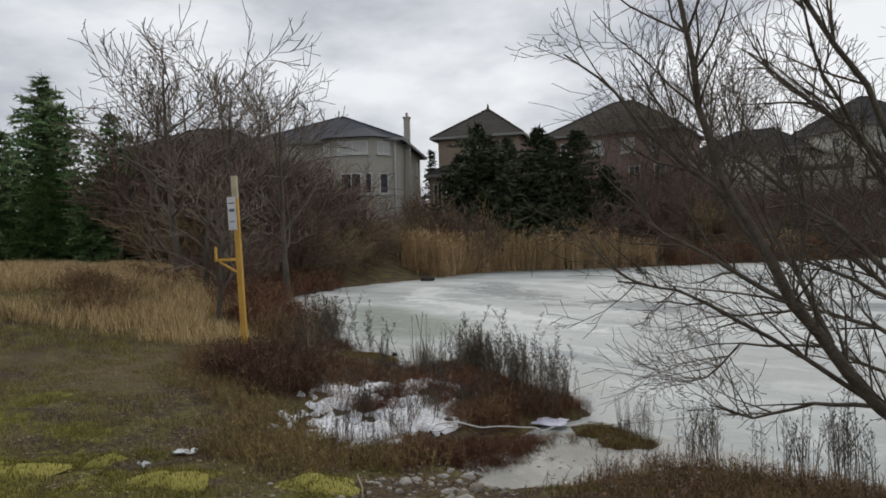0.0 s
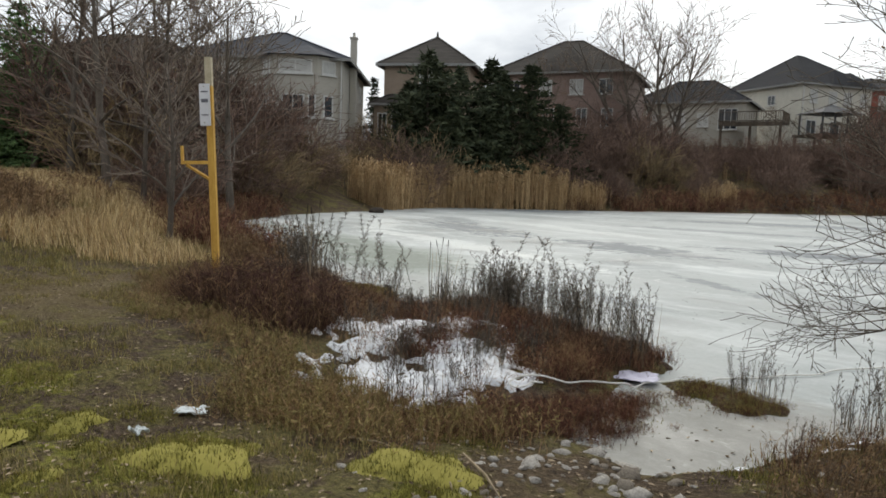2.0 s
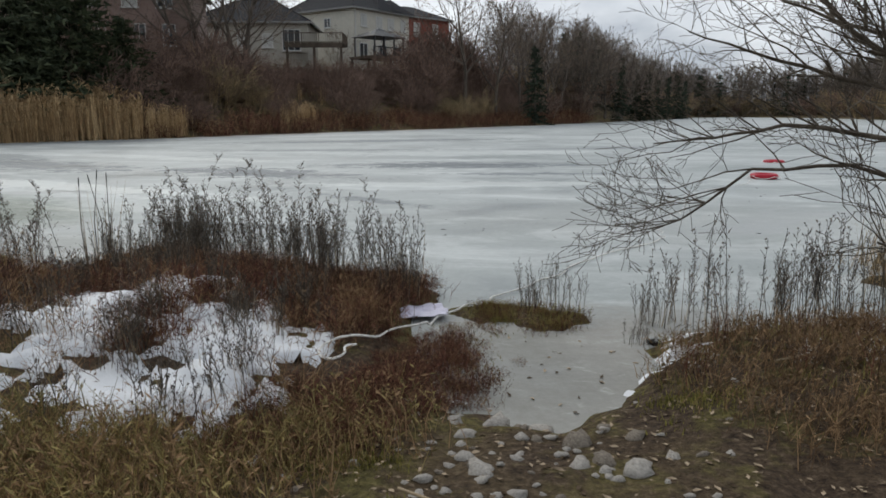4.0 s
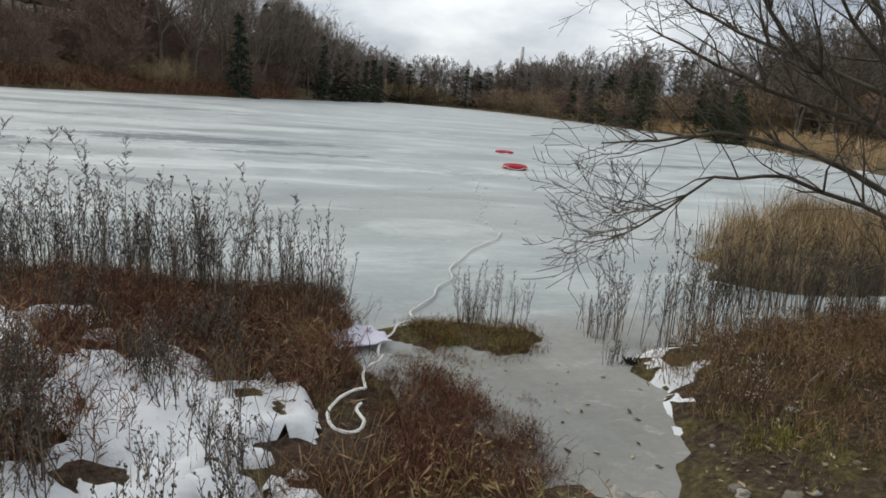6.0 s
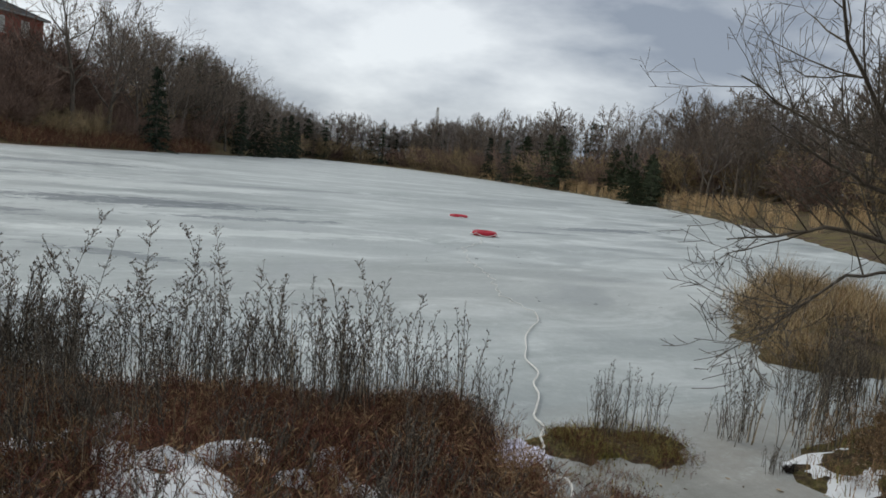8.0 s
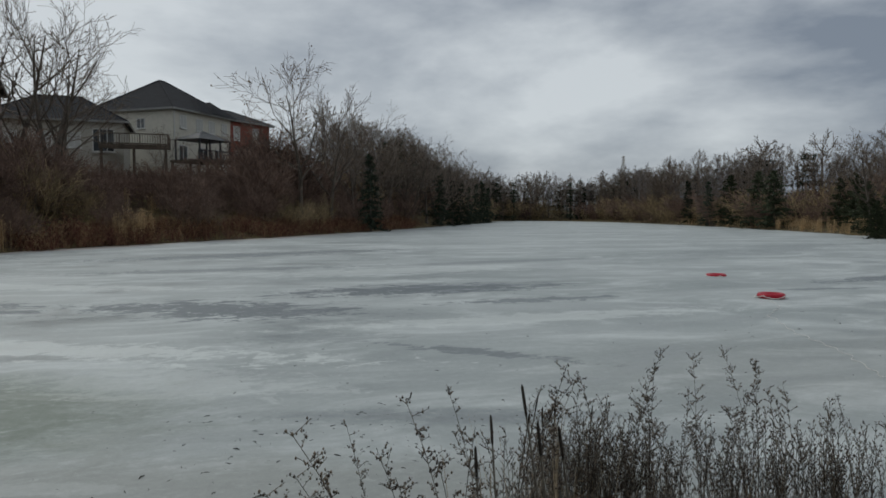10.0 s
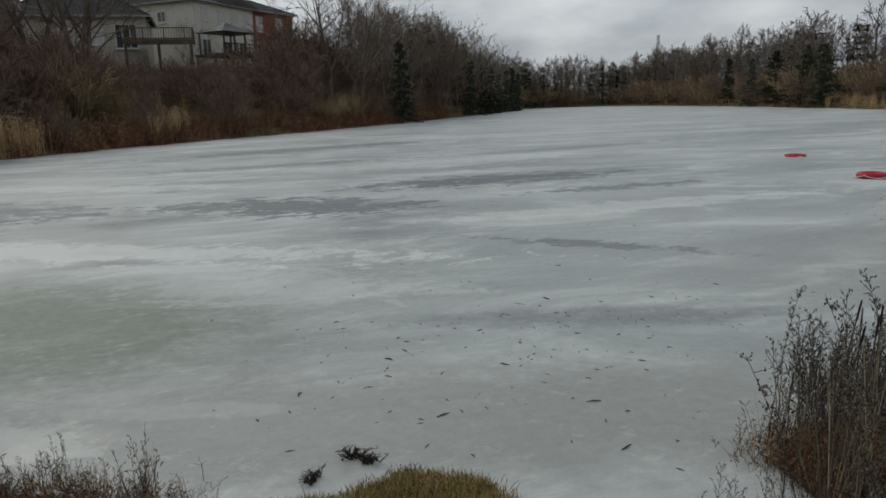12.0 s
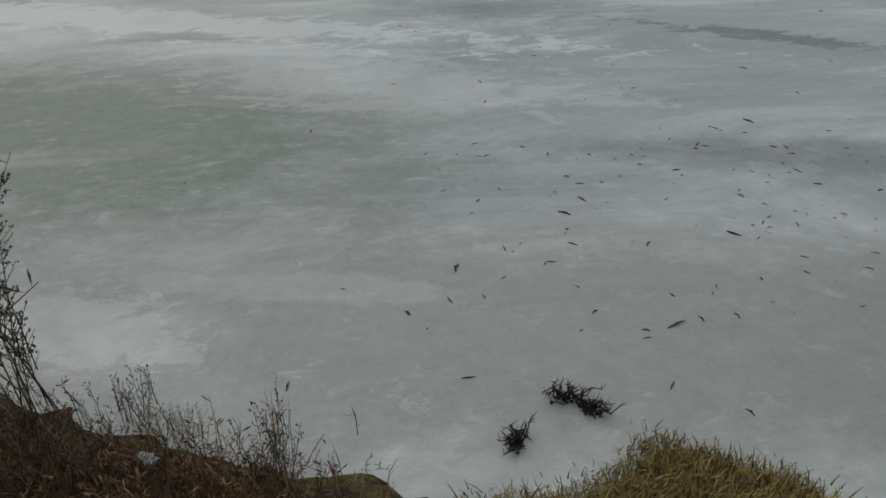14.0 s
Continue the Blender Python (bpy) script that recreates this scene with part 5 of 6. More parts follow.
def crumpled(name, w, d, h, seed, mat, label, category, m):
    """A crumpled sheet with thickness."""
    r = np.random.RandomState(seed)
    n = 12
    b = Build()
    for s in (0, 1):
        for j in range(n + 1):
            for i in range(n + 1):
                x, y = (i / n - .5) * w, (j / n - .5) * d
                z = h * (0.5 + value_noise(np.array(i * 0.7), np.array(j * 0.55), seed)) + 0.006 * s
                b.v.append((x + 0.04 * float(value_noise(np.array(j * .5), np.array(3.0), seed)), y, float(z)))
    N = n + 1
    for j in range(n):
        for i in range(n):
            a = j * N + i
            b.face((a, a + N, a + N + 1, a + 1))
            a += N * N
            b.face((a, a + 1, a + N + 1, a + N))
    for i in range(n):
        for a, c in ((i, i + 1), (n * N + i + 1, n * N + i), ((i + 1) * N, i * N), (i * N + n, (i + 1) * N + n)):
            b.face((a, c, c + N * N, a + N * N))
    ob = new(name, b.mesh(name, [mat], True))
    tagged(ob, label, category)
    return put(ob, m)


sx, sy = -0.80, 7.62
crumpled("plastic_sheet", 0.42, 0.30, 0.04, 4, M_CLOTH, "pale lilac plastic sheet at the edge of the ice", "sheet", pose(sx, sy, max(0, gz(sx, sy)) + 0.03, 4, 0, 12))
sx, sy = -2.4, 3.85
crumpled("litter_bag", 0.20, 0.12, 0.035, 7, M_TRASH, "crumpled pale plastic litter on the grass", "litter", pose(sx, sy, gz(sx, sy) + 0.005, 0, 0, 50))
sx, sy = -2.25, 3.4
crumpled("litter_paper", 0.09, 0.06, 0.05, 9, M_TRASH, "scrap of white paper litter in the grass", "litter", pose(sx, sy, gz(sx, sy) + 0.005, 0, 0, 10))
sx, sy = -7.62, 9.72
crumpled("litter_paper", 0.05, 0.05, 0.03, 19, M_TRASH, "small scrap of white litter in dead weeds", "litter", pose(sx, sy, gz(sx, sy) + 0.03, 0, 0, 10))


# ---------------- stones ----------------
def stone(seed, r):
    rng = random.Random(seed)
    bm = bmesh.new()
    bmesh.ops.create_icosphere(bm, subdivisions=2, radius=1)
    o = Vector((seed * 3.1, seed * 1.7, 0))
    sc = Vector((rng.uniform(0.8, 1.3), rng.uniform(0.7, 1.0), rng.uniform(0.45, 0.65)))
    for v in bm.verts:
        k = 1 + 0.55 * noise.noise(v.co * 1.25 + o) + 0.20 * noise.noise(v.co * 3.1 + o)
        v.co = Vector((v.co.x * sc.x, v.co.y * sc.y, v.co.z * sc.z)) * k * r
    me = bpy.data.meshes.new("stone")
    bm.to_mesh(me)
    bm.free()
    me.materials.append(M_DIRT if seed % 3 == 1 else M_ROCK)
    me.polygons.foreach_set("use_smooth", [True] * len(me.polygons))
    return me


stones = [stone(k, 1.0) for k in range(7)]
rng = random.Random(12)
spots = [(-0.23, 5.51, .085), (0.14, 5.21, .11), (-0.31, 4.81, .075), (-0.55, 4.77, .06), (-0.64, 4.46, .08), (-0.45, 5.52, .06), (-0.71, 5.74, .07), (-0.26, 5.84, .06),
         (0.22, 4.96, .085), (-0.03, 5.53, .12), (-0.38, 5.01, .075), (-0.33, 4.86, .06), (0.34, 4.87, .10), (0.11, 4.89, .07), (-0.38, 5.36, .06), (0.42, 5.25, .07),
         (-0.56, 4.62, .05), (0.05, 5.05, .06), (0.30, 5.42, .06), (-0.12, 5.28, .05), (-0.18, 4.62, .06), (0.16, 4.55, .05), (-0.42, 4.2, .06)]
spots += [(-0.39, 3.28, .075), (-0.14, 3.4, .075), (-0.47, 2.99, .055), (-0.12, 3.8, .08), (0.01, 3.79, .06), (-0.31, 4.12, .06), (-0.27, 2.63, .11), (-0.12, 2.95, .07)]
for _ in range(120):
    x, y = rng.gauss(-0.15, 0.5), rng.gauss(4.75, 0.7)
    spots.append((x, y, rng.uniform(0.014, 0.045)))
for i, (x, y, r) in enumerate(spots):
    s = new("stone", stones[i % 7])
    tagged(s, "pale rounded field stone half sunk in the bank", "stone", "stones by the inlet")
    s.matrix_basis = pose(x, y, max(gz(x, y), -0.02) - r * 0.04, rng.uniform(-25, 25), rng.uniform(-25, 25), rng.uniform(0, 360)) @ Matrix.Scale(r * 0.74, 4)
dark = new("boulder", stones[3])
tagged(dark, "dark low boulder at the far waterline", "stone")
dark.data = stones[3].copy()
dark.data.materials.clear()
dark.data.materials.append(M_DEBRIS)
dark.matrix_basis = pose(-22.9, 27.6, 0.05) @ Matrix.Scale(0.42, 4)

for i, (x, y, L, turn) in enumerate(((-0.35, 4.35, .34, -35), (-0.5, 4.2, .30, -40), (1.6, 6.1, .25, 20), (2.2, 5.6, .3, 60), (-1.2, 4.4, .22, 10))):
    sb = Build()
    sb.tube([Vector((-L, 0, .012)), Vector((0, .015, .02)), Vector((L, -.01, .010))], [.006, .008, .004], 6, cap=True)
    st = tagged(new("stick", sb.mesh("stick", [M_STALK_PALE], True)), "pale fallen stick on the damp ground", "stick", "fallen sticks")
    put(st, pose(x, y, gz(x, y) + 0.012, 0, 0, turn))

# ---------------- snow patches ----------------
SNOWS = ((-2.72, 6.72, 128, 1.95, 0.9, 11, 0.07), (-1.95, 6.3, 100, 1.0, 0.41, 21, 0.06), (-2.15, 5.5, 20, 0.8, 0.38, 31, 0.05), (-2.95, 6.35, 40, 0.5, 0.36, 71, 0.08), (1.14, 6.84, 50, 0.42, 0.2, 51, 0.012), (0.72, 6.3, 60, 0.3, 0.09, 61, 0.012), (-0.5, 5.95, -20, 0.22, 0.1, 81, 0.018))


def snow_depth(x, y, cx, cy, ax, hl, hw, seed):
    c, s = math.cos(radians(ax)), math.sin(radians(ax))
    u, w = (x - cx) * c + (y - cy) * s, -(x - cx) * s + (y - cy) * c
    return 1 - (u / hl) ** 2 - (w / hw) ** 2 + 1.2 * value_noise(x * 1.6, y * 1.6, seed) + 1.7 * value_noise(x * 4.1, y * 4.1, seed + 1) + 1.9 * value_noise(x * 9, y * 9, seed + 2) - 0.34


def snow(name, cx, cy, turn, half_l, half_w, seed, thick, mat=None):
    st = 0.045
    n = int(2 * (half_l + 0.3) / st)
    m = int(2 * (half_w + 0.3) / st)
    U, W = np.meshgrid(np.linspace(-half_l - .3, half_l + .3, n), np.linspace(-half_w - .3, half_w + .3, m))
    c, s = math.cos(radians(turn)), math.sin(radians(turn))
    X, Y = cx + U * c - W * s, cy + U * s + W * c
    f = snow_depth(X, Y, cx, cy, turn, half_l, half_w, seed)
    g = np.clip(f * 1.4, -1.2, 1)
    Z = np.maximum(land(X, Y), 0.0) - 0.006 + thick * np.sign(g) * np.abs(g) ** 0.8 + 0.025 * value_noise(X * 7, Y * 7, seed + 3)
    keep = f > -0.6
    idx = -np.ones(X.shape, dtype=int)
    faces, vs = [], []
    for j in range(m - 1):
        for i in range(n - 1):
            q = ((j, i), (j, i + 1), (j + 1, i + 1), (j + 1, i))
            if all(keep[k] for k in q):
                row = []
                for k in q:
                    if idx[k] < 0:
                        idx[k] = len(vs)
                        vs.append((float(X[k]), float(Y[k]), float(Z[k])))
                    row.append(int(idx[k]))
                faces.append(row)
    ob = new(name, finish(name, vs, faces, [mat or M_SNOW], smooth=True))
    return tagged(ob, "patch of old melting snow between dead weeds", "snow", "snow patches")


for s in SNOWS:
    snow("snow_patch", *s)

# ---------------- dead weeds and grasses ----------------
def weed(b, x, y, h, rng, mat=0, seed_mat=1, bushy=1.0, grain=1.0):
    """One dry stalk with short side shoots and seed heads."""
    d = Vector((rng.gauss(0, .09), rng.gauss(0, .09), 1)).normalized()
    p = Vector((x, y, -0.03))
    pts, rads = [p.copy()], [0.0045]
    for i in range(5):
        d = (d + Vector((rng.gauss(0, .05), rng.gauss(0, .05), 0))).normalized()
        p = p + d * h / 5
        pts.append(p.copy())
        rads.append(0.0045 * (1 - 0.14 * (i + 1)))
    b.tube(pts, rads, 3, mat)
    n = int(22 * bushy * h)
    for k in range(n):
        f = 0.30 + 0.70 * (k + rng.random()) / max(1, n)
        i = min(4, int(f * 5))
        q = pts[i].lerp(pts[i + 1], f * 5 - i)
        a = rng.uniform(0, 6.28)
        L = rng.uniform(0.03, 0.15) * (1.25 - f) * bushy + 0.02
        e = q + Vector((math.cos(a) * L * .65, math.sin(a) * L * .65, L))
        b.tube([q, e], [0.002, 0.0013], 3, mat)
        for s in range(rng.choice((1, 2, 3))):
            g = q.lerp(e, rng.uniform(.45, 1.05))
            b.blob((g.x + rng.gauss(0, .006), g.y + rng.gauss(0, .006), g.z), rng.uniform(0.0035, 0.0075) * grain, seed_mat, 1.5)


def clump(n, spread, h0, h1, seed, mat=0, bushy=1.0, reeds=0):
    b = Build()
    rng = random.Random(seed)
    for _ in range(n):
        weed(b, rng.gauss(0, spread), rng.gauss(0, spread), rng.uniform(h0, h1), rng, mat, 1, bushy)
    for _ in range(reeds):
        p = Vector((rng.gauss(0, spread), rng.gauss(0, spread), -0.02))
        b.blade(p, Vector((rng.gauss(0, .12), rng.gauss(0, .12), 1)), rng.uniform(h0, h1) * .8, 0.008, 0.08, rng, 2)
    return arrays(b)


stalk_v = [clump(6, 0.09, 0.55, 1.0, 100 + k, 0, 0.9, 4) for k in range(4)] + [clump(5, 0.10, 0.6, 1.05, 110 + k, 0, 1.35, 3) for k in range(3)] + [clump(9, 0.08, 0.25, 0.5, 120 + k, 0, 0.9, 6) for k in range(3)]


def panicle(b, x, y, h, rng):
    """A slender stalk that nods over, with fine seeded side sprays on its upper half."""
    a0 = rng.uniform(0, 6.28)
    d = Vector((math.cos(a0) * .16, math.sin(a0) * .16, 1)).normalized()
    p = Vector((x, y, -0.03))
    pts, rads = [p.copy()], [0.0032]
    for i in range(8):
        bow = 0.02 if i < 5 else 0.10
        d = (d + Vector((math.cos(a0) * bow + rng.gauss(0, .03), math.sin(a0) * bow + rng.gauss(0, .03), 0))).normalized()
        p = p + d * h / 8
        pts.append(p.copy())
        rads.append(0.0032 - 0.00028 * (i + 1))
    b.tube(pts, rads, 3)
    for k in range(int(34 * h)):
        f = 0.35 + 0.65 * rng.random() ** 0.8
        i = min(7, int(f * 8))
        q = pts[i].lerp(pts[i + 1], f * 8 - i)
        a = rng.uniform(0, 6.28)
        L = rng.uniform(0.02, 0.11) * (1.25 - 0.7 * f)
        e = q + Vector((math.cos(a) * L * .8, math.sin(a) * L * .8, L * rng.uniform(.3, .9)))
        b.tube([q, e], [0.0013, 0.0008], 3)
        for s in range(5):
            g = q.lerp(e, 0.25 + 0.17 * s)
            b.blob((g.x + rng.gauss(0, .004), g.y + rng.gauss(0, .004), g.z + rng.gauss(.002, .003)), rng.uniform(.002, .0046), 1, 1.3)


slim_v = []
for k in range(4):
    b = Build()
    r2 = random.Random(140 + k)
    for _ in range(5):
        panicle(b, r2.gauss(0, .08), r2.gauss(0, .08), r2.uniform(.6, 1.05), r2)
    slim_v.append(arrays(b))


b = Build()
for k in range(4):
    panicle(b, 0.05 * k, 0.04 * (k % 2), 1.25 - 0.16 * k, random.Random(171 + k))
slim_v.append(arrays(b))


def under(seed, mat_mix, h=0.30, n=46, spread=0.15, fat=1.0):
    """A low tangle of thin dead twigs."""
    b = Build()
    rng = random.Random(seed)
    for _ in range(n):
        p = Vector((rng.gauss(0, spread), rng.gauss(0, spread), -0.03))
        d = Vector((rng.gauss(0, .30), rng.gauss(0, .30), 1)).normalized()
        L = h * rng.uniform(.45, 1.15)
        mt = mat_mix[rng.randrange(len(mat_mix))]
        q = p + d * L * .5
        e = q + (d + Vector((rng.gauss(0, .3), rng.gauss(0, .3), -0.1))).normalized() * L * .5
        b.tube([p, q, e], [0.0024 * fat, 0.002 * fat, 0.001 * fat], 3, mt)
        for k in range(6):
            s = p.lerp(q, rng.random()) if k % 2 else q.lerp(e, rng.random())
            a = rng.uniform(0, 6.28)
            u = Vector((math.cos(a), math.sin(a), rng.uniform(.1, 1.3))).normalized() * rng.uniform(.03, .085) * (h / .3)
            w = u.orthogonal().normalized() * rng.uniform(.0016, .0042) * fat
            i0 = len(b.v)
            b.v += [tuple(s - w * .5), tuple(s + u * .6 + w), tuple(s + u), tuple(s + u * .6 - w)]
            b.face((i0, i0 + 1, i0 + 2, i0 + 3), mt)
    return arrays(b)


under_v = [under(200 + k, (0, 0, 0, 1)) for k in range(4)]
under_tan = [under(210 + k, (0, 0, 1, 1), 0.22) for k in range(3)]
under_tall = [under(220 + k, (1, 1, 1, 0), 0.50, 34, 0.15) for k in range(3)]


def tuft(seed, n, h, width, spread, mats, bend=0.25):
    b = Build()
    rng = random.Random(seed)
    for _ in range(n):
        p = Vector((rng.gauss(0, spread), rng.gauss(0, spread), -0.015))
        a = rng.uniform(0, 6.28)
        ln = rng.uniform(.05, .6)
        b.blade(p, Vector((math.cos(a) * ln, math.sin(a) * ln, 1)), h * rng.uniform(.5, 1.1), width, bend, rng, mats[rng.randrange(len(mats))], 2)
    return arrays(b)


grass_v = [tuft(300 + k, 26, 0.075, 0.005, 0.06, (0, 0, 1)) for k in range(4)]
moss_v = [tuft(310 + k, 60, 0.032, 0.006, 0.060, (0, 0, 1), 0.15) for k in range(3)]
shore_grass_v = [tuft(320 + k, 46, 0.058, 0.005, 0.05, (0, 0, 1), 0.7) for k in range(3)]
mound_v = []
for k in range(5):
    b = Build()
    r2 = random.Random(330 + k)
    a0 = r2.uniform(0, 6.28)
    for _ in range(46):
        p = Vector((r2.gauss(0, .2), r2.gauss(0, .2), r2.uniform(-.02, .16)))
        a = a0 + r2.gauss(0, .8)
        ln = r2.choice((.25, .6, 1.4, 2.4, 3.5))
        b.blade(p, Vector((math.cos(a) * ln, math.sin(a) * ln, 1)), r2.uniform(.3, .85), 0.010, r2.uniform(.05, .4), r2, r2.choice((0, 0, 1, 2)), 3)
    mound_v.append(arrays(b))

rng = random.Random(404)


def spots_in(poly, count, gap=0.0, lo=-9, hi=99):
    """Random places inside an outline on land."""
    xs, ys = [p[0] for p in poly], [p[1] for p in poly]
    out = []
    tries = 0
    while len(out) < count and tries < 40:
        tries += 1
        X = np.array([rng.uniform(min(xs), max(xs)) for _ in range(count)])
        Y = np.array([rng.uniform(min(ys), max(ys)) for _ in range(count)])
        Z = land(X, Y)
        ok = (poly_dist(X, Y, poly) < 0) & (Z > gap)
        out += [(float(a), float(b), float(c)) for a, b, c, k in zip(X, Y, Z, ok) if k]
    return out[:count]


# russet undergrowth on the promontory, round the snow, and on the eastern bank
def snowy(x, y):
    return any(float(snow_depth(x, y, *s[:6])) > 0.02 for s in SNOWS[:4])


PROM = [(-6.3, 5.6), (-4.6, 5.8), (-3.4, 6.1), (-2.6, 5.6), (-1.5, 5.6), (-1.0, 6.0), (-0.9, 7.2), (-0.75, 8.5), (-2.2, 9.0), (-3.75, 9.2), (-4.1, 8.3), (-5.5, 7.4), (-6.4, 7.2), (-6.6, 6.4)]
pl, tall_pl = [], []
for x, y, z in spots_in(PROM, 1900, 0.02):
    if snowy(x, y) and rng.random() < 0.96:
        continue
    if min(math.hypot(x - p[0], y - p[1]) for p in rope_pts) < 0.24 or math.hypot(x + 0.84, y - 7.52) < 0.34:
        continue
    if math.hypot(x + 4.9, y - 4.9) < 0.6:
        continue
    front = y < 6.7 and -float(poly_dist(np.array(x), np.array(y), PROM)) < 0.5
    if front and rng.random() < 0.8:
        continue
    olive = 0.25 * front + float(value_noise(np.array(x * 1.1), np.array(y * 1.1), 55)) + (0.22 if x < -4.3 else 0.0)
    if rng.random() < 0.42 + 1.1 * olive and not (y > 7.3 and x < -3.8):
        tall_pl.append((rng.randrange(3), x, y, z, rng.uniform(.45, 1.0) * (0.55 if y > 7.2 else 0.85)))
        if rng.random() < 0.5 or front:
            continue
    pl.append((rng.randrange(4), x, y, z, rng.uniform(.4, .95) * (0.7 if front or y > 7.6 else 1.0)))
for x, y, z in spots_in([(-1.9, 5.7), (-1.6, 4.9), (-0.9, 5.0), (-0.55, 5.7), (-0.72, 6.9), (-1.0, 6.3)], 210, 0.02):
    if min(math.hypot(x - p[0], y - p[1]) for p in rope_pts) > 0.22 and not snowy(x, y):
        pl.append((rng.randrange(4), x, y, z, rng.uniform(.25, .6)))
for _ in range(190):
    x, y = rng.uniform(-1.05, -0.25), rng.uniform(5.75, 7.15)
    edge = -0.28 - 0.32 * max(0.0, y - 6.3) + 0.14 * float(value_noise(np.array(x * 5), np.array(y * 5), 57))
    if x < edge:
        near_rope = min(math.hypot(x - p[0], y - p[1]) for p in rope_pts) < 0.2
        pl.append((rng.randrange(4), x, y, max(gz(x, y), 0.0), rng.uniform(.12, .2) if near_rope else rng.uniform(.25, .55)))
ob = scatter("undergrowth", under_tall, tall_pl, [M_UNDER, M_UNDER_TAN], 0.25, 36)
tagged(ob, "tan and olive dead plants among the russet tangle", "undergrowth", kind="stuff")
ob = scatter("undergrowth", under_v, pl, [M_UNDER, M_UNDER_TAN], 0.2, 31)
tagged(ob, "russet tangle of dead low plants on the bank", "undergrowth", kind="stuff")
bush_v = [under(230 + k, (0, 0, 0, 1), 0.62, 52, 0.14, 0.9) for k in range(4)]
pl = []
for x, y, z in spots_in([(-5.2, 5.5), (-3.9, 5.4), (-3.3, 5.9), (-3.5, 6.9), (-4.2, 7.2), (-6.0, 7.0), (-6.2, 6.2)], 150, 0.02):
    if not snowy(x, y):
        pl.append((rng.randrange(4), x, y, z, rng.uniform(.5, 1.0)))
for x, y, z in spots_in([(-1.9, 7.9), (-1.0, 7.4), (-0.85, 8.1), (-1.6, 8.5), (-3.0, 8.6), (-3.2, 8.1)], 50, 0.02):
    pl.append((rng.randrange(4), x, y, z, rng.uniform(.25, .45)))
ob = scatter("undergrowth", bush_v, pl, [M_UNDER_DARK, M_UNDER_TAN], 0.12, 39)
tagged(ob, "dark red-brown dead bushes with pale seed tips", "undergrowth", kind="stuff")
EAST = [(1.15, 7.3), (0.8, 6.7), (0.7, 5.9), (1.2, 5.0), (2.2, 4.4), (4.5, 4.2), (7.5, 5.0), (8, 7.0), (4.5, 7.4), (2.9, 7.6)]
pl = [(rng.randrange(3), x, y, z, rng.uniform(.5, 1.0)) for x, y, z in spots_in(EAST, 340, 0.03)]
ob = scatter("undergrowth", under_tan, pl, [M_UNDER_TAN, M_LEAF_DRY], 0.3, 32)
tagged(ob, "brown matted dead plants on the eastern bank", "undergrowth", kind="stuff")
pl = [(rng.randrange(4), x, y, z, rng.uniform(.6, 1.5)) for x, y, z in spots_in(EAST, 620, 0.03)]
ob = scatter("bank_grass", grass_v, pl, [M_UNDER_TAN, M_GRASS_GREEN], 0.3, 40)
tagged(ob, "short tan and olive grass on the eastern bank", "grass", kind="stuff")
WEST = [(-9.3, 10.4), (-8.4, 10.0), (-7.2, 9.6), (-6.8, 9.45), (-7.2, 8.9), (-8.4, 8.8), (-10.5, 9.6)]
pl = [(rng.randrange(3), x, y, z, rng.uniform(.4, .85)) for x, y, z in spots_in(WEST, 210, 0.02)]
pl += [(rng.randrange(3), x, y, z, rng.uniform(.5, .9)) for x, y, z in spots_in([(-3.95, 9.3), (-3.5, 9.5), (-3.0, 9.0), (-3.2, 8.3), (-3.9, 8.6)], 70, 0.0)]
ob = scatter("undergrowth", under_tan, pl, [M_UNDER_DARK, M_UNDER_TAN], 0.3, 33)
tagged(ob, "dark brown matted weeds at the edge of the ice", "undergrowth", kind="stuff")
pl = [(rng.randrange(3), x, y, z, rng.uniform(.5, 1.2)) for x, y, z in spots_in([(-3.4, 5.4), (-2.4, 4.0), (-1.0, 4.4), (-0.7, 5.7), (-1.6, 5.2), (-2.6, 5.2)], 110, 0.02)]
pl += [(rng.randrange(3), x, y, z, rng.uniform(.5, 1.0)) for x, y, z in spots_in([(-9, 8.5), (-7.2, 6.2), (-5.5, 5.2), (-3.5, 4.8), (-3.2, 5.5), (-6.2, 5.9), (-7.4, 8.6)], 150, 0.02)]
ob = scatter("undergrowth", under_tan, pl, [M_UNDER_TAN, M_GRASS], 0.3, 34)
tagged(ob, "tan and brown dead plants at the edge of the turf", "undergrowth", kind="stuff")

# tall stalks at the water's edge
def fringe(line, count, spread, s0, s1, kinds):
    out = []
    L = [math.hypot(q[0] - p[0], q[1] - p[1]) for p, q in zip(line, line[1:])]
    for _ in range(count):
        u = rng.random() * sum(L)
        k = 0
        while u > L[k]:
            u -= L[k]
            k += 1
        p, q = line[k], line[k + 1]
        x = p[0] + (q[0] - p[0]) * u / L[k] + rng.gauss(0, spread)
        y = p[1] + (q[1] - p[1]) * u / L[k] + rng.gauss(0, spread)
        out.append((kinds[rng.randrange(len(kinds))], x, y, max(gz(x, y), 0.0), rng.uniform(s0, s1)))
    return out


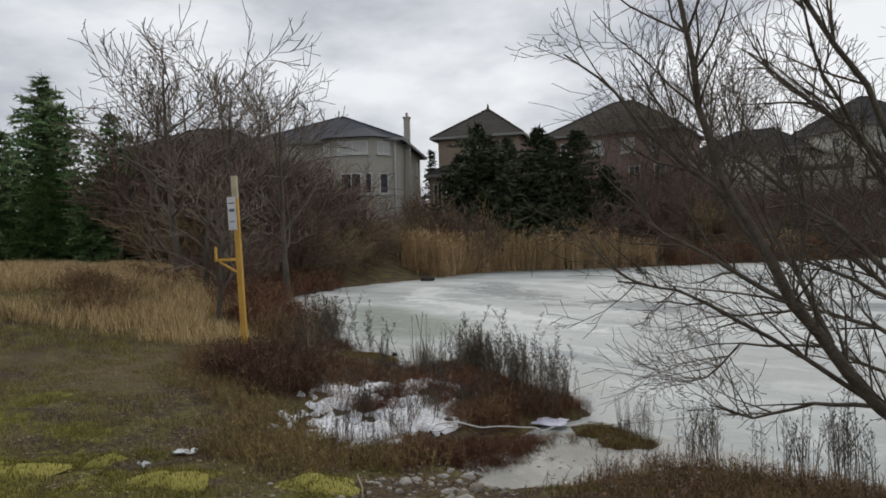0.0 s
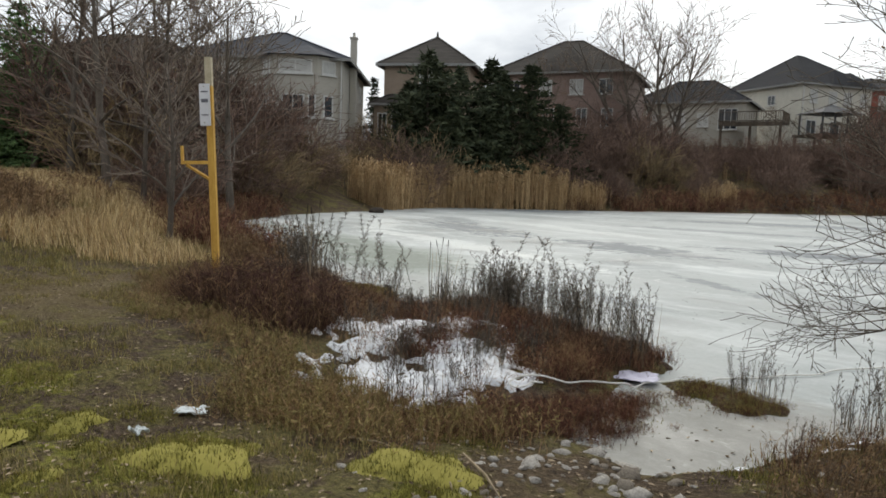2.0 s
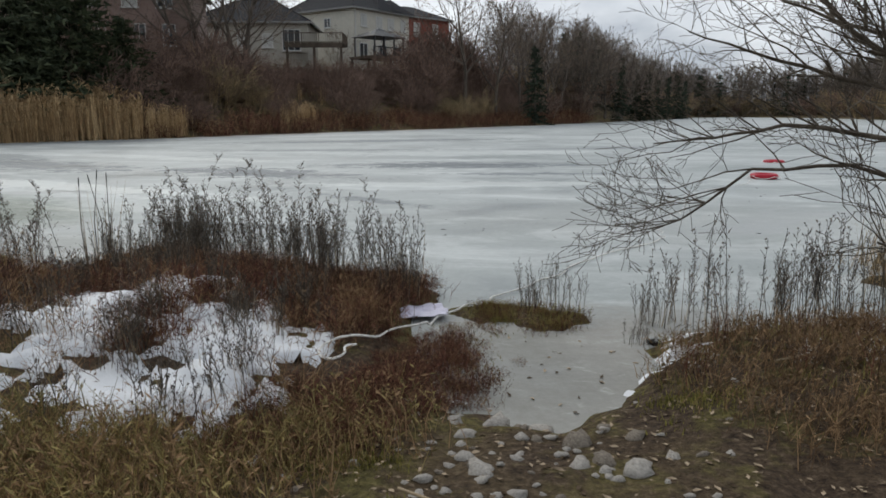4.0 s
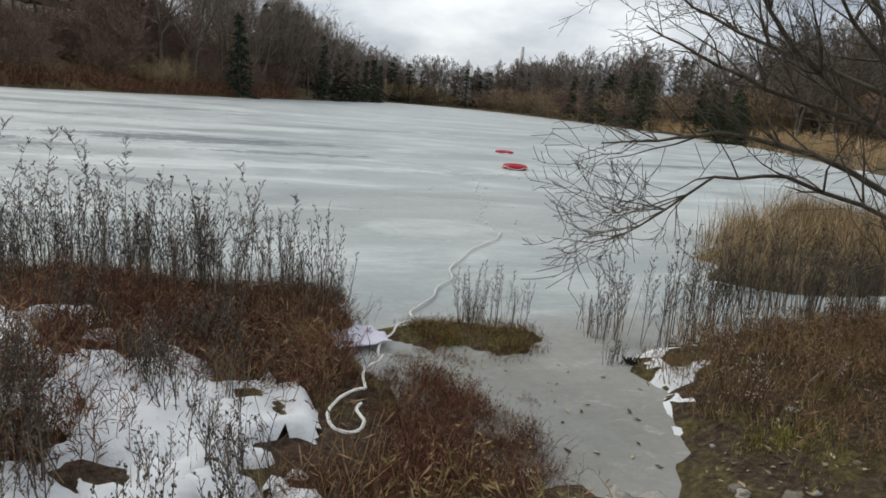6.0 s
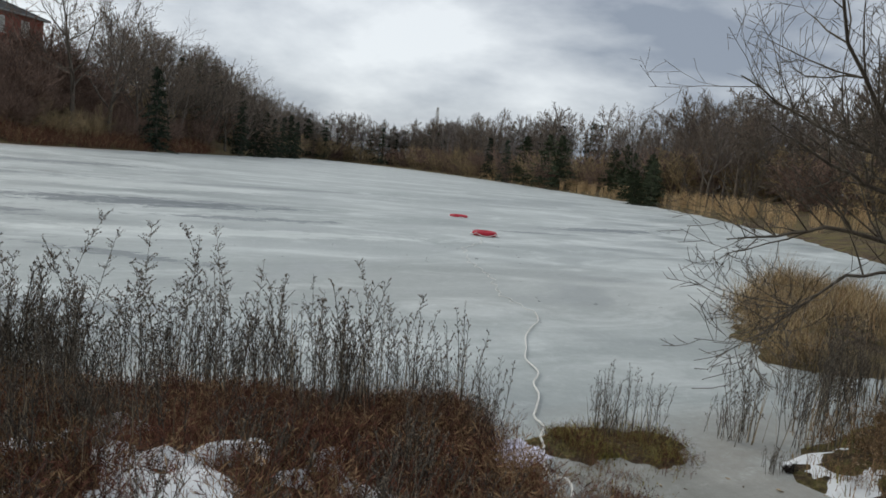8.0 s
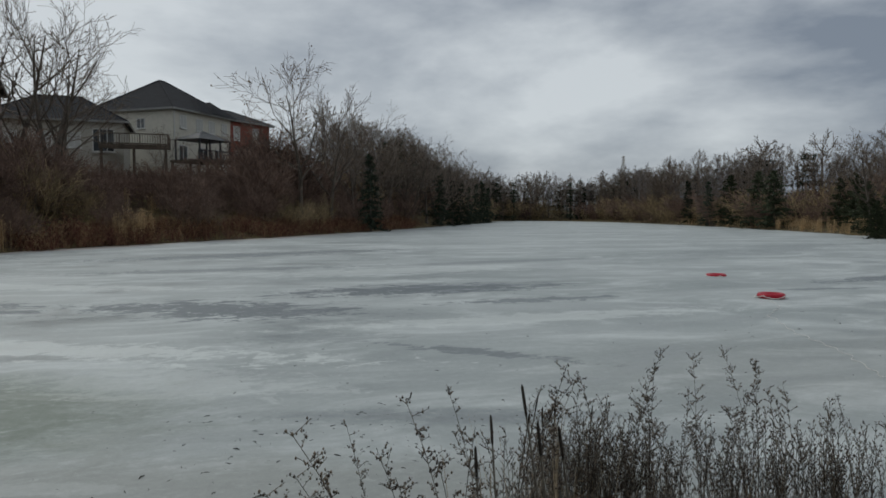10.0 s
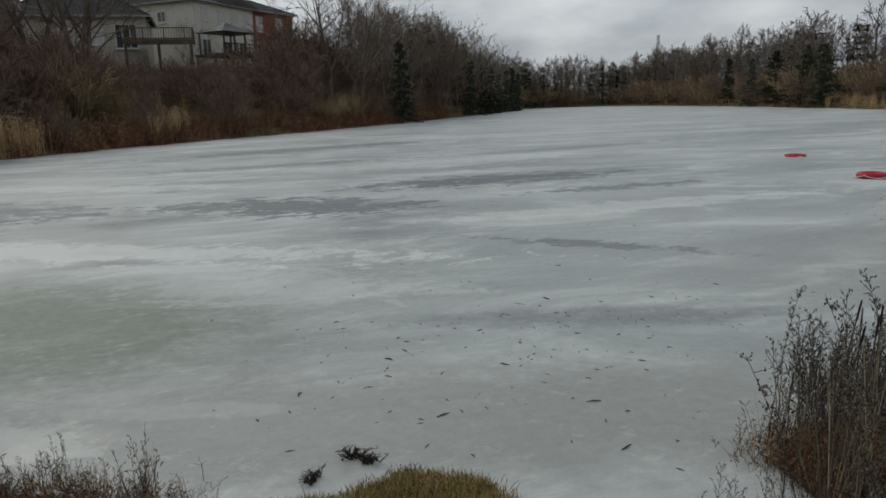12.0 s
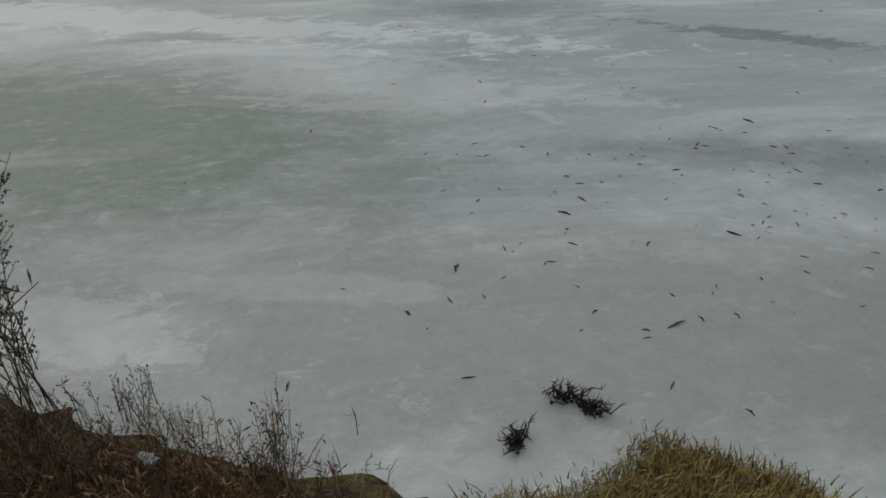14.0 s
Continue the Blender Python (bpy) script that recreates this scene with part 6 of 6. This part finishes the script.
TALL, BUSHY, SHORT = (0, 1, 2, 3), (4, 5, 6), (7, 8, 9)
pl = fringe([(-3.9, 8.85), (-3.2, 8.9), (-2.2, 8.75), (-0.9, 8.25)], 44, 0.17, 0.5, 0.88, TALL + TALL + BUSHY)
pl += fringe([(-4.2, 8.0), (-2.5, 8.2), (-1.0, 7.8)], 22, 0.25, 0.4, 0.7, TALL)
ob = scatter("dry_weeds", stalk_v, pl, [M_STALK, M_SEED, M_STALK_PALE], 0.08, 51)
tagged(ob, "tall dry weed stalks along the promontory shore", "weeds", kind="stuff")
pl = [(rng.randrange(3), x, y, z, rng.uniform(.15, .42)) for x, y, z in spots_in(ISLET, 75, 0.0)]
ob = scatter("undergrowth", under_tan, pl, [M_UNDER, M_TUFT], 0.3, 35)
tagged(ob, "brown and olive matted plants on the small islet", "undergrowth", kind="stuff")
pl, green = [], []
for _ in range(95):
    x, y = rng.gauss(-0.48, 0.2), rng.uniform(6.0, 7.5)
    if min(math.hypot(x - p[0], y - p[1]) for p in rope_pts) > 0.10:
        (pl if rng.random() < 0.55 else green).append((rng.randrange(3), x, y, max(gz(x, y), 0.0), rng.uniform(.12, .36)))
ob = scatter("undergrowth", under_tan, pl, [M_UNDER, M_UNDER_TAN], 0.4, 37)
tagged(ob, "low dead plants frozen into the inlet ice", "undergrowth", kind="stuff")
ob = scatter("moss", moss_v, [(k, x, y, z, s * 4) for k, x, y, z, s in green], [M_GRASS_GREEN, M_TUFT], 0.2, 38)
tagged(ob, "olive moss showing through the inlet ice", "moss", kind="stuff")
pl = fringe([(0.0, 7.85), (0.45, 7.8)], 7, 0.12, 0.35, 0.55, TALL + SHORT)
pl += fringe([(0.9, 7.9), (1.0, 7.5)], 3, 0.05, 0.3, 0.55, TALL)
ob = scatter("dry_weeds", stalk_v, pl, [M_STALK, M_SEED, M_STALK_PALE], 0.1, 52)
tagged(ob, "sparse dry stalks on the small islet", "weeds", kind="stuff")
pl = fringe([(1.25, 7.4), (2.0, 7.6), (3.0, 7.8), (4.6, 7.6), (6.5, 7.4)], 58, 0.16, 0.5, 0.95, TALL + TALL + BUSHY)
ob = scatter("dry_weeds", stalk_v, pl, [M_STALK, M_SEED, M_STALK_PALE], 0.08, 53)
tagged(ob, "grey dry weed stalks along the eastern bank", "weeds", kind="stuff")
pl = fringe([(-9.4, 10.5), (-8.6, 10.2), (-8.0, 10.0)], 15, 0.12, 0.5, 0.95, TALL + BUSHY)
pl += fringe([(-8.2, 10.05), (-7.2, 9.7), (-6.9, 9.65)], 13, 0.10, 0.25, 0.55, SHORT + TALL)
pl += fringe([(-3.75, 9.2), (-3.5, 9.35), (-3.0, 9.1)], 18, 0.09, 0.45, 0.85, TALL + BUSHY)
pl += fringe([(-4.75, 8.35), (-4.3, 8.6)], 5, 0.07, 0.35, 0.5, BUSHY)
ob = scatter("dry_weeds", stalk_v, pl, [M_STALK, M_SEED, M_STALK_PALE], 0.12, 54)
tagged(ob, "dry seed-headed weeds at the western shore", "weeds", kind="stuff")
pl = [(k % 4, x, y, gz(x, y), s) for k, (x, y, s) in enumerate(((-4.8, 6.6, 1.0), (-4.92, 6.7, .9), (-4.88, 7.35, 1.1), (-4.8, 7.0, 1.0), (-4.72, 7.55, 1.0), (-4.55, 7.75, .95),
      (-4.4, 7.95, 1.0), (-4.25, 8.2, 1.0), (-8.9, 10.35, 1.2), (-8.3, 10.15, 1.15), (-8.6, 10.25, 1.1), (-3.55, 9.3, .8), (-3.4, 9.35, .85)))]
pl += [(4, x, y, gz(x, y), s) for x, y, s in ((-5.10, 7.0, 1.05), (-4.95, 7.1, 1.15), (-4.82, 7.25, 1.15), (-5.2, 7.2, .85), (-4.68, 7.5, 1.15), (-5.0, 7.6, .95), (-4.5, 7.9, 1.15), (-5.06, 7.3, 1.0), (-4.9, 6.9, 1.1))]
pl += [(4, -8.75, 10.3, gz(-8.75, 10.3), 0.95)]
pl += [(k % 4, x, y, max(gz(x, y), 0.0), s) for k, (x, y, s) in enumerate(((-3.35, 9.1, 1.15), (-3.05, 9.05, 1.25), (-2.75, 9.0, 1.2), (-2.5, 8.95, 1.3), (-2.25, 8.9, 1.15), (-1.7, 8.75, .95),
      (-1.3, 8.55, 1.0), (-3.75, 9.25, .95), (-2.62, 8.9, .9), (-5.0, 7.3, .8), (-4.95, 7.05, .7)))]
ob = scatter("dry_weeds", slim_v, pl, [M_STALK, M_SEED], 0.1, 56)
tagged(ob, "slender branching dry weeds with fine seed heads", "weeds", kind="stuff")
pl = [(SHORT[rng.randrange(3)], x, y, z, rng.uniform(.4, .8)) for x, y, z in spots_in(EAST, 55, 0.04)]
ob = scatter("dry_weeds", stalk_v, pl, [M_UNDER, M_PALE_SEED, M_UNDER_TAN], 0.15, 57)
tagged(ob, "small dead plants with pale seed fluff", "weeds", kind="stuff")
pl = fringe([(0.78, 7.0), (0.86, 7.08)], 2, 0.02, 0.3, 0.45, SHORT)
ob = scatter("dry_weeds", stalk_v, pl, [M_STALK, M_SEED, M_STALK], 0.15, 58)
tagged(ob, "tiny dead shrub frozen into the inlet ice", "weeds", kind="stuff")
# short sprigs in the snow and turf
pl = [(SHORT[rng.randrange(3)], x, y, z, rng.uniform(.5, .9)) for x, y, z in spots_in([(-4.6, 8.6), (-3.3, 8.6), (-1.3, 7.0), (-1.4, 5.4), (-2.4, 5.2), (-3.6, 6.6)], 60, 0.02)]
ob = scatter("dry_weeds", stalk_v, pl, [M_STALK, M_SEED, M_STALK_PALE], 0.15, 55)
tagged(ob, "thin dead sprigs standing in the snow", "weeds", kind="stuff")


def cattail(h, seed):
    rng = random.Random(seed)
    e = empty("cattail")
    b = Build()
    pts = [Vector((0, 0, -0.05)), Vector((rng.gauss(0, .02), rng.gauss(0, .02), h * .5)), Vector((rng.gauss(0, .05), rng.gauss(0, .05), h * .86))]
    b.tube(pts, [0.005, 0.004, 0.003], 5)
    part("stem", b, M_STALK, e, smooth=True)
    d = (pts[2] - pts[1]).normalized()
    s = Build()
    p = pts[2]
    s.tube([p, p + d * .010, p + d * .05, p + d * .09, p + d * .10], [0.002, 0.0042, 0.005, 0.0042, 0.0015], 7, cap=True)
    part("spike", s, M_DEBRIS, e, "dark brown seed spike", smooth=True)
    lf = Build()
    for k in range(3):
        lf.blade(Vector((0, 0, 0)), Vector((rng.gauss(0, .12), rng.gauss(0, .12), 1)), h * rng.uniform(.6, .95), 0.010, 0.06, rng)
    part("leaves", lf, M_STALK_PALE, e)
    return e


for i, (x, y, h) in enumerate(((-4.66, 6.9, 1.42), (-4.62, 6.98, 1.48), (-4.54, 6.92, 1.38), (-4.80, 7.0, 1.3), (-4.72, 7.2, 1.32), (-4.12, 8.6, 1.1), (-4.05, 8.66, 1.15), (-3.97, 8.6, 1.05), (-3.88, 8.62, 1.0), (-3.35, 9.3, .8))):
    c = tagged(cattail(h, 500 + i), "dry cattail with dark seed spike by the ice", "cattail", "cattails")
    put(c, pose(x, y, max(gz(x, y), 0), 0, 0, 37 * i))

# grasses
turf = [(-14, 2.0), (-5, 0.0), (2.5, 0.5), (1.5, 3.0), (-0.5, 4.2), (-2.5, 4.4), (-4, 4.9), (-6.5, 5.6), (-9, 8.6), (-14, 10)]
pl = [(rng.randrange(4), x, y, z, rng.uniform(.5, 1.25)) for x, y, z in spots_in(turf, 7500, 0.05)
      if float(value_noise(np.array(x * 1.3), np.array(y * 1.3), 77) + 0.6 * value_noise(np.array(x * 3.7), np.array(y * 3.7), 78)) > 0.0 + 0.14 * (x > -1)]
pl += [(rng.randrange(4), x, y, z, rng.uniform(1.0, 2.3)) for x, y, z in spots_in([(-30, 7), (-13, 0), (-8, 6), (-9, 8.8), (-14, 11), (-18, 10.5), (-27, 12.5)], 2600, 0.05)]
ob = scatter("turf_grass", grass_v, pl, [M_GRASS, M_GRASS_GREEN], 0.2, 61)
tagged(ob, "short dry turf grass with green patches", "grass", kind="stuff")
pl = []
for cx, cy, r in MOSS + ((-0.15, 7.62, .10), (-0.55, 6.9, .14), (-0.65, 6.3, .12), (0.85, 5.6, .2), (-0.9, 4.9, .15), (-1.0, 3.0, .14), (-2.6, 3.6, .15)):
    for _ in range(int(230 * r)):
        x, y = cx + rng.gauss(0, r * .6), cy + rng.gauss(0, r * .5)
        pl.append((rng.randrange(3), x, y, gz(x, y), rng.uniform(.6, 1.2)))
ob = scatter("moss", moss_v, pl, [M_MOSS, M_GRASS_GREEN], 0.1, 62)
tagged(ob, "fine yellow-green moss between the cushions", "moss", kind="stuff")


def cushion(r, seed):
    """A low lumpy dome of moss with a fuzz of short shoots."""
    rg = random.Random(seed)
    b = Build()
    n, m = 22, 7
    h = r * rg.uniform(.16, .26)

    def top(a, f):
        w = 1 + 0.22 * math.sin(2 * a + seed) + 0.14 * math.sin(5 * a + seed * 2.3)
        x, y = r * f * w * math.cos(a), r * f * w * math.sin(a)
        return Vector((x, y, h * (1 - f * f) * (1 + 0.5 * noise.noise(Vector((x * 14, y * 14, seed)))) - 0.02))
    for j in range(m + 1):
        for i in range(n):
            b.v.append(tuple(top(2 * math.pi * i / n, j / m)))
    for j in range(m):
        for i in range(n):
            b.face((j * n + i, (j + 1) * n + i, (j + 1) * n + (i + 1) % n, j * n + (i + 1) % n))
    for _ in range(int(6500 * r * r) + 150):
        q = top(rg.uniform(0, 6.28), rg.random() ** .5)
        b.blade(q, Vector((rg.gauss(0, .5), rg.gauss(0, .5), 1)), rg.uniform(.015, .045), .005, .2, rg, rg.choice((0, 0, 0, 1)), 1)
    return b.mesh("moss_cushion", [M_MOSS, M_MOSS], True)


pads = [cushion(.15, 31), cushion(.24, 32), cushion(.34, 33), cushion(.19, 34), cushion(.12, 35)]
i = 0
for cx, cy, r in ((-1.75, 3.05, .42), (-0.6, 2.68, .28), (-0.31, 3.93, .2), (-2.3, 2.1, .6), (-1.5, 2.3, .3), (-2.3, 3.0, .25), (-3.1, 2.3, .4), (-1.6, 3.6, .2), (-0.6, 4.13, .2), (-2.67, 3.17, .2)):
    for _ in range(max(2, int(9 * r))):
        x, y = cx + rng.gauss(0, r * .5), cy + rng.gauss(0, r * .42)
        k = tagged(new("moss_cushion", pads[i % 5]), "bright yellow-green moss cushion in the turf", "moss", "moss cushions")
        put(k, pose(x, y, gz(x, y) - 0.004, 0, 0, rng.uniform(0, 360)))
        i += 1
pl = [(rng.randrange(3), x, y, z, rng.uniform(.6, 1.1)) for x, y, z in spots_in([(-6.7, 9.1), (-6.6, 9.5), (-6.1, 9.6), (-5.84, 9.7), (-5.5, 9.5), (-5.4, 9.1), (-6.0, 8.8)], 460, 0.0)]
ob = scatter("shore_grass", shore_grass_v, pl, [M_TUFT, M_UNDER_TAN], 0.5, 63)
tagged(ob, "clump of straw-yellow grass at the edge of the ice", "grass", kind="stuff")
pl = [(rng.randrange(5), x, y, max(z, 0), rng.uniform(.25, .72) * (1.0 + 1.2 * float(value_noise(np.array(x * 1.2), np.array(y * 1.2), 91)))) for x, y, z in spots_in(MOUND, 800, -0.2)
      if float(value_noise(np.array(x * 1.7), np.array(y * 1.7), 92)) > -0.05]
ob = scatter("reed_mound", mound_v, pl, [M_REED_GREEN, M_STALK_PALE, M_UNDER_TAN], 0.35, 64)
tagged(ob, "low mound of flattened straw-coloured reeds in the ice", "reeds", kind="stuff")

# reed bed on the far shore
reed_v = []
for k in range(4):
    b = Build()
    r2 = random.Random(700 + k)
    for _ in range(16):
        p = Vector((r2.gauss(0, .22), r2.gauss(0, .22), -0.05))
        d = Vector((r2.gauss(0, .05), r2.gauss(0, .05), 1))
        h = r2.uniform(1.6, 2.5)
        q = p + d * h
        b.tube([p, q], [0.012, 0.008], 3)
        b.tube([q, q + Vector((r2.gauss(.05, .05), r2.gauss(0, .06), .12)), q + Vector((r2.gauss(.12, .05), r2.gauss(0, .06), .16))], [0.015, 0.035, 0.006], 3)
        for j in range(3):
            b.blade(p + d * h * r2.uniform(.2, .8), Vector((r2.gauss(0, .5), r2.gauss(0, .5), 1)), r2.uniform(.4, .7), .03, .5, r2, 0, 2)
    reed_v.append(arrays(b))
pl = []
for x, y, s in along([(-24.3, 30.5), (-25.4, 33), (-25.4, 37.0), (-20.2, 43.0)], 330, -0.1, 2.6, 0.75, 1.1):
    pl.append((rng.randrange(4), x, y, max(gz(x, y), 0) - 0.02, s))
for x, y, s in along([(-20.2, 43.0), (-18.5, 46.5)], 26, -0.1, 1.2, 0.45, .8):
    pl.append((rng.randrange(4), x, y, max(gz(x, y), 0) - 0.02, s))
for x, y, s in along([(-14.0, 53.6), (-12.0, 56.5)], 16, 0.6, 2.0, 0.6, .85):
    pl.append((rng.randrange(4), x, y, max(gz(x, y), 0) - 0.02, s))
for x, y, s in along([(-19, 52), (-13, 60), (-10, 66)], 40, 3, 9, 0.5, .8):
    pl.append((rng.randrange(4), x, y, max(gz(x, y), 0) - 0.02, s))
for x, y, s in along([(70, 122), (63.8, 97), (54, 70), (48, 55.4), (41, 43), (29.6, 26.8)], 330, 0.0, 5.0, 0.35, .62):
    pl.append((rng.randrange(4), x, y, max(gz(x, y), 0) - 0.02, s))
ob = scatter("reed_bed", reed_v, pl, [M_REED], 0.06, 71)
tagged(ob, "golden dry reed bed along the far shore", "reeds", kind="stuff")
low_v = [under(720 + k, (0, 0, 1), 0.9, 60, 0.45, 3.5) for k in range(3)]
pl = []
for x, y, s in along([(-23.1, 22.2), (-20.2, 16.9), (-18.0, 14.9), (-15.3, 13.5), (-12.6, 12.0), (-10.2, 11.0)], 150, 0.0, -2.0, 0.4, 0.9):
    pl.append((rng.randrange(3), x, y, max(gz(x, y), 0), s))
for x, y, s in along([(-20.2, 42.8), (-13, 55), (-5.5, 65.6), (7.1, 86), (16, 103)], 200, 0.3, 3.0, 0.8, 1.5):
    pl.append((rng.randrange(3), x, y, max(gz(x, y), 0), s))
ob = scatter("bank_brush", low_v, pl, [M_UNDER, M_UNDER_TAN], 0.2, 72)
tagged(ob, "low brown brush along the banks", "brush", kind="stuff")

# tall tan grass and weeds on the western rise
hill_v = [tuft(740 + k, 42, 0.34, 0.010, 0.16, (0, 0, 0, 1), 0.30) for k in range(4)]
pl = []
for x, y, z in spots_in([(-28, 7.0), (-17, 2.0), (-11.5, 4.4), (-8.3, 6.9), (-8.6, 9.2), (-10.4, 10.4), (-14.5, 12.4), (-19, 14.6), (-23, 17)], 3600, 0.05):
    if float(value_noise(np.array(x * 0.55), np.array(y * 0.55), 95)) + 0.5 * float(value_noise(np.array(x * 1.9), np.array(y * 1.9), 96)) > -0.2:
        pl.append((rng.randrange(4), x, y, z, rng.uniform(.5, 1.25)))
ob = scatter("hill_grass", hill_v, pl, [M_HILL, M_UNDER_TAN], 0.35, 73)
tagged(ob, "tall tan dead grass on the western rise", "grass", kind="stuff")
weed_v = [under(760 + k, (0, 0, 1), 0.55, 60, 0.26, 2.2) for k in range(3)]
pl = []
for cx, cy, r, n in ((-13.6, 7.0, 0.35, 12), (-11.6, 6.2, 0.5, 5), (-16.5, 9.6, 0.6, 6), (-9.3, 9.3, 0.5, 7)):
    for _ in range(n):
        x, y = rng.gauss(cx, r), rng.gauss(cy, r * .6)
        pl.append((rng.randrange(3), x, y, gz(x, y), rng.uniform(.5, 1.2)))
ob = scatter("bank_brush", weed_v, pl, [M_LEAF_DRY, M_UNDER_TAN], 0.25, 74)
tagged(ob, "rusty dead weeds scattered over the tan grass", "weeds", kind="stuff")

# leaf litter
leaf_v = []
for k in range(4):
    b = Build()
    r2 = random.Random(800 + k)
    s = 0.022
    b.v = [(-s, 0, 0.004), (0, -s * .55, 0.010), (s, 0, 0.003), (0, s * .55, 0.006 + 0.008 * r2.random()), (s * 1.5, 0.002, 0.012)]
    b.face((0, 1, 2, 3))
    b.face((2, 1, 4))
    leaf_v.append(arrays(b))
pl = []
for x, y, z in spots_in([(-4, 1.0), (4.5, 0.5), (7, 5), (3, 7.4), (1.1, 6.9), (0.6, 5.8), (-0.6, 5.6), (-1.6, 5.0), (-3.5, 4.8)], 9000, 0.03):
    pl.append((rng.randrange(4), x, y, z, rng.uniform(.35, 1.0)))
for x, y, z in spots_in([(-9, 5.5), (-6, 1.5), (-3.5, 1.0), (-3.0, 4.8), (-5, 5.6), (-7, 7)], 1800, 0.03):
    pl.append((rng.randrange(4), x, y, z, rng.uniform(.35, .95)))
for _ in range(40):
    x, y = rng.gauss(0.15, 0.45), rng.gauss(6.6, 0.6)
    if gz(x, y) < 0:
        pl.append((rng.randrange(4), x, y, 0.001, rng.uniform(.4, 1.1)))
ob = scatter("leaf_litter", leaf_v, pl, [M_LITTER], 0.5, 81)
tagged(ob, "scattered dead leaves on the damp ground", "leaves", kind="stuff")

# twigs and scraps frozen on the ice
deb_v = []
for k in range(6):
    b = Build()
    r2 = random.Random(900 + k)
    L = r2.uniform(.025, .075)
    p = [Vector((-L, 0, .004)), Vector((0, r2.gauss(0, .012), .012)), Vector((L, r2.gauss(0, .012), .006))]
    b.tube(p, [.004, .008, .002], 4)
    if k % 2:
        b.tube([p[1], p[1] + Vector((r2.gauss(0, .02), r2.gauss(0, .03), .012))], [.004, .002], 3)
    deb_v.append(arrays(b))
pl = []
for _ in range(240):
    x, y = rng.gauss(-4.7, 1.5), rng.gauss(11.4, 0.95)
    if land(np.array([x]), np.array([y]))[0] < -0.02:
        pl.append((rng.randrange(6), x, y, 0.0, rng.uniform(.12, .48)))
for _ in range(70):
    x, y = rng.uniform(-7, 6), rng.uniform(9.5, 18)
    if land(np.array([x]), np.array([y]))[0] < -0.02:
        pl.append((rng.randrange(6), x, y, 0.0, rng.uniform(.2, .6)))
for x, y in ((-3.90, 12.73), (-5.70, 11.46), (-4.85, 11.09), (-6.41, 10.955), (-5.50, 10.35), (-4.48, 10.27), (-4.56, 9.63), (-6.69, 10.60)):
    pl.append((rng.randrange(6), x, y, 0.0, 0.7))
ob = scatter("ice_debris", deb_v, pl, [M_DEBRIS], 0.0, 91)
tagged(ob, "dark twigs and leaf scraps lying on the ice", "debris", kind="stuff")


def twig_knot(seed, r):
    """A matted tuft of fine broken twigs, half sunk in the ice."""
    b = Build()
    rng = random.Random(seed)
    a0 = rng.uniform(0, 3.14)
    for _ in range(30):
        a = a0 + rng.gauss(0, .55) + (math.pi if rng.random() < .4 else 0)
        p = Vector((rng.gauss(0, r * .35), rng.gauss(0, r * .2), 0.004))
        L = r * rng.uniform(.35, 1.1)
        q = p + Vector((math.cos(a) * L, math.sin(a) * L * .6, rng.uniform(.005, .05)))
        m = p.lerp(q, .5) + Vector((rng.gauss(0, .008), rng.gauss(0, .008), rng.uniform(.005, .03)))
        b.tube([p, m, q], [.0034, .0026, .0012], 4)
        for k in range(3):
            e = m.lerp(q, rng.random())
            b.tube([e, e + Vector((rng.gauss(0, .014), rng.gauss(0, .014), rng.uniform(.004, .022)))], [.0018, .0008], 3)
    for _ in range(14):
        b.blob(Vector((rng.gauss(0, r * .28), rng.gauss(0, r * .16), .006)), rng.uniform(.008, .018), 0, .6)
    return b


for i, (x, y, r) in enumerate(((-6.13, 9.96, .10), (-6.36, 9.75, .075), (-6.05, 9.88, .09), (0.95, 7.0, .07))):
    k = tagged(new("twig_knot", twig_knot(950 + i, r).mesh("twig_knot", [M_DEBRIS])), "dark knot of dead twigs frozen into the ice", "twigs", "twig knots")
    put(k, pose(x, y, max(0, gz(x, y)), 0, 0, 60 * i))
